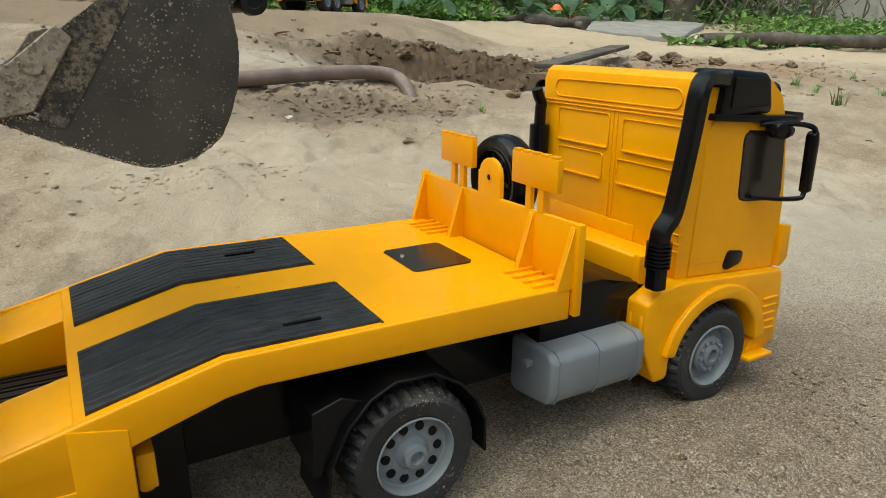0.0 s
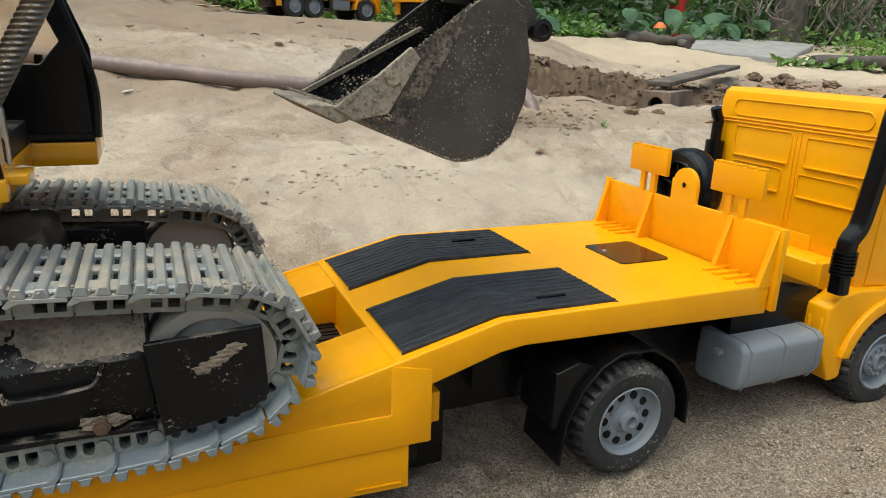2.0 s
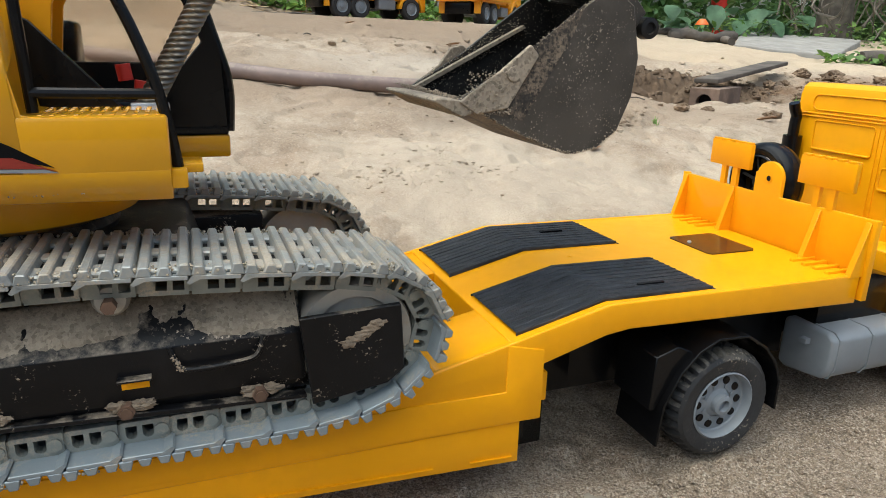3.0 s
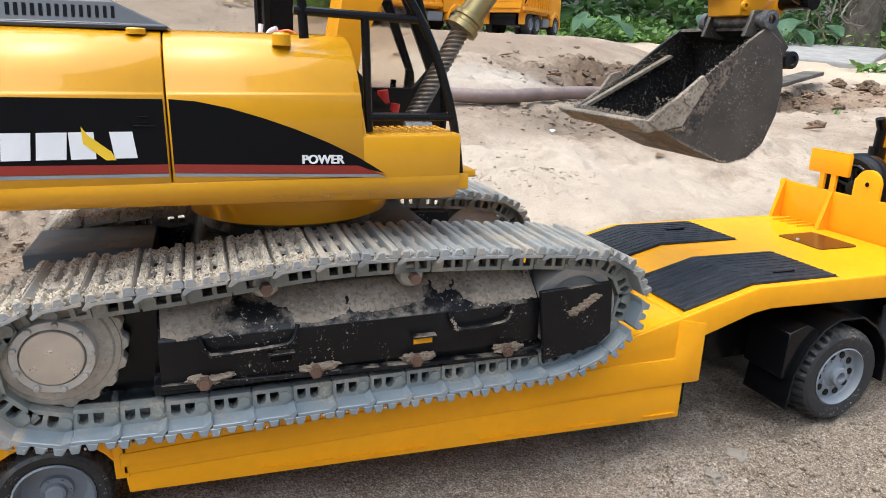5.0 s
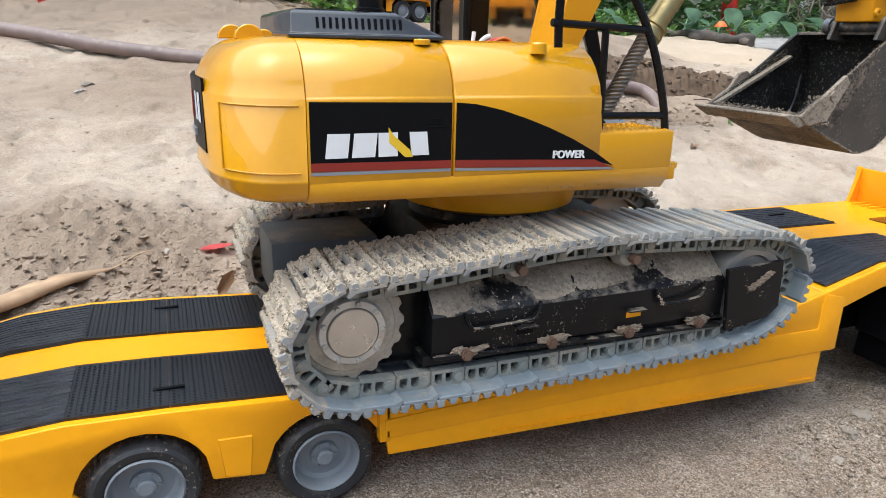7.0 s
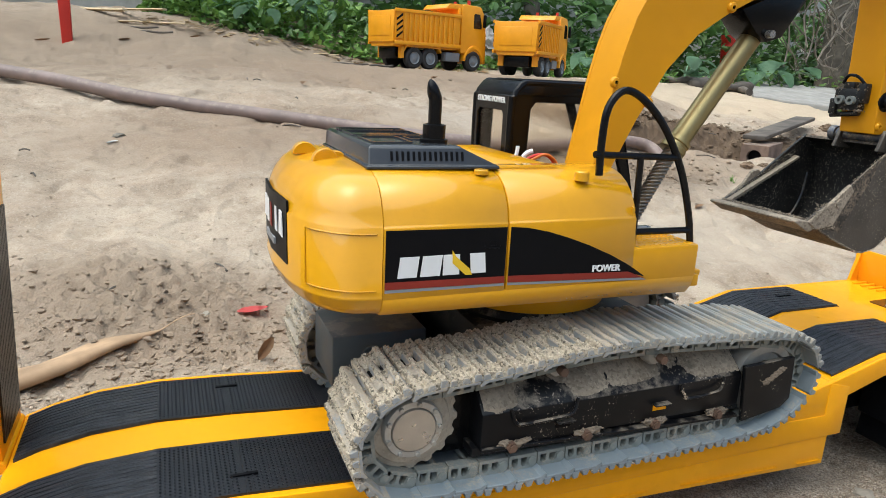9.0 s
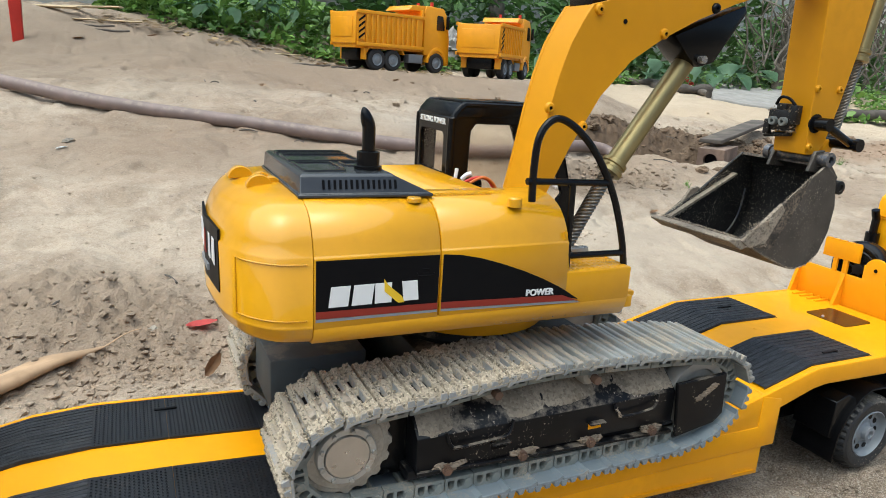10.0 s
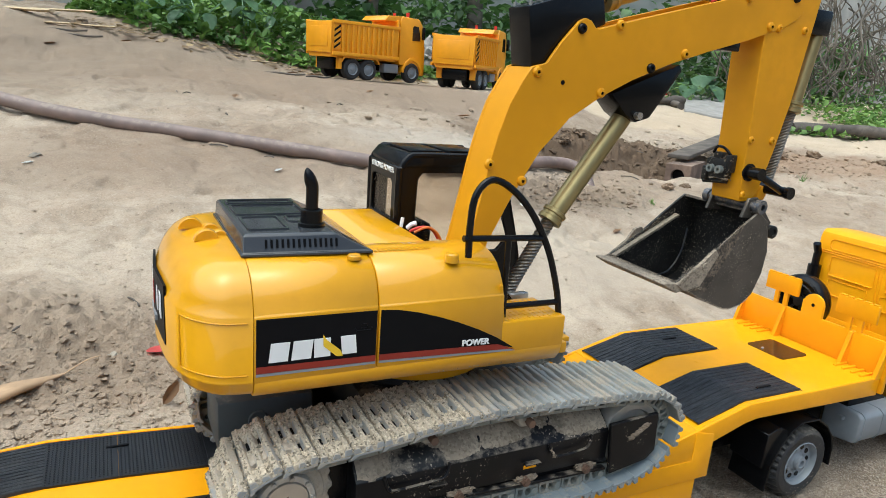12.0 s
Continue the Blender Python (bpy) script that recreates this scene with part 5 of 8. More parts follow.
        rod(bm, (x, yc + s * 0.0250, z), (x, yc + s * 0.0272, z), 0.0024, None, 10)
        part("roller_bolt", bm, RUST, under, "rusty roller bolt")
        part("mud_lump", mud_patch(31 + k, [(x - 0.003, yc + s * 0.0215, z + 0.001, 0.0050, 0.0028, 0.0028), (x + 0.005, yc + s * 0.0220, z + 0.001, 0.0060, 0.0026, 0.0022), (x + 0.011 - 0.002 * k, yc + s * 0.0218, z + 0.0022, 0.0040, 0.0020, 0.0016)]), MUD, under)
        part("road_roller", rod(B(), (x, yc - 0.014, z - 0.002), (x, yc + 0.014, z - 0.002), 0.0062), STEEL_DUSTY, under)
    bm = prism(B(), [(-0.5060, 0.1010), (-0.4740, 0.1000), (-0.4740, 0.1490), (-0.4900, 0.1520), (-0.5060, 0.1450)], "y", *yo(-0.0220, 0.0040), 0.0008, 1)
    part("drive_bracket", bm, BLACK, under)
    # sprocket with its bolted hub
    SX, SZ = -0.5205, 0.1310
    teeth = []
    for i in range(17):
        a = 2 * math.pi * i / 17
        for da, r in ((-0.13, 0.0290), (-0.060, 0.0312), (0.060, 0.0312), (0.13, 0.0290)):
            teeth.append((SX + r * math.cos(a + da), SZ + r * math.sin(a + da)))
    spr = part("sprocket", prism(B(), teeth, "y", *yo(0.0055, 0.0135), 0.0004, 1), SPROCKET, exc, "dusty toothed metal sprocket")
    turn = Matrix.Translation((SX, yc + s * 0.0135, SZ)) @ pose(0, 0, 0, -90 * s, 0, 0)
    bm = lathe(B(), [(0.0285, -0.001), (0.0280, 0.0008), (0.0255, 0.0014), (0.0245, 0.0026), (0.0195, 0.0034), (0.0170, 0.0036)], turn, 40)
    part("hub_disc", bm, SPROCKET, spr)
    bm = lathe(B(), [(0.0184, 0.001), (0.0183, 0.0078), (0.0176, 0.0088), (0.0142, 0.0090), (0.0138, 0.0082), (0.0136, 0.0060)], turn, 44)
    part("hub_flange", bm, HUBSTEEL, spr, "worn steel hub ring with bolts")
    bm = lathe(B(), [(0.0137, 0.004), (0.0136, 0.0090), (0.0131, 0.0098)] + [(0.0126 - 0.00065 * k, 0.0099 + (0.00006 if k % 2 else -0.00006)) for k in range(19)] + [(0, 0.0100)], turn, 44)
    part("hub_cap", bm, STEEL, spr, "turned bright steel hub cap")
    for i in range(9):
        a = 2 * math.pi * i / 9
        bm = lathe(B(), [(0, 0.0024), (0.0014, 0.0022), (0.0016, 0)], turn @ Matrix.Translation((0.0162 * math.cos(a), 0.0162 * math.sin(a), 0.0086)), 8)
        part("hub_bolt", bm, STEEL_DUSTY, spr)
    # idler wheel
    turn = Matrix.Translation((-0.2440, yc + s * 0.0105, 0.1235)) @ pose(0, 0, 0, -90 * s, 0, 0)
    bm = lathe(B(), [(0, 0.002), (0.012, 0.002), (0.014, 0.006), (0.0205, 0.006), (0.0215, 0.0085), (0.0275, 0.0085), (0.0285, 0.006), (0.0285, -0.016), (0.027, -0.022), (0, -0.022)], turn, 40)
    part("idler_wheel", bm, STEEL_DUSTY, exc, "dusty metal idler wheel")
    # the chain of shoes
    for i in range(SHOES):
        x, z = shoe_at[i].x, shoe_at[i].z
        caked = (z > 0.135 and x < -0.395) or (x < -0.54 and z > 0.115)
        sandy = caked or (z > 0.13 and x < -0.372) or x < -0.535
        ob = new("track_shoe", sandy_shoe[1 + (i + (s > 0)) % 3] if caked else sandy_shoe[0] if sandy else lower_shoe if z < 0.128 else clean_shoe)
        ob.parent = exc
        ob.matrix_parent_inverse = exc.matrix_basis.inverted()
        ob.matrix_basis = shoe_pose(i, yc) @ Matrix.Diagonal((0.86 if x > -0.226 or x < -0.552 else 1.0, 1, 1, 1))
        if i == 0 and s < 0:
            tagged(ob, "grey metal track shoe caked with sand")
# sand lying on the frames' sloped tops, worn through in places
for s in (-1, 1):
    yc = s * 0.0785
    bm = B()
    rows = []
    for i in range(240):
        x = -0.4745 + 0.2040 * i / 239
        row = []
        for j in range(44):
            t = j / 43 * 1.55
            y, z = (0.0215 - 0.0185 * t, 0.1320 + 0.0170 * t) if t < 1 else (0.0030 - 0.023 * (t - 1) / 0.55, 0.1490)
            q = Vector((x, y, s * 2.0))
            h = 0.0008 + 0.0018 * noise.noise(q * 38 + Vector((3, 1, 4))) + 0.0007 * noise.noise(q * 130) + 0.0005 * noise.noise(q * 500)
            h -= 0.0022 * math.exp(-((y - 0.0215) / 0.0022) ** 2)
            h -= 0.0030 * math.exp(-((x + 0.428) / 0.018) ** 2 - ((y - 0.015) / 0.006) ** 2) + 0.0028 * math.exp(-((x + 0.345) / 0.030) ** 2 - ((y - 0.019) / 0.003) ** 2)
            h = min(0.0014, max(-0.0020, h))
            row.append(bm.verts.new((x, yc + s * (y + h * 0.68), z + h * 0.74)))
        rows.append(row)
    for ra, rb in zip(rows, rows[1:]):
        for j in range(43):
            bm.faces.new((ra[j], ra[j + 1], rb[j + 1], rb[j]))
    tagged(part("sand_layer", bm, FRAMESAND, exc, "thin layer of pale sand on the track frame", 60), kind="stuff")
# sand caked on the upper run of the track
cake_rng = random.Random(8)
HIGH = [j for j in range(SHOES) if (shoe_at[j].z > 0.125 and shoe_at[j].x < -0.375) or shoe_at[j].x < -0.545]
FRONT = [j for j in range(SHOES) if shoe_at[j].z > 0.125 and shoe_at[j].x >= -0.375]
LOW = [j for j in range(SHOES) if shoe_at[j].z < 0.110 and shoe_at[j].x < -0.35]
for s in (-1, 1):
    bm = B()
    for k in range(5400):
        low_run = cake_rng.random() < 0.30
        i = cake_rng.choice((LOW if cake_rng.random() < 0.5 else FRONT) if low_run else HIGH)
        m = shoe_pose(i, s * 0.0785)
        c = B()
        bmesh.ops.create_icosphere(c, subdivisions=1, radius=cake_rng.uniform(0.0003, 0.0008))
        for v in c.verts:
            v.co *= cake_rng.uniform(0.7, 1.3)
        edge = cake_rng.random() < 0.75
        y = (SW * cake_rng.uniform(0.72, 1.0) * cake_rng.choice((-1, 1))) if edge or low_run else cake_rng.uniform(-SW, SW)
        merge(bm, c, m @ Matrix.Translation((cake_rng.uniform(-0.012, 0.012), y, cake_rng.uniform(0.001, 0.0045))))
    ob = part("caked_sand", bm, CAKE, exc, "pale sand caked on the track", 30)
    tagged(ob, kind="stuff")

# car body between the tracks, motor housing at the back, slew ring
bm = prism(B(), [(-0.470, 0.112), (-0.300, 0.112), (-0.315, 0.165), (-0.455, 0.165)], "y", -0.050, 0.050, 0.003)
part("car_body", bm, BLACK_DUSTY, exc, "dusty black car body")
bm = box(B(), -0.5480, -0.4800, -0.0120, 0.0440, 0.1180, 0.1560, 0.0018, 2)
mot = part("motor_housing", bm, TAILGREY, exc, "grey plastic motor housing")
part("housing_cap", lathe(B(), [(0, 0.0015), (0.0068, 0.0015), (0.0072, 0)], Matrix.Translation((-0.520, -0.0120, 0.1400)) @ pose(0, 0, 0, 90, 0, 0), 24), TAILGREY, mot)
bm = lathe(B(), [(0, 0.1600), (0.050, 0.1600), (0.052, 0.1680), (0.049, 0.1730), (0, 0.1740)], Matrix.Translation((-0.400, 0, 0)), 40)
part("slew_ring", bm, BLACK_DUSTY, exc)
bm = lathe(B(), [(0, 0.1735), (0.054, 0.1735), (0.060, 0.1765), (0.062, 0.1850), (0.063, 0.1960), (0, 0.1960)], Matrix.Translation((-0.398, 0, 0)), 56)
part("turntable", bm, HOUSE, exc)

# the upper house: counterweight, engine panels, sill
YS = 0.0915


def half_ring(z, inset, x_end=-0.5390):
    pts = [(x_end, -YS + inset), (-0.5560 + inset * 0.35, -0.0885 + inset), (-0.5680 + inset * 0.6, -0.0790 + inset * 0.8), (-0.5760 + inset * 0.8, -0.0660 + inset * 0.6), (-0.5820 + inset, -0.0420 + inset * 0.3), (-0.5850 + inset, 0.0)]
    pts = [(p.x, p.y) for p in smooth_path([(x, y, 0) for x, y in pts], 4)]
    full = pts + [(x, -y) for x, y in pts[-2::-1]]
    return [(x, y, z) for x, y in full]


def ring_loft(rings):
    c = B()
    rows = [[c.verts.new(p) for p in r] for r in rings]
    n = len(rows[0])
    for a, b in zip(rows, rows[1:]):
        for i in range(n):
            j = (i + 1) % n
            c.faces.new((a[i], a[j], b[j], b[i]))
    c.faces.new(rows[0][::-1])
    c.faces.new(rows[-1])
    bmesh.ops.recalc_face_normals(c, faces=c.faces)
    return c


ROUND = [(0.2490, 0.0), (0.2500, 0.0010), (0.2570, 0.0026), (0.2640, 0.0060), (0.2700, 0.0110), (0.2740, 0.0175), (0.2764, 0.0255), (0.2775, 0.0350)]
bm = ring_loft([half_ring(0.1960, 0.016), half_ring(0.1978, 0.009), half_ring(0.2005, 0.0042), half_ring(0.2040, 0.0012), half_ring(0.2085, 0.0)] + [half_ring(0.2090, -0.0004), half_ring(0.2102, -0.0002), half_ring(0.2112, 0.0004)] + [half_ring(z, i) for z, i in ROUND])
cw = part("counterweight", bm, HOUSE, exc, "rounded glossy yellow counterweight", 50)


def section(inner):
    """The house's cross-section in y and z, rounded at the outer shoulder; inner is the y at which it ends."""
    right = [(-YS + i, z) for z, i in ROUND]
    return [(-YS, 0.2082)] + right + [(inner, 0.2775), (inner, 0.2082)]


panel_back = part("engine_panel", prism(B(), section(YS - 0.0) [:-2] + [(YS - i, z) for z, i in ROUND[::-1]] + [(YS, 0.2082)], "x", -0.5386, -0.4632, 0.0005, 1), HOUSE, exc, "glossy yellow engine cover panel", 50)
front_sec = section(-0.0470)
c = B()
n = len(front_sec)
ra = [c.verts.new((-0.4624, y, z)) for y, z in front_sec]
rb = [c.verts.new((-0.3705 - max(0, z - 0.229) * 0.10, y, z)) for y, z in front_sec]
c.faces.new(ra)
c.faces.new(rb)
for i in range(n):
    c.faces.new((ra[i], ra[(i + 1) % n], rb[(i + 1) % n], rb[i]))
bmesh.ops.recalc_face_normals(c, faces=c.faces)
bevel(c, 0.0005, 1)
part("front_panel", c, HOUSE, exc, "glossy yellow front cover panel", 50)
sec = [(-0.0465, 0.2082), (-0.0465, 0.2772), (YS - 0.035, 0.2772)] + [(YS - i, z) for z, i in ROUND[::-1]] + [(YS, 0.2082)]
part("left_panel", prism(B(), sec, "x", -0.4624, -0.4140, 0.0005, 1), HOUSE, exc, "", 50)
# sill right round below, and the low battery box with a studded top
bm = B()
sill = [(-YS + 0.013, 0.1940), (-YS + 0.006, 0.1956), (-YS + 0.0015, 0.2000), (-YS, 0.2074), (YS, 0.2074), (YS - 0.0015, 0.2000), (YS - 0.006, 0.1956), (YS - 0.013, 0.1940)]
c = B()
ra = [c.verts.new((-0.5386, y, z + 0.0020)) for y, z in sill]
rb = [c.verts.new((-0.3190, y, z - 0.0020 if z < 0.2 else z)) for y, z in sill]
c.faces.new(ra)
c.faces.new(rb)
for i in range(len(sill)):
    c.faces.new((ra[i], ra[(i + 1) % len(sill)], rb[(i + 1) % len(sill)], rb[i]))
bmesh.ops.recalc_face_normals(c, faces=c.faces)
bevel(c, 0.0006, 1)
part("sill", c, HOUSE, exc, "", 50)
bm = box(B(), -0.3725, -0.3185, -YS, -0.0490, 0.2060, 0.2292, 0.0016, 2)
bb = part("battery_box", bm, HOUSE, exc, "yellow step box with a studded top")
for i in range(11):
    for j in range(6):
        x, y = -0.3640 + i * 0.0042, -0.0870 + j * 0.0062
        bm = box(B(), x - 0.0010, x + 0.0010, y - 0.0016, y + 0.0016, 0.2288, 0.2296, 0.0003, 1)
        part("stud", bm, HOUSE, bb)
bm = prism(B(), [(-0.3760, 0.2310), (-0.3715, 0.2270), (-0.3660, 0.2270), (-0.3660, 0.2292), (-0.3698, 0.2296), (-0.3740, 0.2560), (-0.3760, 0.2560)], "y", -YS + 0.0010, -0.050, 0.0003, 1)
part("front_lip", bm, HOUSE, exc)
bm = box(B(), -0.3195, -0.3125, -0.0890, -0.0825, 0.1985, 0.2070, 0.0010)
box(bm, -0.3170, -0.3060, -0.0830, -0.0640, 0.2040, 0.2080, 0.0008)
part("front_step", bm, HOUSE, exc)

specks = crumbs(91, 30, lambda r: (r.gauss(-0.385, 0.022), -YS + 0.0012 + r.uniform(0, 0.0030), 0.0), 0.0002, 0.0005)
for v in specks.verts:
    v.co.z += 0.1995 - (v.co.y + YS) * 0.45
part("sand_speck", specks, CAKE, exc, "grains of sand stuck along the sill")
# printed stripe on the side
deco = part("side_stripe", plate(B(), [(-0.5375, 0.2160), (-0.5375, 0.2480), (-0.4640, 0.2470), (-0.4640, 0.2154)], "y", -YS - 0.0004, 0.0008), DECALHOLEBLACK, panel_back, "black printed stripe with white block mark")
curve = [(-0.4615, 0.2154), (-0.4615, 0.2470), (-0.4500, 0.2460), (-0.4360, 0.2430), (-0.4210, 0.2384), (-0.4060, 0.2330), (-0.3900, 0.2262), (-0.3750, 0.2186), (-0.3610, 0.2098)]
deco2 = part("side_stripe", plate(B(), curve + [(-0.3700, 0.2120)], "y", -YS - 0.0004, 0.0008), DECALHOLEBLACK, panel_back, "black printed swoosh")
part("red_line", plate(B(), [(-0.5375, 0.2146), (-0.5375, 0.2188), (-0.4640, 0.2174), (-0.4640, 0.2134)], "y", -YS - 0.0006, 0.0008), RED, panel_back)
part("red_line", plate(B(), [(-0.4615, 0.2134), (-0.4615, 0.2174), (-0.3745, 0.2140), (-0.3600, 0.2082), (-0.3640, 0.2094)], "y", -YS - 0.0006, 0.0008), RED, panel_back)
part("silver_line", plate(B(), [(-0.5375, 0.2126), (-0.5375, 0.2143), (-0.4640, 0.2131), (-0.4640, 0.2116)], "y", -YS - 0.0005, 0.0008), SILVERP, panel_back)
part("silver_line", plate(B(), [(-0.4615, 0.2116), (-0.4615, 0.2131), (-0.3640, 0.2092), (-0.3595, 0.2076)], "y", -YS - 0.0005, 0.0008), SILVERP, panel_back)


def print_shape(pts, mat, name="logo_block", lift=0.0):
    pts = [(x, Z0 - 0.0004 + (z - Z0) * 1.12) for x, z in pts]
    return part(name, plate(B(), pts, "y", -YS - 0.0009 - lift, 0.0008), mat, deco)


# the maker's mark: plain slanted white blocks and a yellow slash
Z0, Z1 = 0.2212, 0.2318
for lx, wide, lean in ((-0.5305, 0.0112, 0.0014), (-0.5172, 0.0118, 0.0014), (-0.5035, 0.0100, 0.0), (-0.4860, 0.0094, -0.0012)):
    print_shape([(lx, Z0), (lx + lean, Z1), (lx + lean + wide, Z1), (lx + wide, Z0)], WHITE)
print_shape([(-0.4982, 0.2340), (-0.4958, 0.2306), (-0.4872, 0.2240), (-0.4855, 0.2206), (-0.4895, 0.2206), (-0.4980, 0.2274)], surface("yellow_print", (0.80, 0.52, 0.02), 0.4, vary=0.03, bump=0.0), "logo_slash", 0.0003)


def text_part(words, size, m, mat, parent, name="lettering", bold=0.0):
    cu = bpy.data.curves.new(name, "FONT")
    cu.body, cu.size, cu.extrude, cu.offset = words, size, 0.0002, bold
    tmp = bpy.data.objects.new(name, cu)
    scene.collection.objects.link(tmp)
    me = bpy.data.meshes.new_from_object(tmp.evaluated_get(bpy.context.evaluated_depsgraph_get()))
    bpy.data.objects.remove(tmp)
    me.materials.append(mat)
    me.transform(m)
    ob = new(name, me)
    ob.parent = parent
    return ob


text_part("POWER", 0.0060, Matrix.Translation((-0.4030, -YS - 0.0008, 0.2160)) @ pose(0, 0, 0, 90, 1.5, 0), WHITE, deco2, "lettering", 0.00010)
text_part("POWER", 0.0060, Matrix.Translation((-0.40265, -YS - 0.0009, 0.2160)) @ pose(0, 0, 0, 90, 1.5, 0), WHITE, deco2, "lettering", 0.00010)
# latch outline moulded in the stripe
bm = B()
pts = [(-0.4785, 0.2372), (-0.4772, 0.2352), (-0.4682, 0.2350), (-0.4672, 0.2366)]
tube(bm, [(x, -YS - 0.0005, z) for x, z in pts], 0.0004, 6)
tube(bm, [(-0.4745, -YS - 0.0005, 0.2392), (-0.4705, -YS - 0.0005, 0.2392), (-0.4705, -YS - 0.0005, 0.2366), (-0.4745, -YS - 0.0005, 0.2366)], 0.0003, 6)
part("latch", bm, DECALHOLEBLACK, deco)
# raised outline on the counterweight's corner
up, dn = half_ring(0.2462, -0.0002)[:13], half_ring(0.2140, -0.0002)[:13]
up[0], dn[0] = (-0.5425, up[0][1], up[0][2]), (-0.5425, dn[0][1], dn[0][2])
part("corner_outline", tube(B(), up + dn[::-1], 0.00045, 6), HOUSE, cw)
# rear plate on the counterweight
bm = prism(B(), [(-0.5824, -0.0420), (-0.5841, -0.0200), (-0.5855, 0.0), (-0.5841, 0.0200), (-0.5824, 0.0420), (-0.5810, 0.0420), (-0.5835, 0.0), (-0.5810, -0.0420)], "z", 0.2180, 0.2560)
rp = part("rear_badge", bm, DECALHOLEBLACK, cw, "black badge plate with white blocks")
for y0, y1, mt in ((0.020, 0.034, WHITE), (0.004, 0.017, WHITE), (-0.006, 0.002, RED), (-0.020, -0.009, WHITE), (-0.036, -0.023, WHITE)):
    part("badge_block", prism(B(), [(y0, 0.2330), (y1, 0.2330), (y1 - 0.002, 0.2480), (y0 + 0.002, 0.2480)], "x", -0.5858 + abs(y0 + y1) * 0.04, -0.5840), mt, rp)
part("badge_line", box(B(), -0.5858, -0.5840, -0.015, 0.015, 0.2240, 0.2280), SILVERP, rp)

# engine cover on top, grey-black, with louvres and a recessed lid
prof_lo = [(-0.5470, -0.0640), (-0.4660, -0.0690), (-0.4660, 0.0500), (-0.5470, 0.0500)]
c = B()
lo = [c.verts.new((x, y, 0.2770)) for x, y in prof_lo]
lo2 = [c.verts.new((x, y, 0.2790)) for x, y in prof_lo]
hi0 = [(-0.5450, -0.0600), (-0.4885, -0.0630), (-0.4885, 0.0470), (-0.5450, 0.0470)]
lo3 = [c.verts.new((x + dx, y + dy, 0.2792)) for (x, y), dx, dy in zip(prof_lo, (0.0015, -0.0015, -0.0015, 0.0015), (0.0015, 0.0015, -0.0015, -0.0015))]
mid = [c.verts.new((x, y, 0.2890)) for x, y in hi0]
hi = [c.verts.new((x + dx, y + dy, 0.2904)) for (x, y), dx, dy in zip(hi0, (0.002, -0.002, -0.002, 0.002), (0.002, 0.002, -0.002, -0.002))]
for a, b in ((lo, lo2), (lo2, lo3), (lo3, mid), (mid, hi)):
    for i in range(4):
        c.faces.new((a[i], a[(i + 1) % 4], b[(i + 1) % 4], b[i]))
c.faces.new(lo)
c.faces.new(hi)
bmesh.ops.recalc_face_normals(c, faces=c.faces)
bevel(c, 0.0022, 3, 25)
c.transform(Matrix.Translation((0.0060, 0, 0)))
hood = part("engine_cover", c, HOODGREY, exc, "grey-black plastic engine cover with louvres")


def rounded(x0, x1, y0, y1, r, n=4):
    """The outline of a rectangle with rounded corners."""
    out = []
    for cx, cy, a in ((x1 - r, y1 - r, 0), (x0 + r, y1 - r, 90), (x0 + r, y0 + r, 180), (x1 - r, y0 + r, 270)):
        out += arc(cx, cy, r, a, a + 90, n)
    return out


for (x0, x1, y0, y1) in ((-0.5345, -0.5090, -0.0520, -0.0150), (-0.5050, -0.4870, -0.0330, -0.0150), (-0.5345, -0.4870, -0.0100, 0.0230), (-0.5345, -0.4870, 0.0270, 0.0400)):
    out, inn = rounded(x0, x1, y0, y1, 0.003), rounded(x0 + 0.0016, x1 - 0.0016, y0 + 0.0016, y1 - 0.0016, 0.0018)
    c = B()
    rows = [[c.verts.new((x, y, z)) for x, y in ol] for ol, z in ((out, 0.2900), (out, 0.2913), (inn, 0.2913), (inn, 0.2906))]
    for ra, rb in zip(rows, rows[1:]):
        for i in range(len(out)):
            c.faces.new((ra[i], ra[(i + 1) % len(out)], rb[(i + 1) % len(out)], rb[i]))
    part("cover_ridge", c, HOODGREY, hood)
# thin black strips paint the shade of recessed louvre slots
for i in range(14):
    x = -0.5260 + i * 0.0033
    ylo, yhi = -0.0625 - (x + 0.541) * 0.062, -0.0600 - (x + 0.539) * 0.055
    ya, yb = ylo + (yhi - ylo) * 0.25, ylo + (yhi - ylo) * 0.72
    bm = prism(B(), [(ya - 0.0003, 0.2819), (yb - 0.0003, 0.2870), (yb + 0.001, 0.2868), (ya + 0.001, 0.2817)], "x", x - 0.0007, x + 0.0007)
    part("louvre", bm, DECALHOLEBLACK, hood)
bm = lathe(B(), [(0.0085, 0), (0.0085, 0.0025), (0.0070, 0.0030), (0.0070, 0.0110), (0.0050, 0.0115)], Matrix.Translation((-0.4935, -0.0440, 0.2900)), 24)
tube(bm, smooth_path([(-0.4935, -0.0440, 0.3000), (-0.4935, -0.0440, 0.3150), (-0.4945, -0.0440, 0.3190), (-0.4972, -0.0440, 0.3275)], 6), 0.0040, 16, 0, [0.0040] * 12 + [0.0040, 0.0039, 0.0036, 0.0031, 0.0024, 0.0015, 0.0005])
part("exhaust_pipe", bm, BLACK, exc, "black bent exhaust pipe")
for x, y in ((-0.5600, 0.0200), (-0.5540, -0.0150), (-0.5480, 0.0120), (-0.5450, -0.0080)):
    r = 0.0080 if x < -0.55 else 0.0055
    bm = prism(B(), arc(0, 0, r, 0, 180, 12), "y", -0.0030, 0.0030, 0.0006, 1)
    bm.transform(Matrix.Translation((x, y, 0.2755)))
    part("lifting_lug", bm, HOUSE, cw)
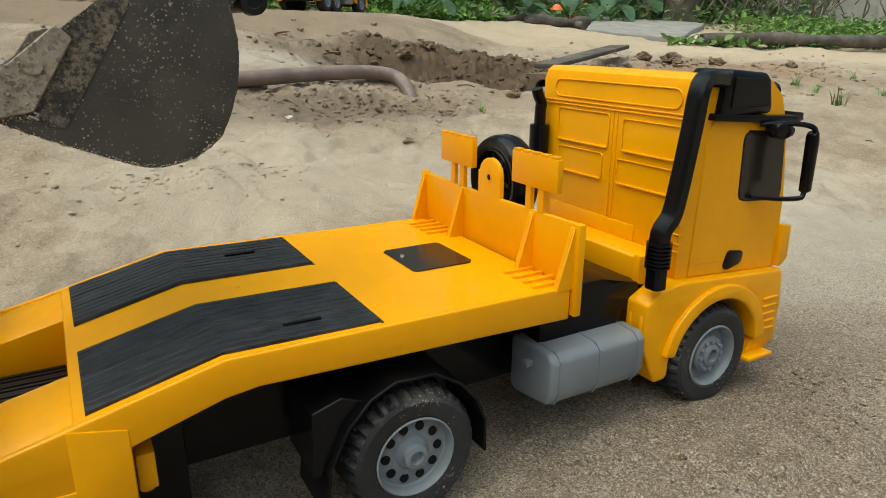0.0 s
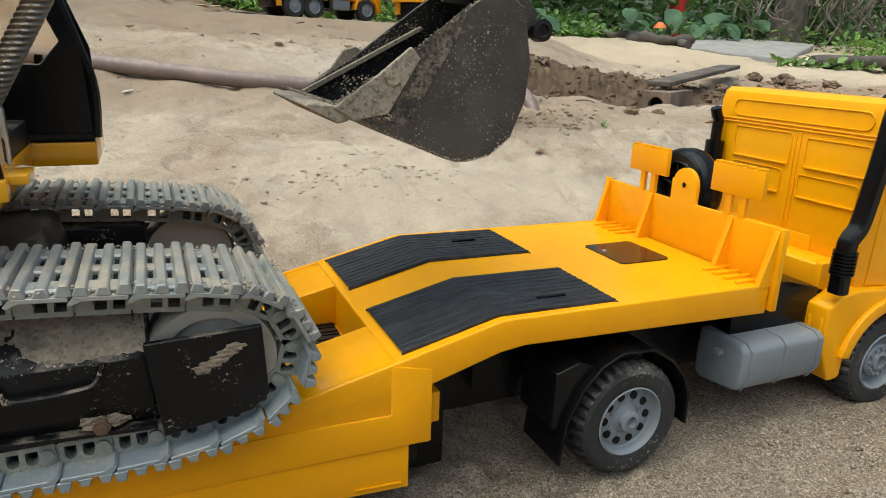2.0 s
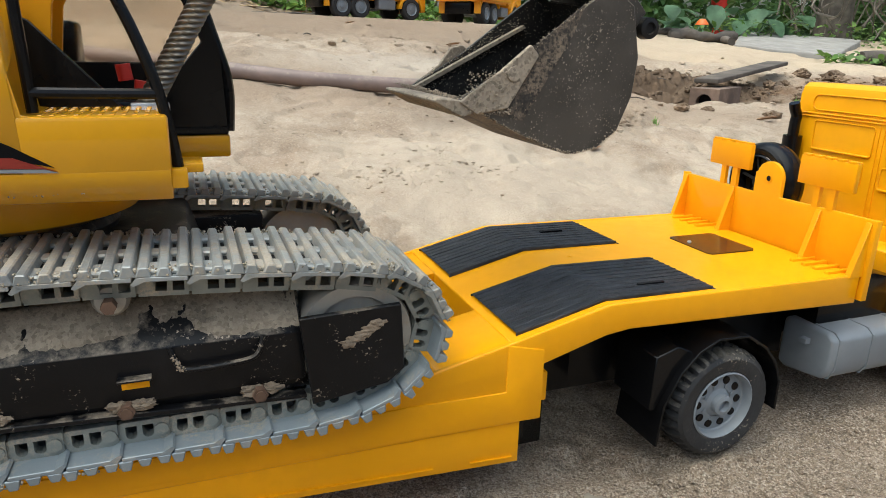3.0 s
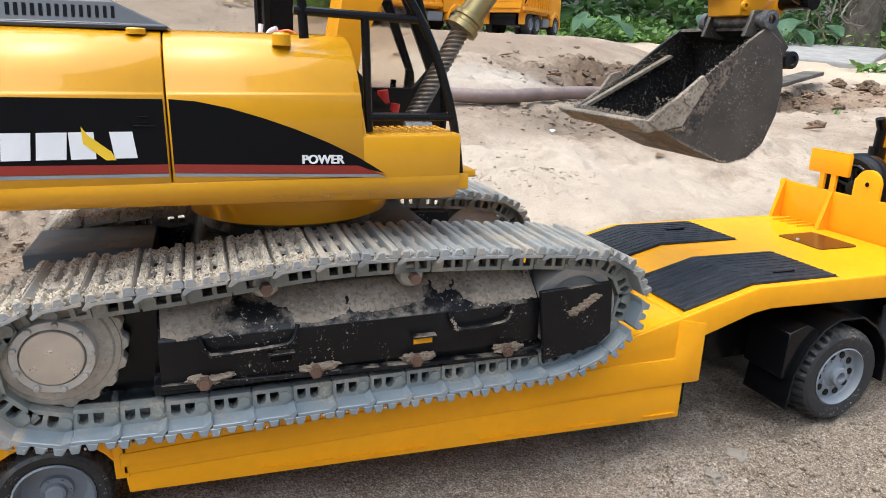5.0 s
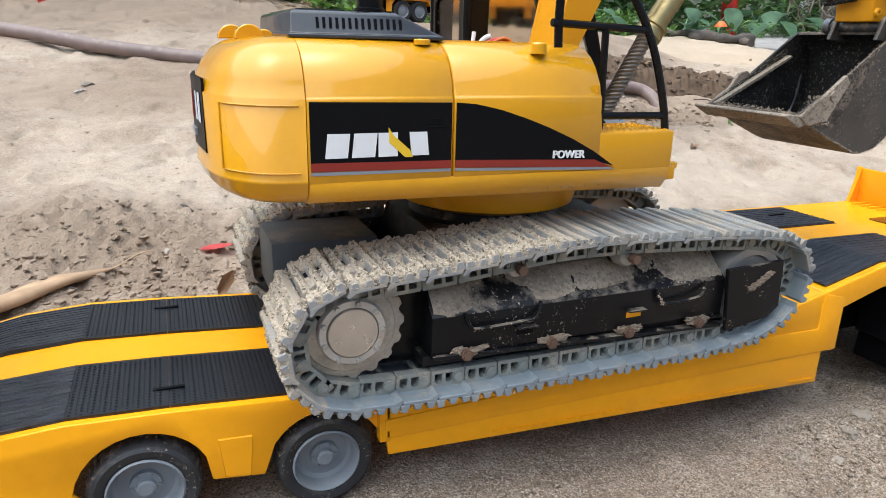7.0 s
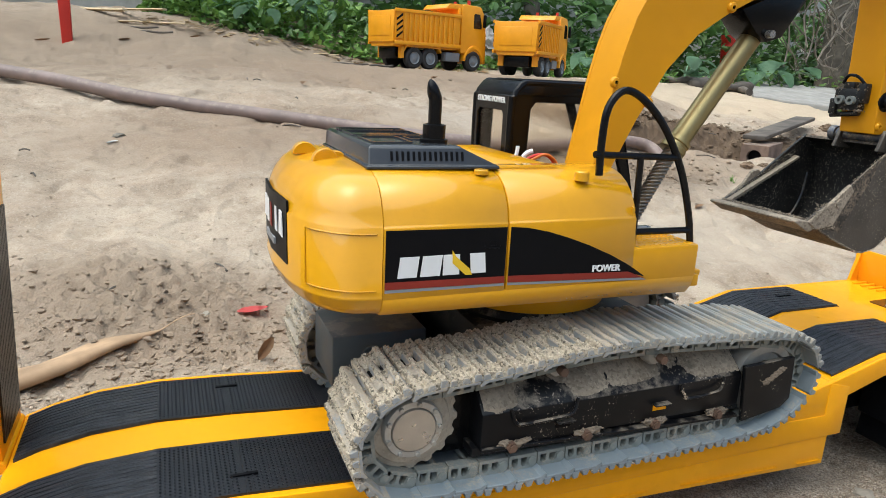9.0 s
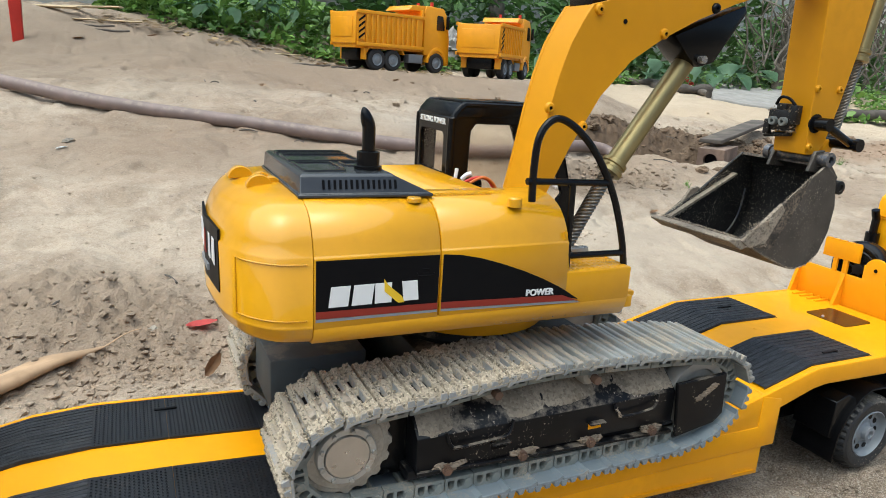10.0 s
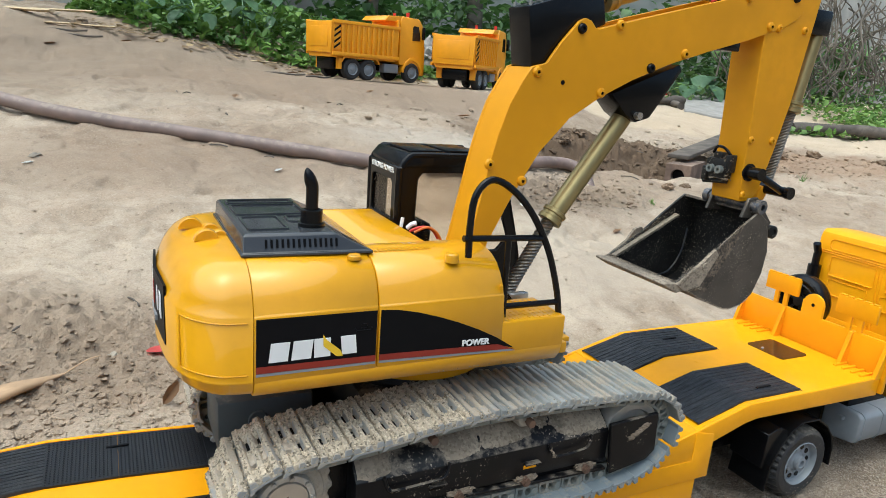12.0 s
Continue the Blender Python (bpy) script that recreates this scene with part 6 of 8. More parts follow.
part("filler_cap", lathe(B(), [(0, 0.0062), (0.0036, 0.0060), (0.0044, 0.0050), (0.0046, 0)], Matrix.Translation((-0.4090, -0.0800, 0.2715)), 20), HOUSE, exc)
part("latch_tab", lathe(B(), [(0, 0.0010), (0.0038, 0.0009), (0.0044, 0.0003), (0.0044, -0.002)], Matrix.Translation((-0.4735, -0.0715, 0.2768)), 20), HOUSE, exc)
bm = B()
for i in range(14):
    for j in range(3):
        x, y = -0.4600 + i * 0.0032, -0.0640 + j * 0.0040
        box(bm, x - 0.0008, x + 0.0008, y - 0.0013, y + 0.0013, 0.2770, 0.27735)
part("tread_plate", bm, HOUSE, exc)
# loose wires and white tabs beside the boom foot
for k, (pts, mt, r) in enumerate((
        ([(-0.409, -0.010, 0.2750), (-0.402, -0.014, 0.2788), (-0.394, -0.016, 0.2775), (-0.388, -0.016, 0.2700)], REDP, 0.0011),
        ([(-0.407, -0.014, 0.2750), (-0.399, -0.018, 0.2795), (-0.391, -0.018, 0.2755), (-0.386, -0.018, 0.2680)], surface("orange_wire", (0.6, 0.15, 0.02), 0.4, vary=0.05, bump=0), 0.0010),
        ([(-0.412, 0.000, 0.2760), (-0.411, 0.000, 0.2832)], WHITE, 0.0014),
        ([(-0.4085, -0.004, 0.2760), (-0.4060, -0.006, 0.2792), (-0.4030, -0.008, 0.2806)], WHITE, 0.0018))):
    part("wire", tube(B(), smooth_path(pts, 5), r, 8), mt, exc)
bm = box(B(), -0.4140, -0.3190, -0.0460, 0.0240, 0.2040, 0.2180, 0.002)
part("boom_bay", bm, BLACK_DUSTY, exc)

# grab rail round the right-hand step
bm = tube(B(), smooth_path([(-0.3985, -0.083, 0.2750), (-0.3991, -0.083, 0.2967), (-0.3968, -0.083, 0.3160), (-0.3868, -0.083, 0.3262), (-0.3721, -0.083, 0.3217), (-0.3536, -0.083, 0.3056), (-0.3359, -0.083, 0.2789), (-0.3241, -0.083, 0.2487), (-0.3185, -0.083, 0.2245), (-0.3155, -0.083, 0.2010)], 6), 0.0024, 10)
gr = part("grab_rail", bm, BLACK, exc, "black tubular grab rail")
for a, b in (((-0.4032, -0.083, 0.2878), (-0.3402, -0.083, 0.2856)), ((-0.3685, -0.083, 0.2862), (-0.3669, -0.083, 0.2300)), ((-0.3672, -0.083, 0.2376), (-0.3222, -0.083, 0.2370))):
    part("rail_bar", rod(B(), a, b, 0.0022, None, 10), BLACK, gr)

# operator's cab, black, with tinted windows
CY0, CY1 = 0.0250, 0.0905
ocab = part("operator_cab", prism(B(), [(-0.4045, 0.2060), (-0.4045, 0.2300), (-0.2905, 0.2250), (-0.2890, 0.2060)], "y", CY1 - 0.0034, CY1 - 0.0006, 0.0004, 1), BLACK, exc, "black plastic operator's cab with tinted panes")
part("cab_floor", box(B(), -0.4050, -0.2885, CY0, CY1, 0.2060, 0.2120, 0.001), BLACK, ocab)
part("cab_base", box(B(), -0.4000, -0.2880, CY0, CY1, 0.1930, 0.2058, 0.0015), HOUSE, ocab, "yellow cab base")


def frame_wall(outer, inner, axis, a, b):
    """A wall with one opening: outer and inner outlines of equal count."""
    put = {"x": lambda p, q: (q, p[0], p[1]), "y": lambda p, q: (p[0], q, p[1])}[axis]
    c = B()
    rows = [[c.verts.new(put(p, q)) for p in ol] for ol, q in ((outer, a), (outer, b), (inner, b), (inner, a))]
    n = len(outer)
    for k in range(4):
        r0, r1 = rows[k], rows[(k + 1) % 4]
        for i in range(n):
            c.faces.new((r0[i], r0[(i + 1) % n], r1[(i + 1) % n], r1[i]))
    bmesh.ops.recalc_face_normals(c, faces=c.faces)
    return bevel(c, 0.0006, 1)


side_out = [(-0.4050, 0.2100), (-0.4060, 0.3170), (-0.3960, 0.3320), (-0.3150, 0.3310), (-0.2900, 0.2560), (-0.2885, 0.2100)]
side_in = [(-0.3900, 0.2480), (-0.3885, 0.3130), (-0.3845, 0.3185), (-0.3220, 0.3180), (-0.3000, 0.2600), (-0.3100, 0.2480)]
door_in = [(-0.3900, 0.2360), (-0.3890, 0.3140), (-0.3850, 0.3190), (-0.3195, 0.3185), (-0.2965, 0.2580), (-0.2990, 0.2360)]
for y0, y1, hole in ((CY0, CY0 + 0.004, side_in), (CY1 - 0.004, CY1, door_in)):
    part("cab_side", frame_wall(side_out, hole, "y", y0, y1), BLACK, ocab)
    yc = (y0 + y1) / 2
    post = [(-0.4036, yc, 0.2110), (-0.4044, yc, 0.3110), (-0.4026, yc, 0.3230), (-0.3955, yc, 0.3318), (-0.3860, yc, 0.3328), (-0.3170, yc, 0.3318)]
    part("corner_post", tube(B(), smooth_path(post, 5), 0.0030, 10), BLACK, ocab)
    pane = part("cab_pane", plate(B(), hole, "y", (y0 + y1) / 2 - 0.0003, 0.0006), GLASS, ocab, "brown-tinted clear pane")
    pane.visible_shadow = False
back_out = [(CY0, 0.2100), (CY0, 0.3170), (CY0 + 0.003, 0.3235), (CY1 - 0.003, 0.3235), (CY1, 0.3170), (CY1, 0.2100)]
back_in = [(CY0 + 0.012, 0.2780), (CY0 + 0.012, 0.3080), (CY0 + 0.015, 0.3110), (CY1 - 0.012, 0.3110), (CY1 - 0.009, 0.3080), (CY1 - 0.009, 0.2780)]
part("cab_back", frame_wall(back_out, back_in, "x", -0.4062, -0.4022), BLACK, ocab)
pane = part("cab_pane", plate(B(), back_in, "x", -0.4042, 0.0006), GLASS, ocab)
pane.visible_shadow = False
bm = prism(B(), [(-0.4052, 0.3222), (-0.4040, 0.3270), (-0.3980, 0.3345), (-0.3170, 0.3335), (-0.3110, 0.3270), (-0.3300, 0.3240)], "y", CY0 - 0.0005, CY1 + 0.0005, 0.0018, 3)
part("cab_roof", bm, BLACK, ocab)
bm = B()
for x0, x1 in ((-0.3920, -0.3640), (-0.3580, -0.3300)):
    box(bm, x0, x1, CY0 + 0.010, CY1 - 0.010, 0.3340, 0.3362, 0.0008)
part("roof_ridge", bm, BLACK, ocab)
text_part("STRONG POWER", 0.0062, Matrix(((0, 0, -1, -0.4064), (-1, 0, 0, CY1 - 0.0085), (0, 1, 0, 0.3172), (0, 0, 0, 1))), WHITE, ocab, "lettering", 0.00016)
bm = box(B(), -0.3700, -0.3400, 0.045, 0.075, 0.2120, 0.2320, 0.003)
box(bm, -0.3720, -0.3640, 0.045, 0.075, 0.2300, 0.2700, 0.003)
part("cab_seat", bm, BLACK, ocab)
part("lever", rod(B(), (-0.318, 0.060, 0.212), (-0.314, 0.060, 0.252), 0.0022), BLACK, ocab)
part("front_bar", tube(B(), smooth_path([(-0.3120, CY0 + 0.003, 0.3280), (-0.2930, CY0 + 0.003, 0.2620), (-0.2870, CY0 + 0.003, 0.2350), (-0.2880, CY0 + 0.003, 0.2080)], 5), 0.0030, 8), BLACK, ocab)
# the whole cab is a little lower than its drawing
for ob in [ocab] + list(ocab.children):
    for v in ob.data.vertices:
        if v.co.z > 0.206:
            v.co.z = 0.206 + (v.co.z - 0.206) * 0.95
part("control_box", box(B(), -0.3460, -0.3300, -0.0180, -0.0060, 0.2180, 0.2290, 0.002), BLACK, exc)
bm = rod(B(), (-0.338, -0.0040, 0.238), (-0.339, -0.0040, 0.246), 0.0036)
rod(bm, (-0.332, -0.0060, 0.232), (-0.331, -0.0060, 0.238), 0.0030)
part("red_switch", bm, REDP, exc, "red knob")
part("foot_bracket", prism(B(), [(-0.3760, 0.2180), (-0.3900, 0.2620), (-0.3830, 0.2700), (-0.3700, 0.2650), (-0.3280, 0.2180)], "y", -0.0490, -0.0452, 0.0005, 1), BLACK, exc)
part("foot_pin", rod(B(), (-0.3800, -0.052, 0.2600), (-0.3800, -0.042, 0.2600), 0.0048), STEEL, exc)

# boom: two curved plates with cover strips between, bolts, a black actuator box on the bend
BY0, BY1 = -0.0430, -0.0085
boom_out = [(-0.3850, 0.2350), (-0.3762, 0.2733), (-0.3700, 0.3045), (-0.3655, 0.3286), (-0.3600, 0.3520), (-0.3530, 0.3730), (-0.3450, 0.3880), (-0.3376, 0.3998), (-0.3255, 0.4030), (-0.3150, 0.4180), (-0.3080, 0.4260), (-0.3010, 0.4340), (-0.2960, 0.4365), (-0.2905, 0.4350), (-0.2860, 0.4305),
            (-0.2830, 0.4300), (-0.2300, 0.4450), (-0.1780, 0.4590), (-0.1300, 0.4720), (-0.0950, 0.4830), (-0.0800, 0.4840), (-0.0690, 0.4760), (-0.0670, 0.4640), (-0.0740, 0.4560), (-0.0900, 0.4480), (-0.1300, 0.4345), (-0.1700, 0.4230), (-0.2091, 0.4105), (-0.2450, 0.3960), (-0.2741, 0.3815),
            (-0.3000, 0.3650), (-0.3233, 0.3400), (-0.3439, 0.3061), (-0.3610, 0.2720), (-0.3660, 0.2350)]
bm = prism(B(), boom_out, "y", BY0, BY0 + 0.0030, 0.0004, 1)
boom = part("boom", bm, BOOM, exc, "curved yellow metal boom plate")
part("boom_plate", prism(B(), boom_out, "y", BY1 - 0.0030, BY1, 0.0004, 1), BOOM, boom)


def strip(pts, inset, y0, y1):
    """A cover strip that follows an edge of the boom, with some thickness."""
    c = B()
    rows = []
    for i, p in enumerate(pts):
        a, b = Vector(pts[max(i - 1, 0)]), Vector(pts[min(i + 1, len(pts) - 1)])
        d = (b - a).normalized()
        nn = Vector((d.y, -d.x))
        q = Vector(p) + nn * inset
        r = q + nn * (0.002 if inset > 0 else -0.002)
        rows.append([c.verts.new((q.x, y0, q.y)), c.verts.new((q.x, y1, q.y)), c.verts.new((r.x, y1, r.y)), c.verts.new((r.x, y0, r.y))])
    for a, b in zip(rows, rows[1:]):
        for k in range(4):
            c.faces.new((a[k], a[(k + 1) % 4], b[(k + 1) % 4], b[k]))
    c.faces.new(rows[0][::-1])
    c.faces.new(rows[-1])
    bmesh.ops.recalc_face_normals(c, faces=c.faces)
    return c


part("boom_cover", strip(boom_out[0:8], 0.0006, BY0 + 0.0028, BY1 - 0.0028), BOOM, boom)
part("boom_cover", strip(boom_out[14:19], 0.0030, BY0 + 0.0028, BY1 - 0.0028), BOOM, boom)
part("boom_cover", strip(boom_out[24:33][::-1], -0.0010, BY0 + 0.0028, BY1 - 0.0028), BOOM, boom)
for x, z, mt in ((-0.3655, 0.3306, BOOM), (-0.3367, 0.3185, BOOM), (-0.3328, 0.3965, BOOM), (-0.2743, 0.3848, BOOM), (-0.2640, 0.4345, BOOM), (-0.2985, 0.4290, BLACK), (-0.2290, 0.4060, BLACK), (-0.1960, 0.4190, BOOM), (-0.1350, 0.4680, BOOM), (-0.1050, 0.4480, BOOM), (-0.0790, 0.4735, BLACK)):
    q = Matrix.Translation((x, BY0, z)) @ pose(0, 0, 0, 90, 0, 0)
    bm = lathe(B(), [(0.0012, 0.0016), (0.0014, 0.0026), (0.0030, 0.0022), (0.0038, 0.0008), (0.0039, 0)], q, 16)
    b_ob = part("boom_bolt", bm, mt, boom)
    part("bolt_socket", lathe(B(), [(0, 0.0012), (0.0014, 0.0014), (0.0013, 0.0024)], q, 6), BLACK, b_ob)
# black disc on the plate, standing in for a hole's shade
part("boom_hole", lathe(B(), [(0, 0.0003), (0.0017, 0.0003), (0.0017, 0)], Matrix.Translation((-0.3100, BY0, 0.3905)) @ pose(0, 0, 0, 90, 0, 0), 14), DECALHOLEBLACK, boom)
bm = prism(B(), [(-0.3360, 0.3990), (-0.3430, 0.4400), (-0.2890, 0.4575), (-0.2790, 0.4520), (-0.2745, 0.4340), (-0.2960, 0.4250), (-0.3200, 0.4020)], "y", BY0 + 0.0035, BY1 - 0.0035, 0.0012, 2)
act = part("actuator_box", bm, BLACK, boom, "black actuator box")
for x, y in ((-0.3395, -0.0360), (-0.3395, -0.0150), (-0.3310, -0.0370)):
    part("screw", rod(B(), (x, y, 0.4390), (x, y, 0.4440), 0.0012, None, 10), STEEL, act)
bm = prism(B(), [(-0.2600, 0.3850), (-0.1950, 0.4110), (-0.1920, 0.4060), (-0.2190, 0.3680), (-0.2330, 0.3640), (-0.2440, 0.3700)], "y", BY0 + 0.004, BY1 - 0.004, 0.0008, 2)
part("cylinder_bracket", bm, BLACK, boom, "black plastic bracket")


def cylinder(a, b, c, r, rr, parent, label):
    """A brass barrel from a to b with a collar, and a threaded rod on to c."""
    a, b, c = Vector(a), Vector(b), Vector(c)
    bm = rod(B(), a, b, r, None, 22)
    cyl = part("hydraulic_cylinder", bm, BRASS, parent, label)
    d = (b - a).normalized()
    h = 0.0105
    m = along(b - d * h, b + d)
    bm = lathe(B(), [(r, 0), (r + 0.0022, 0.0008), (r + 0.0022, 0.0035), (r + 0.0012, 0.0042), (r + 0.0012, 0.0062), (r + 0.0022, 0.0070), (r + 0.0022, h), (rr, h + 0.0006)], m, 22)
    part("collar", bm, BRASS, cyl)
    m = along(b, c)
    n = int((c - b).length / 0.0004)
    bm = B()
    rings = []
    for i in range(n + 1):
        ring = []
        for k in range(28):
            q = 2 * math.pi * k / 28
            wave = math.sin(2 * math.pi * (0.0004 * i / 0.0030 - 6 * k / 28))
            rad = rr * (0.91 + 0.09 * max(-1.0, min(1.0, 1.7 * wave + 0.4)))
            ring.append(bm.verts.new(m @ Vector((rad * math.cos(q), rad * math.sin(q), 0.0004 * i))))
        rings.append(ring)
    for ra, rb in zip(rings, rings[1:]):
        for k in range(28):
            bm.faces.new((ra[k], ra[(k + 1) % 28], rb[(k + 1) % 28], rb[k]))
    part("threaded_rod", bm, THREAD, cyl, "threaded steel rod")
    return cyl


cylinder((-0.2330, -0.0265, 0.3710), (-0.2960, -0.0265, 0.2830), (-0.3300, -0.0265, 0.2240), 0.0078, 0.0056, exc, "brass boom cylinder")
part("cylinder_pin", rod(B(), (-0.2330, -0.044, 0.3695), (-0.2330, -0.010, 0.3695), 0.0028), STEEL, exc)
bm = rod(B(), (-0.3300, -0.040, 0.2230), (-0.3300, -0.012, 0.2230), 0.0050)
box(bm, -0.3350, -0.3180, -0.042, -0.036, 0.2050, 0.2300, 0.001)
part("rod_eye", bm, STEEL, exc)
cylinder((-0.1000, -0.0260, 0.5080), (-0.2700, -0.0260, 0.4540), (-0.2800, -0.0260, 0.4510), 0.0088, 0.0056, exc, "brass stick cylinder")
bm = box(B(), -0.1720, -0.1380, -0.0360, -0.0180, 0.4640, 0.4720, 0.001)
part("valve_block", bm, BLACK, boom)
part("red_wire", tube(B(), smooth_path([(-0.1720, -0.0385, 0.4610), (-0.1640, -0.0390, 0.4650), (-0.1520, -0.0380, 0.4690)], 4), 0.0011, 8), REDP, boom)
part("wire_clip", box(B(), -0.1500, -0.1280, -0.0360, -0.0200, 0.4260, 0.4340, 0.001), BLACK, boom)

# stick
stick_pts = [(-0.1010, 0.2985), (-0.0880, 0.2985), (-0.0800, 0.3060), (-0.0690, 0.3420), (-0.0585, 0.3870), (-0.0500, 0.4450), (-0.0420, 0.5000), (-0.0620, 0.5300), (-0.0980, 0.5250), (-0.1090, 0.4700), (-0.1075, 0.4200), (-0.1058, 0.3870), (-0.1040, 0.3550), (-0.1040, 0.3200)]
bm = prism(B(), stick_pts, "y", -0.0420, -0.0095, 0.0008, 1)
stick = part("stick", bm, BOOM, exc, "yellow metal stick")
for x, z in ((-0.1010, 0.3535), (-0.0740, 0.3535), (-0.0930, 0.4480), (-0.0600, 0.4490), (-0.0990, 0.3050)):
    q = Matrix.Translation((x, -0.0420, z)) @ pose(0, 0, 0, 90, 0, 0)
    part("stick_bolt", lathe(B(), [(0.0012, 0.0016), (0.0014, 0.0024), (0.0028, 0.0020), (0.0034, 0.0007), (0.0035, 0)], q, 14), BOOM, stick)
bm = box(B(), -0.1130, -0.1040, -0.0310, -0.0080, 0.3170, 0.3345, 0.0012)
box(bm, -0.1125, -0.1045, -0.0345, -0.0280, 0.3230, 0.3390, 0.0010)
box(bm, -0.1150, -0.1100, -0.0120, -0.0060, 0.3130, 0.3260, 0.0010)
box(bm, -0.1120, -0.1030, -0.0240, -0.0140, 0.3340, 0.3400, 0.0010)
rod(bm, (-0.1080, -0.0300, 0.3150), (-0.1080, -0.0040, 0.3120), 0.0022, None, 10)
cl = part("clamp_block", bm, BUCKETIN, stick, "muddy black clamp block")
part("clamp_mud", crumbs(41, 260, lambda r: (-0.1138 + r.uniform(0, 0.008), r.uniform(-0.0345, -0.0075), r.choice((0.3172, 0.3345, r.uniform(0.316, 0.340))) + r.uniform(-0.001, 0.001)), 0.0003, 0.0011), MUD, cl)
part("clamp_cable", tube(B(), smooth_path([(-0.1100, -0.0330, 0.3370), (-0.1130, -0.0270, 0.3440), (-0.1140, -0.0190, 0.3450), (-0.1110, -0.0130, 0.3390)], 5), 0.0013, 8), BLACK, cl)
for y in (-0.0255, -0.0155):
    bm = lathe(B(), [(0.0016, 0.0010), (0.0016, 0.0040), (0.0036, 0.0040), (0.0036, 0)], Matrix.Translation((-0.1130, y, 0.3250)) @ pose(0, 0, 0, 0, -90, 0), 14)
    part("clamp_bolt", bm, LINK, cl)
cylinder((-0.0200, -0.0260, 0.4600), (-0.0350, -0.0260, 0.3790), (-0.0500, -0.0260, 0.3110), 0.0064, 0.0050, exc, "brass bucket cylinder")
part("cylinder_mount", box(B(), -0.0480, -0.0140, -0.0340, -0.0180, 0.4480, 0.4700, 0.002), BLACK, stick)
# link arms and pins above the bucket
bm = rod(B(), (-0.0960, -0.0560, 0.3250), (-0.0960, -0.0420, 0.3250), 0.0054, None, 18)
rod(bm, (-0.0960, -0.0430, 0.3250), (-0.0960, -0.0405, 0.3250), 0.0080, None, 18)
rod(bm, (-0.0960, -0.0520, 0.3250), (-0.0600, -0.0520, 0.3090), 0.0034, None, 12)
rod(bm, (-0.0580, -0.0570, 0.3085), (-0.0580, 0.004, 0.3085), 0.0048, None, 18)
rod(bm, (-0.0580, -0.0600, 0.3085), (-0.0580, -0.0560, 0.3085), 0.0056, None, 18)
part("link_arm", bm, BLACK, exc, "black link arm with socket bolts")
bm = prism(B(), [(-0.0640, 0.3110), (-0.0520, 0.3110), (-0.0640, 0.2880), (-0.0760, 0.2880)], "y", -0.0340, -0.0180, 0.001)
part("bucket_link", bm, BOOM, exc)

# bucket
prof = [(-0.1785, 0.2312), (-0.1425, 0.2533), (-0.1035, 0.2840), (-0.0925, 0.2915), (-0.0775, 0.2815), (-0.0715, 0.2545), (-0.0735, 0.2330), (-0.0815, 0.2135), (-0.0940, 0.2040), (-0.1085, 0.2008), (-0.1200, 0.2030), (-0.1490, 0.2163)]
prof = [(x + 0.003 * ease((x + 0.16) / 0.05), z) for x, z in prof]
KY0, KY1 = -0.0560, 0.0340
bucket = part("bucket", prism(B(), prof, "y", KY0, KY0 + 0.0026, 0.0005, 1), BUCKET, exc, "dirty black steel bucket caked with sand")
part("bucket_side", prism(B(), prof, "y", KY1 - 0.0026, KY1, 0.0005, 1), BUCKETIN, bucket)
shell = smooth_path([Vector((x, z, 0)) for x, z in prof[3:] + [prof[0]]], 4)
c = B()
rows = []
for i, p in enumerate(shell):
    d = (shell[min(i + 1, len(shell) - 1)] - shell[max(i - 1, 0)]).normalized()
    nn = Vector((-d.y, d.x, 0)) * 0.0024
    q = p - nn
    rows.append([c.verts.new((p.x, KY0 + 0.0020, p.y)), c.verts.new((p.x, KY1 - 0.0020, p.y)), c.verts.new((q.x, KY1 - 0.0020, q.y)), c.verts.new((q.x, KY0 + 0.0020, q.y))])
for a, b in zip(rows, rows[1:]):
    for k in range(4):
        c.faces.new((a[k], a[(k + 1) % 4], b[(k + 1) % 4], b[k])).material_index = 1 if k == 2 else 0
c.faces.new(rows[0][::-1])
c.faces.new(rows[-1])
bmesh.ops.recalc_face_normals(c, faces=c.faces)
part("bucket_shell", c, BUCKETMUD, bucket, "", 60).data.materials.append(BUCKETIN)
bm = prism(B(), [(-0.1700, 0.2240), (-0.1760, 0.2315), (-0.1905, 0.2325), (-0.1915, 0.2308), (-0.1760, 0.2225)], "y", KY0 - 0.001, KY1 + 0.001, 0.0006, 1)
part("cutting_edge", bm, BUCKETLIP, bucket, "muddy cutting edge")
part("side_cutter", prism(B(), [(-0.1780, 0.2305), (-0.1560, 0.2455), (-0.1380, 0.2600), (-0.1330, 0.2545), (-0.1500, 0.2270), (-0.1680, 0.2240)], "y", KY0 - 0.0022, KY0 + 0.001, 0.0005, 1), BUCKETLIP, bucket, "muddy side cutter plate")
part("side_cutter", prism(B(), [(-0.1780, 0.2305), (-0.1560, 0.2460), (-0.1480, 0.2570), (-0.1400, 0.2590), (-0.1330, 0.2545), (-0.1500, 0.2270), (-0.1680, 0.2240)], "y", KY1 - 0.001, KY1 + 0.0022, 0.0005, 1), BUCKETLIP, bucket)
for y in (KY0 - 0.0023,):
    part("cutter_bolt", rod(B(), (-0.1480, y - 0.0012, 0.2450), (-0.1480, y, 0.2450), 0.0038, None, 12), BUCKETLIP, bucket)
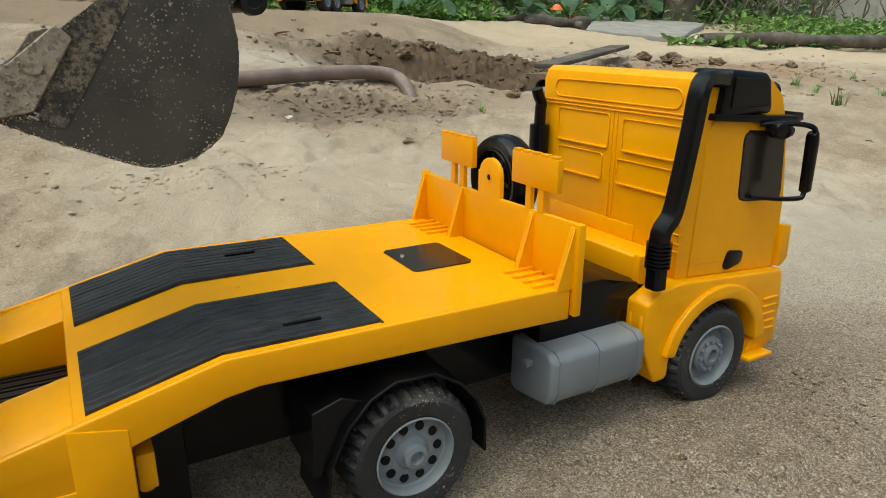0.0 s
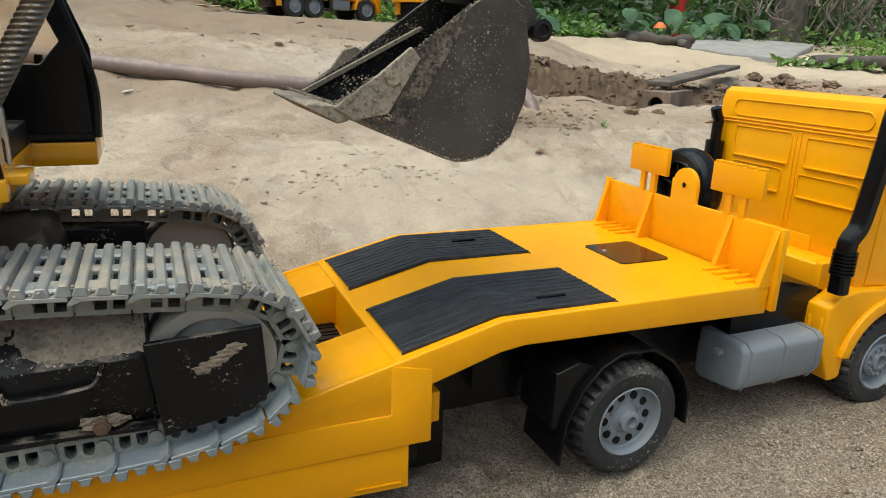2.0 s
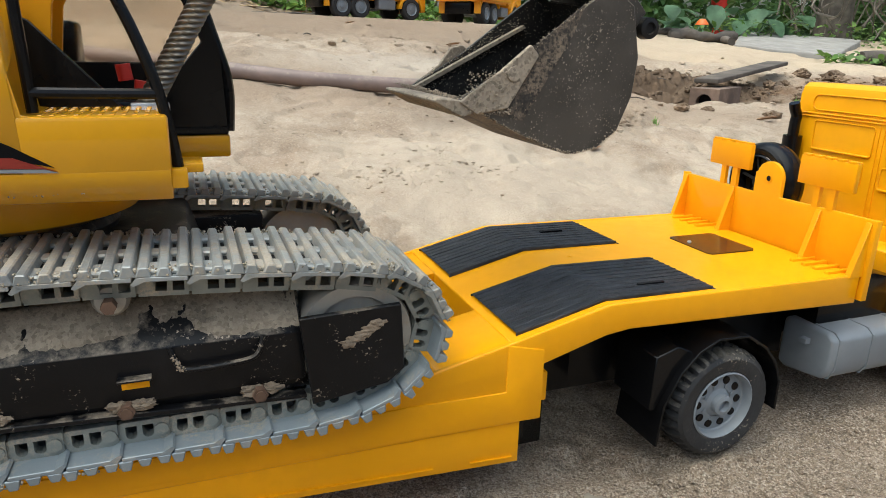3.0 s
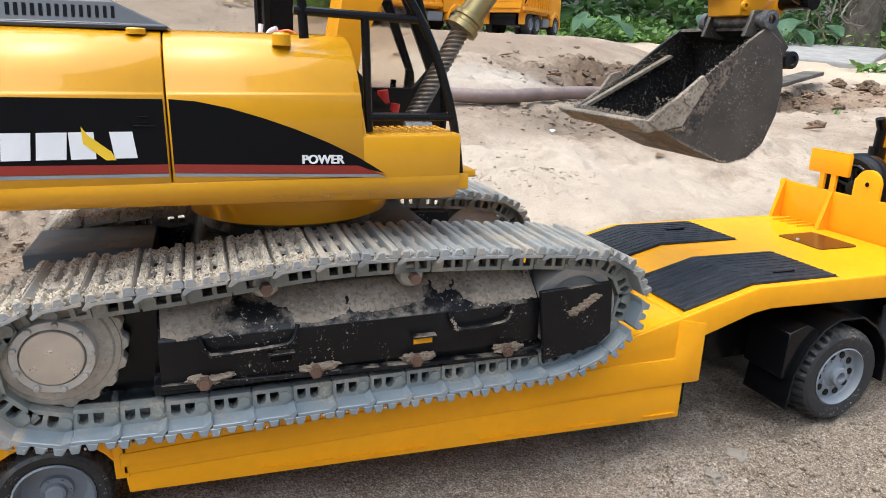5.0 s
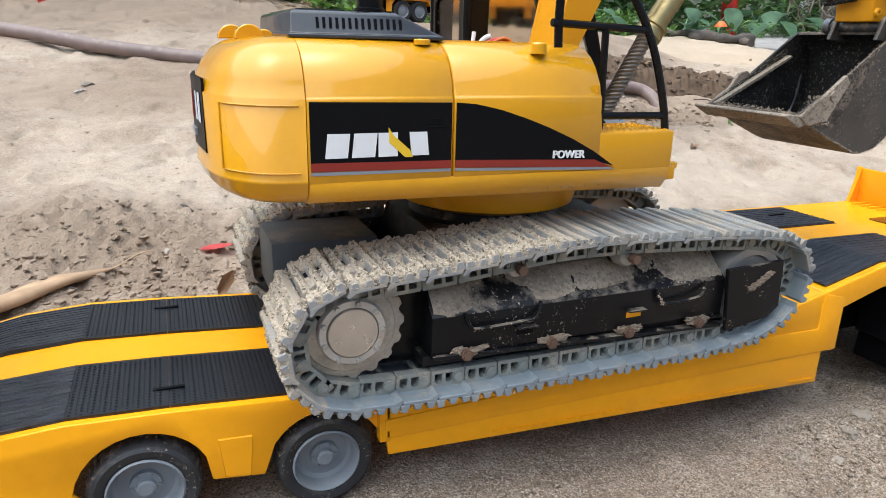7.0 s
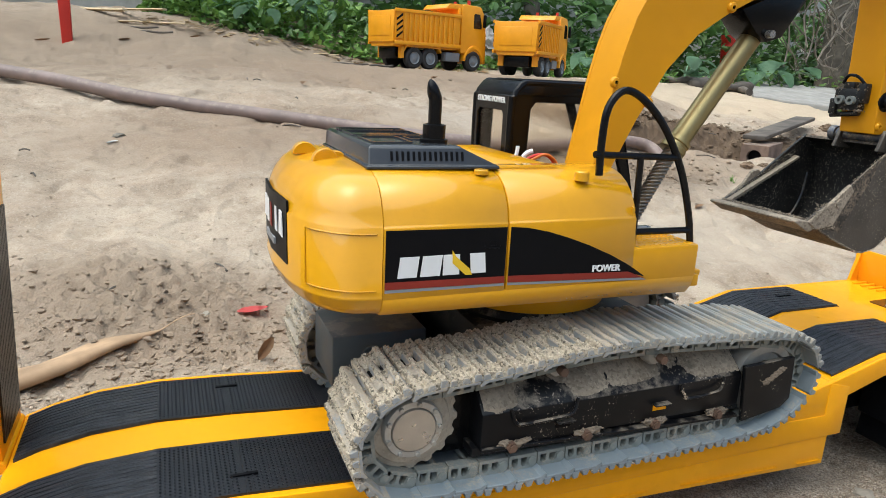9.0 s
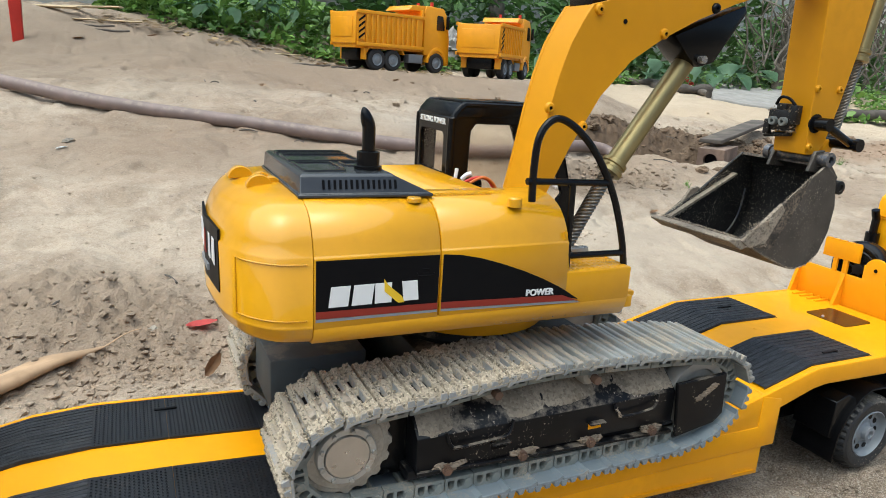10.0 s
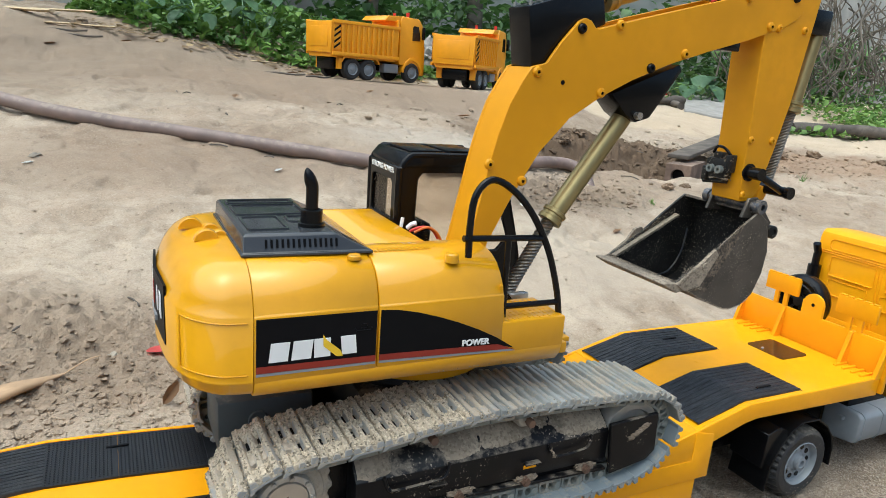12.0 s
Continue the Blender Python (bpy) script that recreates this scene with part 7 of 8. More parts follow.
part("mud_smear", prism(B(), [(-0.1690, 0.2262), (-0.1480, 0.2490), (-0.1060, 0.2815), (-0.1120, 0.2660), (-0.1290, 0.2380), (-0.1400, 0.2200)], "y", KY0 - 0.0004, KY0 + 0.0004), BUCKETMUD, bucket, "brown mud smeared behind the cutter")
rim_mud = [Vector((x, z)) for x, z in prof]
part("edge_mud", crumbs(17, 900, lambda r: (lambda k, t: (lambda q: (q.x, KY0 + r.uniform(-0.0012, 0.0030), q.y + r.uniform(-0.0004, 0.0012)))(rim_mud[k].lerp(rim_mud[(k + 1) % len(rim_mud)], t)))(r.choice((7, 8, 9, 10, 10, 11, 11, 0, 1, 1)), r.random()), 0.0002, 0.0006), BUCKETLIP, bucket, "crumbs of mud along the bucket's edge")
bm = prism(B(), [(-0.1750, 0.2330), (-0.1000, 0.2720), (-0.0985, 0.2705), (-0.1735, 0.2310)], "y", KY1 - 0.0080, KY1 - 0.0026)
part("inner_ledge", bm, BUCKETLIP, bucket)
part("weld_bead", tube(B(), smooth_path([(-0.1180, KY1 - 0.0031, 0.2085), (-0.0980, KY1 - 0.0031, 0.2110), (-0.0840, KY1 - 0.0031, 0.2300), (-0.0800, KY1 - 0.0031, 0.2560)], 5), 0.0009, 8), PINSTEEL, bucket)
part("inside_sand", crumbs(23, 420, lambda r: (lambda t: (-0.172 + 0.070 * t, KY1 - 0.0026 - r.uniform(0.0, 0.0016), 0.2290 + 0.040 * t + r.uniform(-0.004, 0.010)))(r.random()), 0.0002, 0.0005), CAKE, bucket, "grains of sand stuck inside the bucket")
bm = rod(B(), (-0.0890, -0.0520, 0.2960), (-0.0890, 0.0060, 0.2960), 0.0046, None, 18)
for y in (-0.0560, 0.0020):
    lathe(bm, [(0.0028, 0.0045), (0.0030, 0.0062), (0.0062, 0.0058), (0.0064, 0)], Matrix.Translation((-0.0890, y + 0.004, 0.2960)) @ pose(0, 0, 0, 90, 0, 0), 18)
part("bucket_pin", bm, PINSTEEL, exc, "steel bucket pin")
bm = rod(B(), (-0.0590, -0.0480, 0.2705), (-0.0590, 0.0020, 0.2705), 0.0042, None, 18)
lathe(bm, [(0, 0.0050), (0.0030, 0.0050), (0.0034, 0.0066), (0.0060, 0.0060), (0.0062, 0)], Matrix.Translation((-0.0590, -0.0450, 0.2705)) @ pose(0, 0, 0, 90, 0, 0), 18)
part("link_pin", bm, BLACK_DUSTY, exc, "dusty black link pin")
for y in (-0.0460, -0.0060):
    part("bucket_ear", prism(B(), [(-0.1010, 0.2850), (-0.0950, 0.3020), (-0.0840, 0.3030), (-0.0600, 0.2790), (-0.0700, 0.2650), (-0.0750, 0.2830)], "y", y - 0.0016, y + 0.0016, 0.0005, 1), BUCKET, bucket)
bm = B()
mud = random.Random(5)
for k in range(700):
    t = mud.random()
    x = -0.1880 + 0.06 * t * mud.random()
    y = mud.uniform(KY0, KY1)
    z = 0.2310 + (x + 0.178) * -0.62 * 0.62 + mud.uniform(0.0005, 0.0015)
    if mud.random() < 0.4:
        y = KY0 - 0.0022 + mud.uniform(-0.0006, 0.001)
        z = mud.uniform(0.224, 0.246)
        x = -0.178 + mud.uniform(0.004, 0.03)
    c = B()
    bmesh.ops.create_icosphere(c, subdivisions=1, radius=mud.uniform(0.0002, 0.0006))
    for v in c.verts:
        v.co *= mud.uniform(0.7, 1.3)
    merge(bm, c, Matrix.Translation((x, y, z)))
tagged(part("mud_crumb", bm, BUCKETLIP, bucket, "", 30), kind="stuff")


# ---- the yard round the toys ----
HOSE = surface("mauve_brown_hose", (0.20, 0.145, 0.125), 0.5, vary=0.2, scale=40, bump=0.2, grain=300, dust=0.35, dust_low=0.5)
CLOD = surface("dry_clod", (0.175, 0.120, 0.075), 0.95, vary=0.35, scale=60, bump=1.0, grain=160)
STONE = surface("pale_stone", (0.27, 0.235, 0.185), 0.9, vary=0.3, scale=60, bump=0.8, grain=200)
BRICKMAT = surface("weathered_clay_brick", (0.17, 0.115, 0.085), 0.9, vary=0.35, scale=40, bump=0.8, grain=200, dust=0.4)
CONCRETE = surface("worn_concrete", (0.30, 0.285, 0.26), 0.9, vary=0.18, scale=25, bump=0.6, grain=150, dust=0.25)
DRIFT = surface("weathered_wood", (0.105, 0.088, 0.072), 0.85, vary=0.4, scale=30, bump=0.8, grain=120)
STALK = surface("dry_palm_stalk", (0.37, 0.245, 0.14), 0.75, vary=0.3, scale=70, bump=0.5, grain=150)
LEAFRED = surface("red_leaf", (0.60, 0.10, 0.09), 0.55, vary=0.15, bump=0.1)
LEAFDRY = surface("dry_brown_leaf", (0.27, 0.165, 0.09), 0.8, vary=0.3, scale=80, bump=0.4)
DUMPY = surface("dump_truck_yellow", (0.80, 0.335, 0.005), 0.38, vary=0.06, bump=0.02, dust=0.2, dust_low=0.5)
TYREFAR = surface("small_tyre_rubber", (0.025, 0.024, 0.024), 0.75, vary=0.2, bump=0.0)
ORANGEP = surface("orange_plastic", (0.75, 0.15, 0.02), 0.4, vary=0.1, bump=0.0)

def leaf_material(name, a, b, gloss=0.45):
    m, n, l, p = nodes_of(name)
    geo = n.new("ShaderNodeNewGeometry")
    col = mix_node(n, l, geo.outputs["Random Per Island"], a, b)
    big = noise_node(n, l, geo.outputs["Position"], 5.0, 3)
    col = mix_node(n, l, ramp_node(n, l, big, 0.4, 0.65), col, tuple(c * 0.55 for c in a))
    l.new(col, p.inputs["Base Color"])
    p.inputs["Roughness"].default_value = gloss
    p.inputs["Subsurface Weight"].default_value = 0.0
    tr = n.new("ShaderNodeBsdfTranslucent")
    l.new(col, tr.inputs["Color"])
    mx = n.new("ShaderNodeMixShader")
    mx.inputs[0].default_value = 0.25
    l.new(p.outputs[0], mx.inputs[1])
    l.new(tr.outputs[0], mx.inputs[2])
    l.new(mx.outputs[0], n["Material Output"].inputs["Surface"])
    return m


GREEN = leaf_material("ground_cover_leaf", (0.12, 0.24, 0.045), (0.26, 0.41, 0.09))
DARKGREEN = leaf_material("hedge_leaf", (0.09, 0.19, 0.05), (0.22, 0.37, 0.11))
BIGLEAF = leaf_material("broad_leaf", (0.14, 0.27, 0.13), (0.27, 0.42, 0.26), 0.35)
LIME = leaf_material("lime_leaf", (0.16, 0.42, 0.05), (0.22, 0.50, 0.08), 0.4)
DRYLEAF = leaf_material("leaf_litter", (0.24, 0.16, 0.08), (0.50, 0.38, 0.20), 0.8)


# hose
pts = [(-3.2, 2.25), (-2.2, 1.95), (-1.45, 1.66), (-1.12, 1.49), (-0.91, 1.352), (-0.82, 1.287), (-0.72, 1.208), (-0.592, 1.139), (-0.485, 1.095), (-0.345, 1.038), (-0.13, 0.948), (-0.05, 0.923), (0.06, 0.908), (0.16, 0.915), (0.30, 0.962), (0.42, 1.005), (0.49, 1.018), (0.528, 1.004), (0.537, 0.965), (0.535, 0.925)]
path = [Vector((x, y, ground_z(x, y, False) + 0.013)) for x, y in pts]
path[-3].z -= 0.004
path[-2].z -= 0.020
path[-1].z -= 0.065
hose = thing("hose", (0.0, 0.95, ground_z(0, 0.95, False)), "long mauve-brown plastic hose lying across the sand", "hose")
part("hose_pipe", tube(B(), smooth_path(path, 8), 0.0152, 14), HOSE, hose, "", 60)


def lump(seed, r, flat=0.7, rough=0.35, sub=2):
    """A rough clod or stone."""
    rng = random.Random(seed)
    c = B()
    bmesh.ops.create_icosphere(c, subdivisions=sub, radius=r)
    off = Vector((rng.uniform(-50, 50), rng.uniform(-50, 50), rng.uniform(-50, 50)))
    sx, sy = rng.uniform(0.8, 1.3), rng.uniform(0.75, 1.2)
    for v in c.verts:
        d = v.co.normalized()
        k = 1 + rough * noise.noise(d * 1.6 + off) + rough * 0.6 * noise.noise(d * 4.2 + off) + rough * 0.3 * noise.noise(d * 11 + off)
        v.co = Vector((v.co.x * k * sx, v.co.y * k * sy, v.co.z * k * flat))
    return c


def lay(name, bm, mat, x, y, label, category, group="", lift=0.0, turn=0.0, angle=50):
    ob = new(name, mesh_of(name, bm, mat, angle))
    ob.matrix_basis = pose(x, y, ground_z(x, y) + lift, 0, 0, turn)
    return tagged(ob, label, category, group)


for k, (x, y, r) in enumerate(((1.75, 1.46, 0.024), (1.84, 1.41, 0.031), (2.06, 1.39, 0.026), (1.66, 1.45, 0.016), (0.53, 0.78, 0.008), (0.78, 0.91, 0.016), (1.42, 1.16, 0.018), (0.92, 0.98, 0.014), (2.3, 1.25, 0.022), (1.05, 0.90, 0.018), (1.48, 1.34, 0.018), (1.75, 1.30, 0.016), (0.70, 1.30, 0.018), (0.80, 1.36, 0.020), (1.16, 1.46, 0.02), (0.62, 1.18, 0.018))):
    lay("clod", lump(40 + k, r, 0.75, 0.55, 4), CLOD, x, y, "rough brown clod of dry earth on the sand", "clod", "clods along the trench", r * 0.3)
for k, (x, y, r) in enumerate(((0.315, -0.205, 0.0048), (0.330, -0.180, 0.0042), (0.355, -0.165, 0.0045), (0.265, -0.215, 0.0050), (-0.615, 0.331, 0.0105), (-0.495, 0.42, 0.007), (0.09, -0.17, 0.0050), (0.12, -0.22, 0.0045), (0.42, -0.13, 0.0055), (-0.02, -0.17, 0.004), (-0.11, -0.155, 0.0055), (-0.135, -0.115, 0.006), (-0.10, -0.10, 0.007), (-0.17, -0.135, 0.0045), (1.25, 1.13, 0.020), (1.20, 1.11, 0.014), (-0.725, 0.98, 0.010))):
    lay("pebble", lump(80 + k, r, 0.5, 0.62, 3), STONE, x, y, "small rough pale crust half sunk in sand", "pebble", "pebbles on the sand", r * 0.05)

# loose crumbs of sand all about
rng = random.Random(12)
verts, faces = [], []
ico = B()
bmesh.ops.create_icosphere(ico, subdivisions=1, radius=1.0)
ico_v = [v.co.copy() for v in ico.verts]
ico_f = [[v.index for v in f.verts] for f in ico.faces]
ico.free()


def scatter(count, pick, rmin, rmax):
    made = 0
    while made < count:
        x, y = pick()
        if -0.09 < y < 0.09 and x > -0.75:
            continue
        r = rmin * (rmax / rmin) ** (rng.random() ** 2.2)
        z = ground_z(x, y)
        base = len(verts)
        for v in ico_v:
            q = rng.uniform(0.65, 1.3)
            verts.append((x + v.x * r * q, y + v.y * r * q, z + r * 0.05 + v.z * r * q * 0.62))
        faces.extend([[base + i for i in f] for f in ico_f])
        made += 1


scatter(2600, lambda: (rng.gauss(-0.65, 0.13), abs(rng.gauss(0.0, 0.13)) + 0.19), 0.0010, 0.0058)
scatter(4000, lambda: (rng.uniform(-0.9, 0.6), rng.uniform(-0.33, -0.09)), 0.0008, 0.0038)
scatter(700, lambda: (rng.gauss(-0.08, 0.07), rng.uniform(-0.20, -0.09)), 0.0010, 0.0045)
scatter(9000, lambda: (rng.uniform(-0.7, 0.62), rng.uniform(-0.30, -0.09)), 0.0005, 0.0018)
for _ in range(26):
    cx, cy = rng.uniform(-0.5, 0.6), rng.uniform(-0.28, -0.10)
    scatter(60, lambda: (rng.gauss(cx, 0.012), rng.gauss(cy, 0.010)), 0.0007, 0.0042)
scatter(3000, lambda: (rng.uniform(-1.2, 1.6), rng.uniform(0.1, 1.3)), 0.0008, 0.0036)
scatter(900, lambda: (rng.gauss(0.40, 0.14), rng.gauss(0.86, 0.09)), 0.0015, 0.0090)
scatter(350, lambda: (rng.gauss(-0.02, 0.10), rng.gauss(0.52, 0.03)), 0.0010, 0.0050)
scatter(1300, lambda: (rng.gauss(1.10, 0.45), rng.gauss(1.35, 0.12)), 0.0025, 0.015)
scatter(900, lambda: (rng.gauss(1.9, 0.5), rng.gauss(1.20, 0.20)), 0.0025, 0.012)
me = bpy.data.meshes.new("loose_sand")
me.from_pydata(verts, [], faces)
me.materials.append(SANDMAT)
shade(me, 40)
tagged(new("loose_sand", me), "crumbs and small clods of sand strewn over the ground", "sand", "", "stuff")

# hollow brick and a board beside the trench
bx, by = 1.13, 1.19
brick = thing("hollow_brick", (bx, by, ground_z(bx, by) - 0.005), "weathered hollow clay brick lying by the trench", "brick", turn=32)
hole = [(0.021 * math.cos(2 * math.pi * i / 16), 0.036 + 0.021 * math.sin(2 * math.pi * i / 16)) for i in range(16)]
sq = []
for i in range(16):
    a = 2 * math.pi * i / 16
    k = 0.040 / max(abs(math.cos(a)), abs(math.sin(a)))
    sq.append((k * math.cos(a), 0.036 + 0.9 * k * math.sin(a)))
part("brick_body", frame_wall(sq, hole, "x", -0.11, 0.11), BRICKMAT, brick, "", 30, True)
# black box fills the hollow to stand in for its inner shade
part("brick_core", box(B(), -0.085, 0.09, -0.021, 0.021, 0.015, 0.057), DECALHOLEBLACK, brick, "", 30, True)
bd = box(B(), -0.20, 0.46, -0.035, 0.035, 0.0, 0.013, 0.002)
ob = lay("board", bd, DRIFT, bx + 0.14, by + 0.10, "short weathered board leaning over the brick", "board", "", 0.055, 28)
ob.matrix_basis = ob.matrix_basis @ pose(0, 0, 0, 0, -4, 0)

# concrete slab, drift log, log at the grass
corners = [(2.12, 2.20, 0.290), (2.46, 1.93, 0.252), (3.25, 2.45, 0.335), (2.80, 2.88, 0.375)]
slab = B()
top = [slab.verts.new((x - 2.55, y - 2.3, z - 0.30)) for x, y, z in corners]
low = [slab.verts.new((x - 2.55, y - 2.3, z - 0.42)) for x, y, z in corners]
slab.faces.new(top)
slab.faces.new(low[::-1])
for i in range(4):
    slab.faces.new((low[i], low[(i + 1) % 4], top[(i + 1) % 4], top[i]))
bmesh.ops.recalc_face_normals(slab, faces=slab.faces)
bevel(slab, 0.008, 2)
bmesh.ops.subdivide_edges(slab, edges=slab.edges, cuts=5, use_grid_fill=True)
for v in slab.verts:
    v.co += Vector((1, 1, 0.4)) * 0.018 * noise.noise(v.co * 7)
sl = lay("concrete_slab", slab, CONCRETE, 2.55, 2.3, "grey worn concrete slab sunk in the slope", "slab", "", 0.0, 0)
sl.matrix_basis = pose(2.55, 2.30, 0.30)
for k, (x, y, L, r, tn) in enumerate(((2.21, 2.52, 0.17, 0.026, -28), (2.02, 2.72, 0.20, 0.020, -35), (2.28, 2.44, 0.13, 0.016, 62))):
    pts = smooth_path([(-L, 0, 0), (-L * 0.4, 0.02, 0.012), (L * 0.2, -0.01, 0.0), (L, 0.015, 0.006)], 6)
    bm = tube(B(), pts, r, 12, 0, [r * (0.75 + 0.45 * abs(math.sin(i * 0.7 + k))) for i in range(len(pts))])
    for v in bm.verts:
        v.co += Vector((0, 1, 1)) * r * 0.5 * noise.noise(v.co * 22 + Vector((k, 0, 0)))
    lay("driftwood", bm, DRIFT, x, y, "dark weathered piece of driftwood at the plant edge", "driftwood", "driftwood at the plant edge", r * 0.8, tn)
pts = smooth_path([(-0.55, 0, 0), (-0.2, 0.015, 0.01), (0.2, -0.01, 0.0), (0.8, 0.02, 0.0)], 6)
lay("log", tube(B(), pts, 0.032, 12, 0, [0.030 + 0.004 * math.sin(i) for i in range(len(pts))]), DRIFT, 3.05, 1.72, "dark fallen log lying in low green plants", "log", "", 0.025, -14)
lay("orange_cap", lathe(B(), [(0, 0.03), (0.014, 0.028), (0.028, 0.012), (0.034, 0)], Matrix.Identity(4), 18), ORANGEP, 2.23, 2.56, "small orange plastic cap on the driftwood", "cap", "", 0.066)

# red post
bm = prism(B(), [(-0.015, 0), (0.015, 0), (0.022, 0.55), (-0.022, 0.55)], "y", -0.012, 0.012, 0.003)
lay("red_post", bm, REDP, -0.913, 2.076, "red plastic post standing in the sand", "post", "", -0.01, 0)

# a large curled leaf, smaller leaves and twigs
bm = B()
spine = smooth_path([Vector((x, y, 0)) for x, y in ((-0.815, 0.205), (-0.775, 0.232), (-0.735, 0.258), (-0.700, 0.280), (-0.672, 0.294), (-0.648, 0.304), (-0.625, 0.312))], 6)
rows = []
n = len(spine)
for i, p in enumerate(spine):
    t = i / (n - 1)
    w = 0.0145 * max(0.0, 1 - (t / 0.74) ** 1.7) ** 0.75 + 0.0010
    d = (spine[min(i + 1, n - 1)] - spine[max(i - 1, 0)]).normalized()
    side = Vector((-d.y, d.x, 0))
    z0 = ground_z(p.x, p.y, False) + 0.0035 + 0.010 * ease((t - 0.70) / 0.25)
    wave = 0.10 * math.sin(t * 17.0)
    rows.append([bm.verts.new(p + side * w * a + Vector((0, 0, z0 + w * (b + wave * abs(a))))) for a, b in ((-0.35, -0.05), (-0.70, 0.00), (-0.92, 0.18), (-0.95, 0.45), (-0.80, 0.68), (-0.50, 0.80), (0.05, 0.74), (0.15, 0.70), (0.75, 0.60), (1.35, 0.42), (1.90, 0.30))])
for a, b in zip(rows, rows[1:]):
    for k in range(10):
        bm.faces.new((a[k], a[k + 1], b[k + 1], b[k]))
bmesh.ops.recalc_face_normals(bm, faces=bm.faces)
bmesh.ops.solidify(bm, geom=list(bm.faces), thickness=0.0007)
st = new("curled_leaf", mesh_of("curled_leaf", bm, STALK, 60))
tagged(st, "large curled tan dry leaf with a long stem on loose sand", "leaf")


def leaf_mesh(length, width, fold, curl, seed=0):
    """A leaf with a midrib fold, drawn from the origin along x."""
    rng = random.Random(seed)
    c = B()
    rows = []
    k = 6
    for i in range(k + 1):
        t = i / k
        w = width * math.sin(math.pi * min(0.97, 0.06 + 0.94 * t)) ** 0.8 * rng.uniform(0.9, 1.1)
        z = curl * t * t * length
        rows.append([c.verts.new((t * length, -w, z + fold * w)), c.verts.new((t * length, 0, z)), c.verts.new((t * length, w, z + fold * w))])
    for a, b in zip(rows, rows[1:]):
        for j in range(2):
            c.faces.new((a[j], a[j + 1], b[j + 1], b[j]))
    bmesh.ops.solidify(c, geom=list(c.faces), thickness=0.0004)
    return c


lay("red_leaf", leaf_mesh(0.036, 0.0095, 0.05, 0.02, 1), LEAFRED, -0.578, 0.333, "fallen red leaf lying on the sand", "leaf", "", 0.005, 12)
ob = lay("dry_leaf", leaf_mesh(0.020, 0.0062, 0.9, 0.9, 2), LEAFDRY, -0.5680, 0.2300, "curled brown dry leaf standing on the sand", "leaf", "dry leaves on the sand", 0.003, 60)
ob.matrix_basis = ob.matrix_basis @ pose(0, 0, 0, 40, -30, 0)
for k, (x, y, L, tn) in enumerate(((0.398, 1.468, 0.043, -30), (0.14, 1.60, 0.041, 40), (0.023, 1.888, 0.057, 10), (0.464, 1.287, 0.045, -40), (-0.542, 2.26, 0.040, 15), (-0.429, 2.25, 0.036, -20), (-0.993, 1.997, 0.045, -8), (-0.768, 2.11, 0.040, 30), (0.35, 0.62, 0.03, 20), (0.95, 0.85, 0.05, -20), (-0.29, 1.459, 0.041, 70), (0.010, 2.12, 0.045, -15), (0.40, 0.80, 0.03, 100))):
    lay("dry_leaf", leaf_mesh(L, L * 0.22, 0.5, 0.15, 10 + k), LEAFDRY, x, y, "curled brown dry leaf lying on the sand", "leaf", "dry leaves on the sand", 0.003, tn)
for k in range(16):
    x, y = rng.uniform(-0.9, 1.7), rng.uniform(0.35, 1.5)
    L = rng.uniform(0.008, 0.03)
    bm = tube(B(), smooth_path([(-L, 0, 0.002), (0, rng.uniform(-0.2, 0.2) * L, 0.005), (L, rng.uniform(-0.2, 0.2) * L, 0.002)], 3), 0.0014, 6)
    lay("twig", bm, DRIFT, x, y, "short dark dry twig on the sand", "twig", "twigs on the sand", 0.001, rng.uniform(0, 180))
for k, (x, y) in enumerate(((-0.745, 0.95), (-0.30, 0.92), (0.2, 0.75))):
    lay("paper_scrap", leaf_mesh(0.02, 0.006, 0.4, 0.2, 50 + k), WHITE, x, y, "small white scrap of litter on the sand", "litter", "scraps on the sand", 0.003, 30 * k)


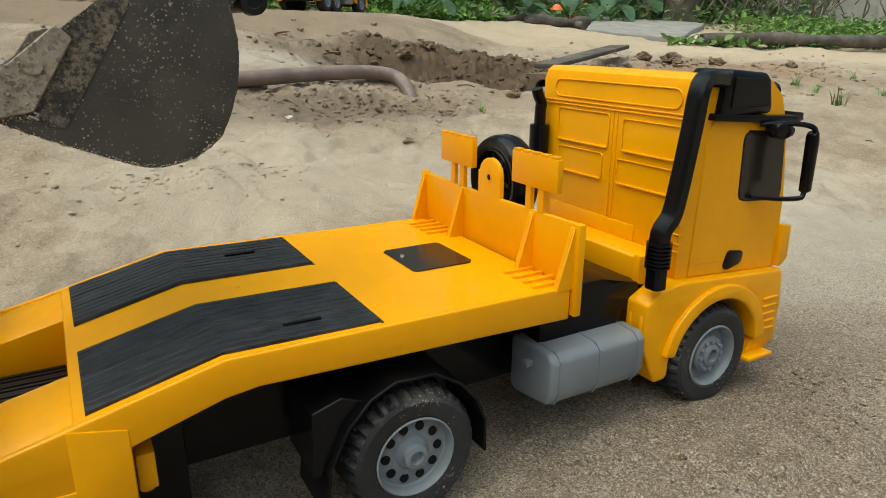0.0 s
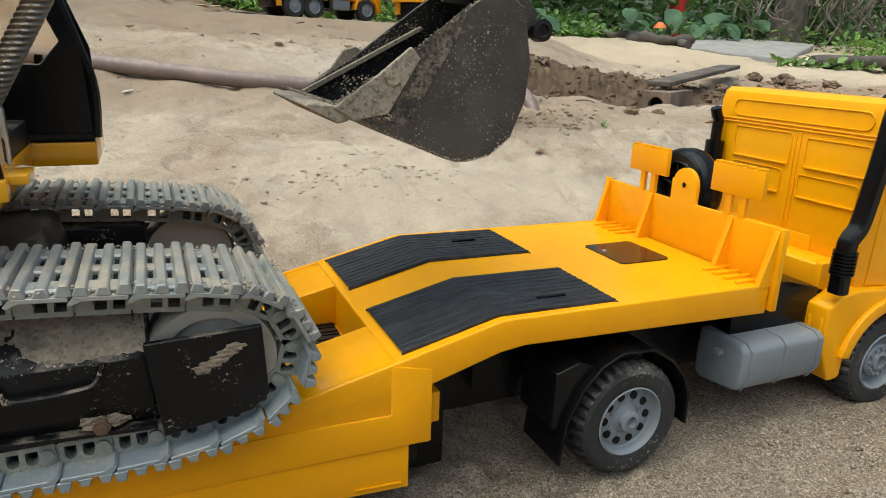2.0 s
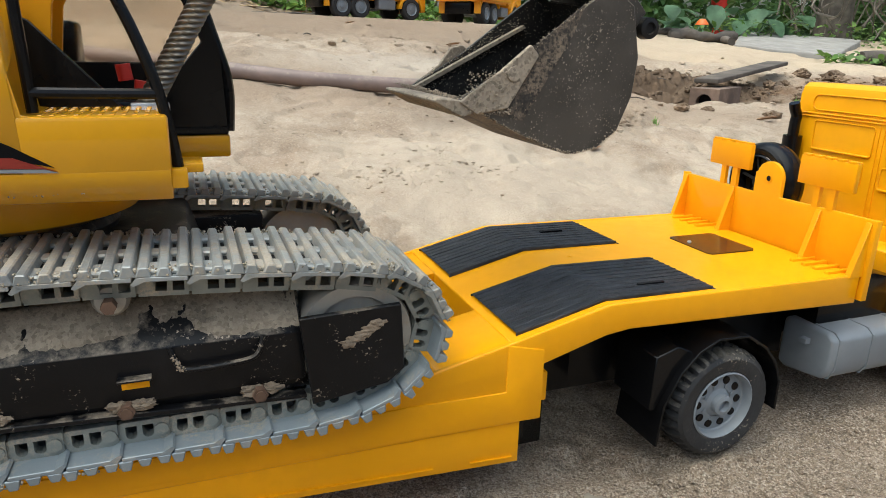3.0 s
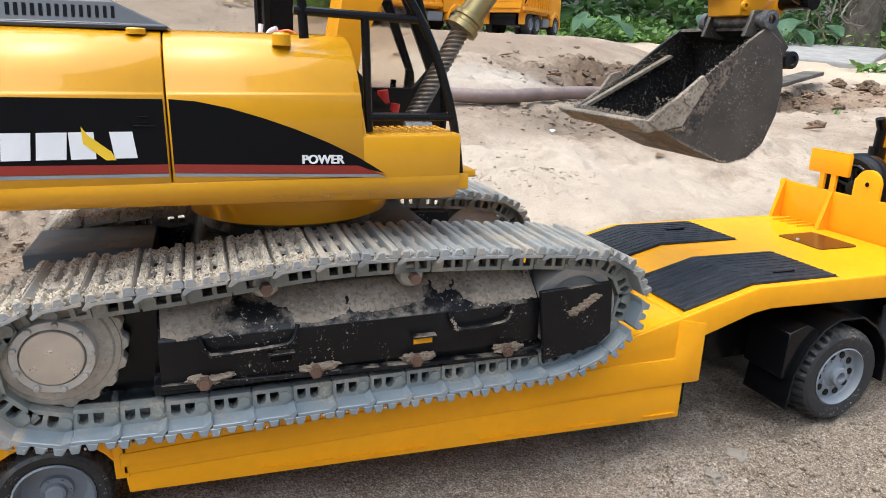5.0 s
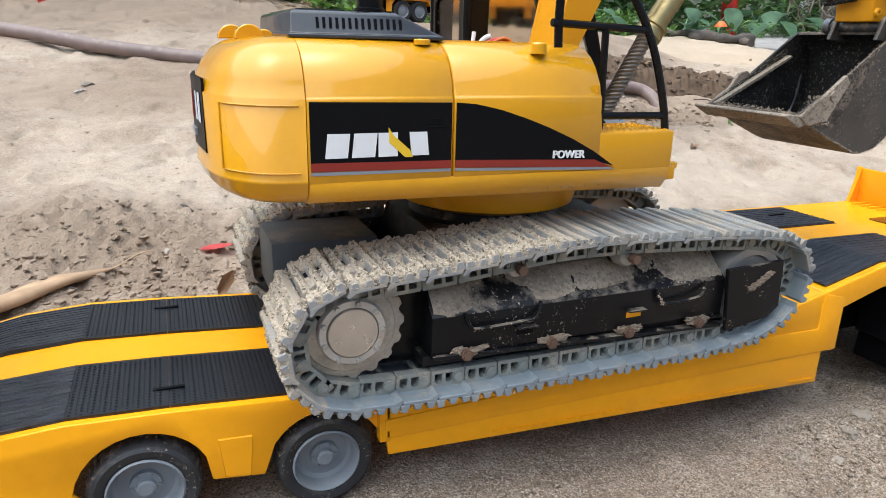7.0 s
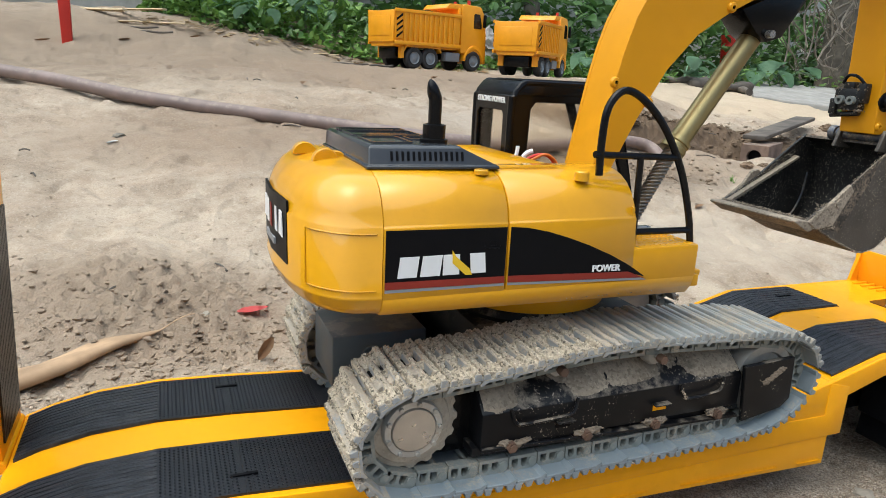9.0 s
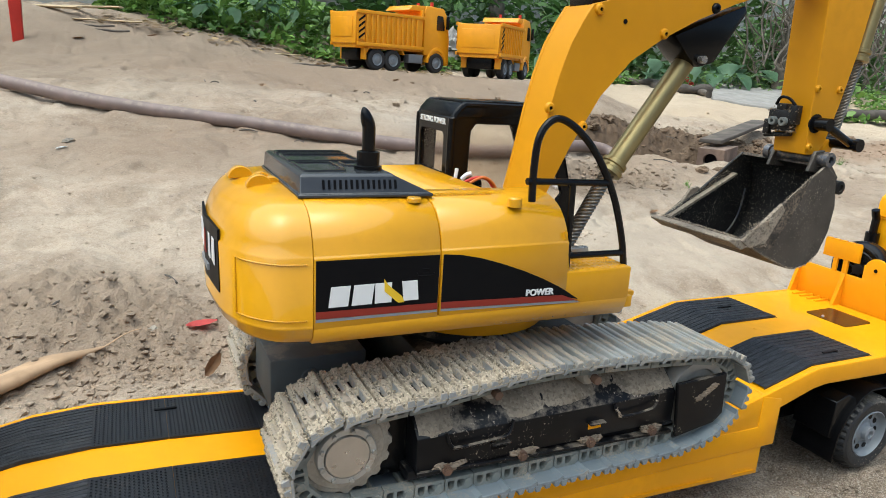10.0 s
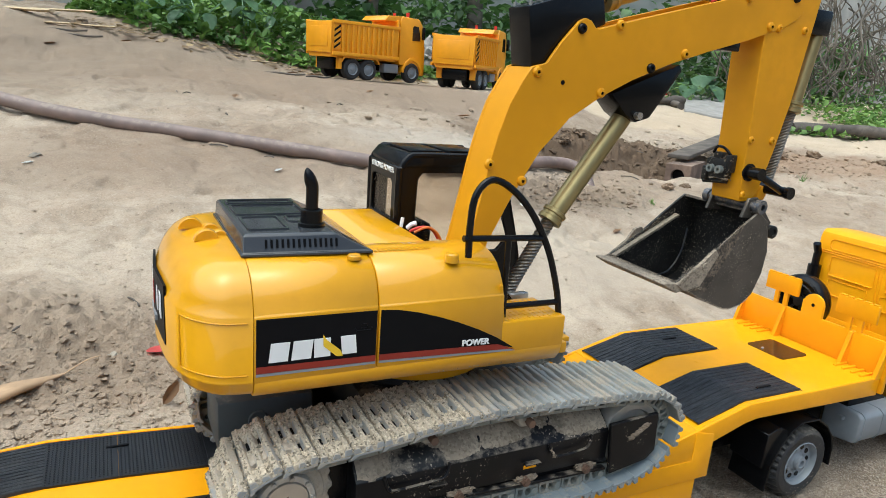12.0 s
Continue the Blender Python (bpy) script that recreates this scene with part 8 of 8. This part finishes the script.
# ---- two toy dump trucks ----
def dump_truck(x, y, z, turn):
    d = thing("toy_dump_truck", (x, y, z), "yellow plastic toy dump truck parked on the sand", "toy truck", "dump trucks at the plant edge", turn=turn)
    def P(name, bm, mat, parent=None, label=""):
        for v in bm.verts:
            if v.co.z > 0.056:
                v.co.z = 0.056 + (v.co.z - 0.056) * 1.42
            v.co *= 1.27
        return part(name, bm, mat, parent or d, label, 35, True)
    P("chassis", box(B(), -0.035, 0.270, -0.026, 0.026, 0.030, 0.055, 0.002), BLACK)
    sec = [(-0.068, 0.070), (-0.058, 0.058), (0.058, 0.058), (0.068, 0.070), (0.070, 0.128), (0.0655, 0.128), (0.060, 0.070), (-0.060, 0.070), (-0.0655, 0.128), (-0.070, 0.128)]
    tray = P("tray", prism(B(), sec, "x", -0.060, 0.168, 0.001, 1), DUMPY, None, "ribbed yellow tipping tray")
    P("tailgate", prism(B(), [(-0.066, 0.066), (0.066, 0.066), (0.069, 0.126), (-0.069, 0.126)], "x", -0.066, -0.060, 0.0015), DUMPY, tray)
    P("tail_panel", box(B(), -0.0675, -0.066, -0.052, 0.052, 0.078, 0.116, 0.0008), DUMPY, tray)
    P("tray_front", prism(B(), [(-0.066, 0.060), (0.066, 0.060), (0.068, 0.142), (-0.068, 0.142)], "x", 0.164, 0.170, 0.001), DUMPY, tray)
    P("tray_hood", prism(B(), [(0.120, 0.140), (0.135, 0.150), (0.205, 0.152), (0.205, 0.142), (0.170, 0.140)], "y", -0.060, 0.060, 0.001), DUMPY, tray)
    for s in (-1, 1):
        for i in range(11):
            xx = -0.030 + i * 0.0175
            y0, y1 = sorted((s * 0.068, s * 0.0735))
            P("tray_rib", prism(B(), [(xx - 0.0035, 0.068), (xx + 0.0035, 0.068), (xx + 0.0035, 0.122), (xx - 0.0035, 0.122)], "y", y0, y1, 0.0008, 1), DUMPY, tray)
        y0, y1 = sorted((s * 0.068, s * 0.0742))
        P("tray_rim", box(B(), -0.064, 0.170, y0, y1, 0.1225, 0.1290, 0.0008), DUMPY, tray)
        P("tray_foot", box(B(), -0.062, 0.170, y0, y1, 0.0620, 0.0690, 0.0008), DUMPY, tray)
        y0, y1 = sorted((s * 0.0705, s * 0.0725))
        P("warning_panel", box(B(), -0.058, -0.038, y0, y1, 0.074, 0.118), DUMPY, tray, "yellow panel with black slanted stripes")
        y0, y1 = sorted((s * 0.0715, s * 0.0733))
        for i in range(4):
            zz = 0.074 + i * 0.0108
            P("warning_stripe", prism(B(), [(-0.058, zz), (-0.038, zz + 0.010), (-0.038, zz + 0.0145), (-0.058, zz + 0.0045)], "y", y0, y1), DECALHOLEBLACK, tray)
    cabd = P("cab", prism(B(), [(0.178, 0.052), (0.176, 0.140), (0.184, 0.152), (0.250, 0.150), (0.266, 0.134), (0.276, 0.090), (0.278, 0.024), (0.262, 0.022), (0.256, 0.046)], "y", -0.064, 0.064, 0.004, 2), DUMPY, None, "yellow cab with dark windows")
    for s in (-1, 1):
        y0, y1 = sorted((s * 0.0625, s * 0.0652))
        P("window_pane", prism(B(), [(0.224, 0.105), (0.224, 0.132), (0.228, 0.135), (0.246, 0.134), (0.254, 0.114), (0.254, 0.105)], "y", y0, y1), PANE, cabd)
        y0, y1 = sorted((s * 0.046, s * 0.0675))
        P("wheel_arch", prism(B(), arc(0.228, 0.030, 0.0400, 0, 180, 12) + arc(0.228, 0.030, 0.0325, 180, 0, 12), "y", y0, y1, 0.001), DUMPY, cabd)
        y0, y1 = sorted((s * 0.044, s * 0.064))
        P("mudguard", prism(B(), [(-0.028, 0.048), (-0.018, 0.062), (0.098, 0.062), (0.108, 0.048), (0.104, 0.047), (0.096, 0.058), (-0.016, 0.058), (-0.024, 0.047)], "y", y0, y1), DUMPY)
        P("tail_bracket", box(B(), -0.034, -0.026, *sorted((s * 0.046, s * 0.064)), 0.028, 0.058), DUMPY)
        P("fuel_tank", box(B(), 0.125, 0.178, *sorted((s * 0.034, s * 0.062)), 0.026, 0.052, 0.003), GREY)
        P("mirror", box(B(), 0.256, 0.264, *sorted((s * 0.068, s * 0.076)), 0.108, 0.134, 0.002), BLACK, cabd)
        P("roof_beacon", rod(B(), (0.225, s * 0.034, 0.150), (0.225, s * 0.034, 0.162), 0.005), REDP, cabd)
        for wx in (0.010, 0.066, 0.228):
            w = P("wheel", lathe(B(), [(0, -0.003), (0.010, -0.003), (0.0165, -0.0045), (0.0175, 0.0), (0.0255, 0.0008), (0.0290, -0.002), (0.0300, -0.006), (0.0300, -0.016), (0.0280, -0.020), (0, -0.020)],
                                 Matrix.Translation((wx, s * 0.0655, 0.030)) @ pose(0, 0, 0, 90 if s < 0 else -90, 0, 0), 24), TYREFAR)
            P("rim", lathe(B(), [(0, 0.0012), (0.005, 0.0012), (0.006, -0.001), (0.0145, -0.0028), (0.0165, 0.0004), (0.0172, 0.0012)],
                           Matrix.Translation((wx, s * 0.0655, 0.030)) @ pose(0, 0, 0, 90 if s < 0 else -90, 0, 0), 20), GREY, w)
    P("tail_block", box(B(), -0.045, -0.020, -0.040, 0.040, 0.026, 0.058, 0.002), BLACK)
    P("windscreen", prism(B(), [(0.2775, 0.092), (0.268, 0.133), (0.266, 0.133), (0.2755, 0.092)], "y", -0.055, 0.055), PANE, cabd)
    return d


def grass_tuft(x, y, size, seed):
    """Narrow bent blades from one root."""
    rg = random.Random(seed)
    bm = B()
    for k in range(16):
        a = rg.uniform(0, 2 * math.pi)
        L = size * rg.uniform(0.5, 1.1)
        out = rg.uniform(0.2, 0.8)
        w = size * 0.035
        d = Vector((math.cos(a), math.sin(a), 0))
        sd = Vector((-d.y, d.x, 0))
        root = Vector((rg.gauss(0, size * 0.12), rg.gauss(0, size * 0.12), -0.004))
        prev = None
        for i in range(5):
            t = i / 4
            p = root + d * L * out * t ** 1.6 + Vector((0, 0, L * t * (1 - 0.25 * out * t)))
            ww = w * (1 - t) + 0.0004
            cur = [bm.verts.new(p - sd * ww), bm.verts.new(p + Vector((0, 0, -ww * 0.6))), bm.verts.new(p + sd * ww)]
            if prev:
                bm.faces.new((prev[0], prev[1], cur[1], cur[0]))
                bm.faces.new((prev[1], prev[2], cur[2], cur[1]))
            prev = cur
    ob = new("grass_tuft", mesh_of("grass_tuft", bm, GREEN, 60))
    ob.matrix_basis = pose(x, y, ground_z(x, y))
    return tagged(ob, "small green grass tuft growing in the sand", "grass", "grass tufts in the sand")


for k, (x, y, size) in enumerate(((1.82, 0.764, 0.060), (1.926, 0.972, 0.050), (1.96, 0.92, 0.035), (1.49, 1.017, 0.030), (1.30, 1.06, 0.028), (2.12, 0.80, 0.04), (2.3, 1.0, 0.04), (0.62, 0.80, 0.02))):
    grass_tuft(x, y, size, 300 + k)

# straw strips and sticks by the plants, a pot and a boulder behind
STRAW = surface("pale_straw", (0.52, 0.40, 0.24), 0.7, vary=0.2, scale=60, bump=0.3, grain=200)
for x0, y0, x1, y1, w in ((-1.071, 2.968, -0.621, 2.403, 0.012), (-0.937, 2.611, -0.756, 2.471, 0.016), (-0.779, 2.448, -0.553, 2.346, 0.009), (-0.097, 2.257, 0.01, 2.293, 0.006)):
    dx, dy = x1 - x0, y1 - y0
    L = math.hypot(dx, dy)
    bm = tube(B(), smooth_path([(-L / 2, 0, 0), (-L / 6, L * 0.03, w * 0.4), (L / 5, -L * 0.02, 0), (L / 2, 0, w * 0.3)], 5), w, 8)
    for v in bm.verts:
        v.co.z *= 0.35
        v.co.y += 0.006 * noise.noise(v.co * 40)
    lay("straw_strip", bm, STRAW, (x0 + x1) / 2, (y0 + y1) / 2, "pale dry straw strip lying at the plant edge", "straw", "straw at the plant edge", w * 0.4 + 0.004, math.degrees(math.atan2(dy, dx)))
for x0, y0, x1, y1 in ((-0.104, 1.988, 0.031, 1.934), (-0.802, 2.39, -0.645, 2.269), (0.013, 1.853, 0.105, 1.887), (-0.734, 2.234, -0.598, 2.2)):
    dx, dy = x1 - x0, y1 - y0
    L = math.hypot(dx, dy)
    lay("stick", tube(B(), smooth_path([(-L / 2, 0, 0), (-L / 6, L * 0.05, 0.003), (L / 5, -L * 0.03, 0), (L / 2, 0, 0.004)], 5), 0.0035, 6), DRIFT, (x0 + x1) / 2, (y0 + y1) / 2, "thin dark dry stick on the sand", "stick", "sticks on the sand", 0.003, math.degrees(math.atan2(dy, dx)))
bm = lathe(B(), [(0, 0), (0.050, 0), (0.066, 0.29), (0.074, 0.29), (0.074, 0.32), (0.064, 0.32), (0.055, 0.10), (0, 0.10)], Matrix.Identity(4), 28)
lay("plant_pot", bm, REDP, 3.00, 3.30, "red plastic plant pot among green shrubs", "pot", "", -0.01)
lay("boulder", lump(500, 0.085, 0.9, 0.5, 4), CONCRETE, 0.80, 2.60, "pale grey boulder among the plants", "boulder", "", 0.06)

dump_truck(0.178, 2.040, 0.337, 15)
dump_truck(0.664, 1.988, 0.330, 42)


# ---- plants, wall and vines behind ----
def leaf_heap(name, mat, count, pick, size, label, category, seed, up=0.5):
    """Many small folded leaves, joined."""
    rg = random.Random(seed)
    vs, fs = [], []
    for _ in range(count):
        p = pick(rg)
        if p is None:
            continue
        L = size * rg.uniform(0.5, 1.5)
        w = L * rg.uniform(0.22, 0.4)
        d = Vector((rg.gauss(0, 1), rg.gauss(0, 1), rg.gauss(up * 0.6, 0.6))).normalized()
        side = d.cross(Vector((rg.gauss(0, 0.4), rg.gauss(0, 0.4), 1))).normalized()
        nn = side.cross(d)
        b = len(vs)
        p = Vector(p)
        for q in (p, p + d * L * 0.35 + side * w + nn * w * 0.35, p + d * L * 0.75 + side * w * 0.75 + nn * w * 0.2 , p + d * L - nn * L * 0.12, p + d * L * 0.75 - side * w * 0.75 + nn * w * 0.2, p + d * L * 0.35 - side * w + nn * w * 0.35, p + d * L * 0.5):
            vs.append(q[:])
        fs += [(b, b + 1, b + 6), (b + 1, b + 2, b + 6), (b + 2, b + 3, b + 6), (b + 3, b + 4, b + 6), (b + 4, b + 5, b + 6), (b + 5, b, b + 6)]
    me = bpy.data.meshes.new(name)
    me.from_pydata(vs, [], fs)
    me.materials.append(mat)
    shade(me, 60)
    return tagged(new(name, me), label, category, "", "stuff")


def plant_edge(x):
    """Where the plants begin, going away from the yard."""
    return 2.33 + 0.38 * ease((x - 0.45) / 0.9) + 0.12 * ease((-0.30 - x) / 0.3) - 0.06 * noise.noise(Vector((x * 4, 3, 0)))


def ground_cover(rg):
    x = rg.uniform(-0.70, 2.1)
    y = plant_edge(x) + abs(rg.gauss(0, 0.55)) + 0.6 * max(0.0, -0.35 - x)
    return (x, y, ground_z(x, y, False) + rg.random() ** 1.5 * (0.02 + 0.10 * min(1, (y - plant_edge(x)) / 0.3)))


def right_cover(rg):
    x = rg.uniform(2.25, 5.5)
    y0 = 1.80 - 0.12 * (x - 2.3) + 0.06 * noise.noise(Vector((x * 3, 9, 0)))
    y = y0 + abs(rg.gauss(0, 0.45))
    if abs(x - 2.55) < 0.75 and 1.85 < y < 2.55 and x < 3.2:
        return None
    return (x, y, ground_z(x, y, False) + rg.random() ** 1.5 * (0.02 + 0.08 * min(1, (y - y0) / 0.3)))


leaf_heap("ground_cover", GREEN, 13000, ground_cover, 0.034, "low green ground cover of small leaves", "plants", 1)
leaf_heap("ground_cover", GREEN, 7000, right_cover, 0.034, "low green creeping plants beside the slab", "plants", 2)


def hedge(rg):
    x = rg.uniform(-0.55, 5.8)
    y = 3.05 + rg.random() * 0.9 + 0.10 * ease((x - 0.5) / 1.0)
    top = 0.55 + 0.30 * noise.noise(Vector((x * 1.3, 5, 0))) + 0.25 * noise.noise(Vector((x * 3.5, 2, 0)))
    return (x, y, ground_z(x, y, False) + rg.random() * max(0.15, top))


leaf_heap("hedge", DARKGREEN, 7500, hedge, 0.075, "dense dark green shrubs behind the yard", "shrubs", 3, 0.1)
leaf_heap("leaf_litter", DRYLEAF, 300, lambda rg: (lambda x: (x, plant_edge(x) + rg.gauss(-0.04, 0.05), 0))(rg.uniform(-0.72, 0.7)), 0.026, "brown leaf litter along the plant edge", "leaf litter", 4, 0.0)
lit = bpy.data.objects["leaf_litter"].data
for v in lit.vertices:
    v.co.z = ground_z(v.co.x, v.co.y, False) + 0.006 + v.co.z * 0.3


def broad_plant(x, y, n, size, seed, label="clump of broad pale green leaves"):
    rg = random.Random(seed)
    pl = thing("broadleaf_plant", (x, y, ground_z(x, y, False)), label, "plant", "broad-leaved plants")
    for k in range(n):
        a = rg.uniform(0, 2 * math.pi)
        h = rg.uniform(0.05, 0.16)
        root = Vector((rg.uniform(-0.05, 0.05), rg.uniform(-0.05, 0.05), 0))
        tip = root + Vector((math.cos(a) * 0.09, math.sin(a) * 0.09, h))
        part("stem", tube(B(), [root, root.lerp(tip, 0.5) + Vector((0, 0, 0.015)), tip], 0.003, 6), BIGLEAF, pl, "", 40, True)
        c = leaf_mesh(size * rg.uniform(0.7, 1.2), size * 0.33, 0.25, -0.25, seed + k)
        c.transform(Matrix.Translation(tip) @ pose(0, 0, 0, 0, rg.uniform(-10, 35), math.degrees(a) + rg.uniform(-30, 30)))
        part("leaf", c, BIGLEAF, pl, "", 60, True)
    return pl


lime = broad_plant(2.72, 2.84, 5, 0.10, 900, "young plant with bright lime green leaves")
for ob in lime.children:
    ob.data.materials[0] = LIME
for k, (x, y, n, s) in enumerate(((-0.237, 2.50, 9, 0.085), (-0.057, 2.56, 8, 0.09), (0.10, 2.62, 6, 0.08), (-0.429, 2.62, 7, 0.085), (1.02, 2.62, 7, 0.11), (2.75, 2.75, 10, 0.17), (3.0, 2.85, 8, 0.16), (2.45, 2.80, 8, 0.16), (2.15, 2.75, 7, 0.13), (1.5, 2.75, 6, 0.12))):
    broad_plant(x, y, n, s, 200 + k * 20)

VINE = surface("dry_vine", (0.17, 0.145, 0.115), 0.9, vary=0.4, scale=20, bump=0.4, grain=80)
BARK = surface("grey_bark", (0.12, 0.105, 0.085), 0.9, vary=0.4, scale=25, bump=0.9, grain=60)
rg = random.Random(77)
bm = B()
for k in range(150):
    x = 3.1 + rg.random() * 2.0
    y = 2.35 + rg.random() * 0.7
    z0 = ground_z(x, y, False)
    p = [Vector((x, y, z0 + rg.uniform(0.0, 0.3)))]
    for j in range(5):
        p.append(p[-1] + Vector((rg.gauss(0, 0.09), rg.gauss(0, 0.06), rg.uniform(0.02, 0.20))))
    tube(bm, smooth_path(p, 3), rg.uniform(0.002, 0.007), 5)
vt = new("dry_vines", mesh_of("dry_vines", bm, VINE, 60))
tagged(vt, "tangle of dry grey-brown vines and twigs", "vines", "", "stuff")
for k, (x, y, r, lean) in enumerate(((0.02, 3.35, 0.018, 4), (0.16, 3.40, 0.014, -5), (0.80, 3.4, 0.034, 2), (1.50, 3.4, 0.05, -3), (3.6, 2.95, 0.10, 3), (-1.4, 3.3, 0.05, -4))):
    tr = thing("tree", (x, y, ground_z(x, y, False)), "slender grey-barked tree among the shrubs", "tree", "trees behind the yard")
    h = 2.6
    pts = smooth_path([(0, 0, -0.05), (math.sin(radians(lean)) * 0.5, 0.02, 0.6), (math.sin(radians(lean)) * 1.3, 0.05, 1.4), (math.sin(radians(lean)) * 2.4, 0.0, h)], 6)
    part("trunk", tube(B(), pts, r, 10, 0, [r * (1.15 - 0.7 * i / len(pts)) for i in range(len(pts))]), BARK, tr, "", 60, True)
    for j in range(5):
        a = rg.uniform(0, 6.28)
        s0 = pts[8 + j * 2]
        e = s0 + Vector((math.cos(a) * 0.4, math.sin(a) * 0.4, 0.35))
        part("limb", tube(B(), smooth_path([s0, s0.lerp(e, 0.5) + Vector((0, 0, 0.06)), e], 4), r * 0.35, 6), BARK, tr, "", 60, True)
    vs, fs = [], []
    for j in range(420):
        p = Vector((rg.gauss(0.05 * lean, 0.45), rg.gauss(0, 0.40), rg.gauss(2.15, 0.35)))
        d = Vector((rg.gauss(0, 1), rg.gauss(0, 1), rg.gauss(0, 0.6))).normalized()
        sd = d.cross(Vector((0.1, 0.2, 1))).normalized()
        b = len(vs)
        L = rg.uniform(0.06, 0.13)
        vs += [p[:], (p + d * L * 0.5 + sd * L * 0.25)[:], (p + d * L)[:], (p + d * L * 0.5 - sd * L * 0.25)[:]]
        fs += [(b, b + 1, b + 2), (b, b + 2, b + 3)]
    me = bpy.data.meshes.new("crown")
    me.from_pydata(vs, [], fs)
    me.materials.append(DARKGREEN)
    cr = new("crown", me)
    cr.parent = tr
# a long wall closes the yard behind the shrubs
WALLM = surface("mossy_grey_wall", (0.40, 0.40, 0.375), 0.92, vary=0.35, scale=8, bump=0.8, grain=40, patch=1.5)
bm = box(B(), -9.0, 12.0, 4.3, 4.5, 0.2, 2.6, 0.01)
tagged(new("wall_north", mesh_of("wall_north", bm, WALLM)), "long mossy grey masonry wall behind shrubs", "wall", "", "structure")

# plain unseen walls added on three sides to block low sky light and darken reflections
PLAIN = surface("unseen_wall_plaster", (0.30, 0.28, 0.25), 0.9, vary=0.2, scale=10, bump=0.5, grain=40, patch=1.2)
for name, x0, x1, y0, y1, h in (("wall_south", -9.0, 12.0, -6.2, -6.0, 1.8), ("wall_west", -9.2, -9.0, -6.0, 4.3, 2.4), ("wall_east", 12.0, 12.2, -6.0, 4.3, 2.4)):
    tagged(new(name, mesh_of(name, box(B(), x0, x1, y0, y1, -0.2, h, 0.01), PLAIN)), "unseen plain wall added to cut low sky light", "wall", "", "structure")
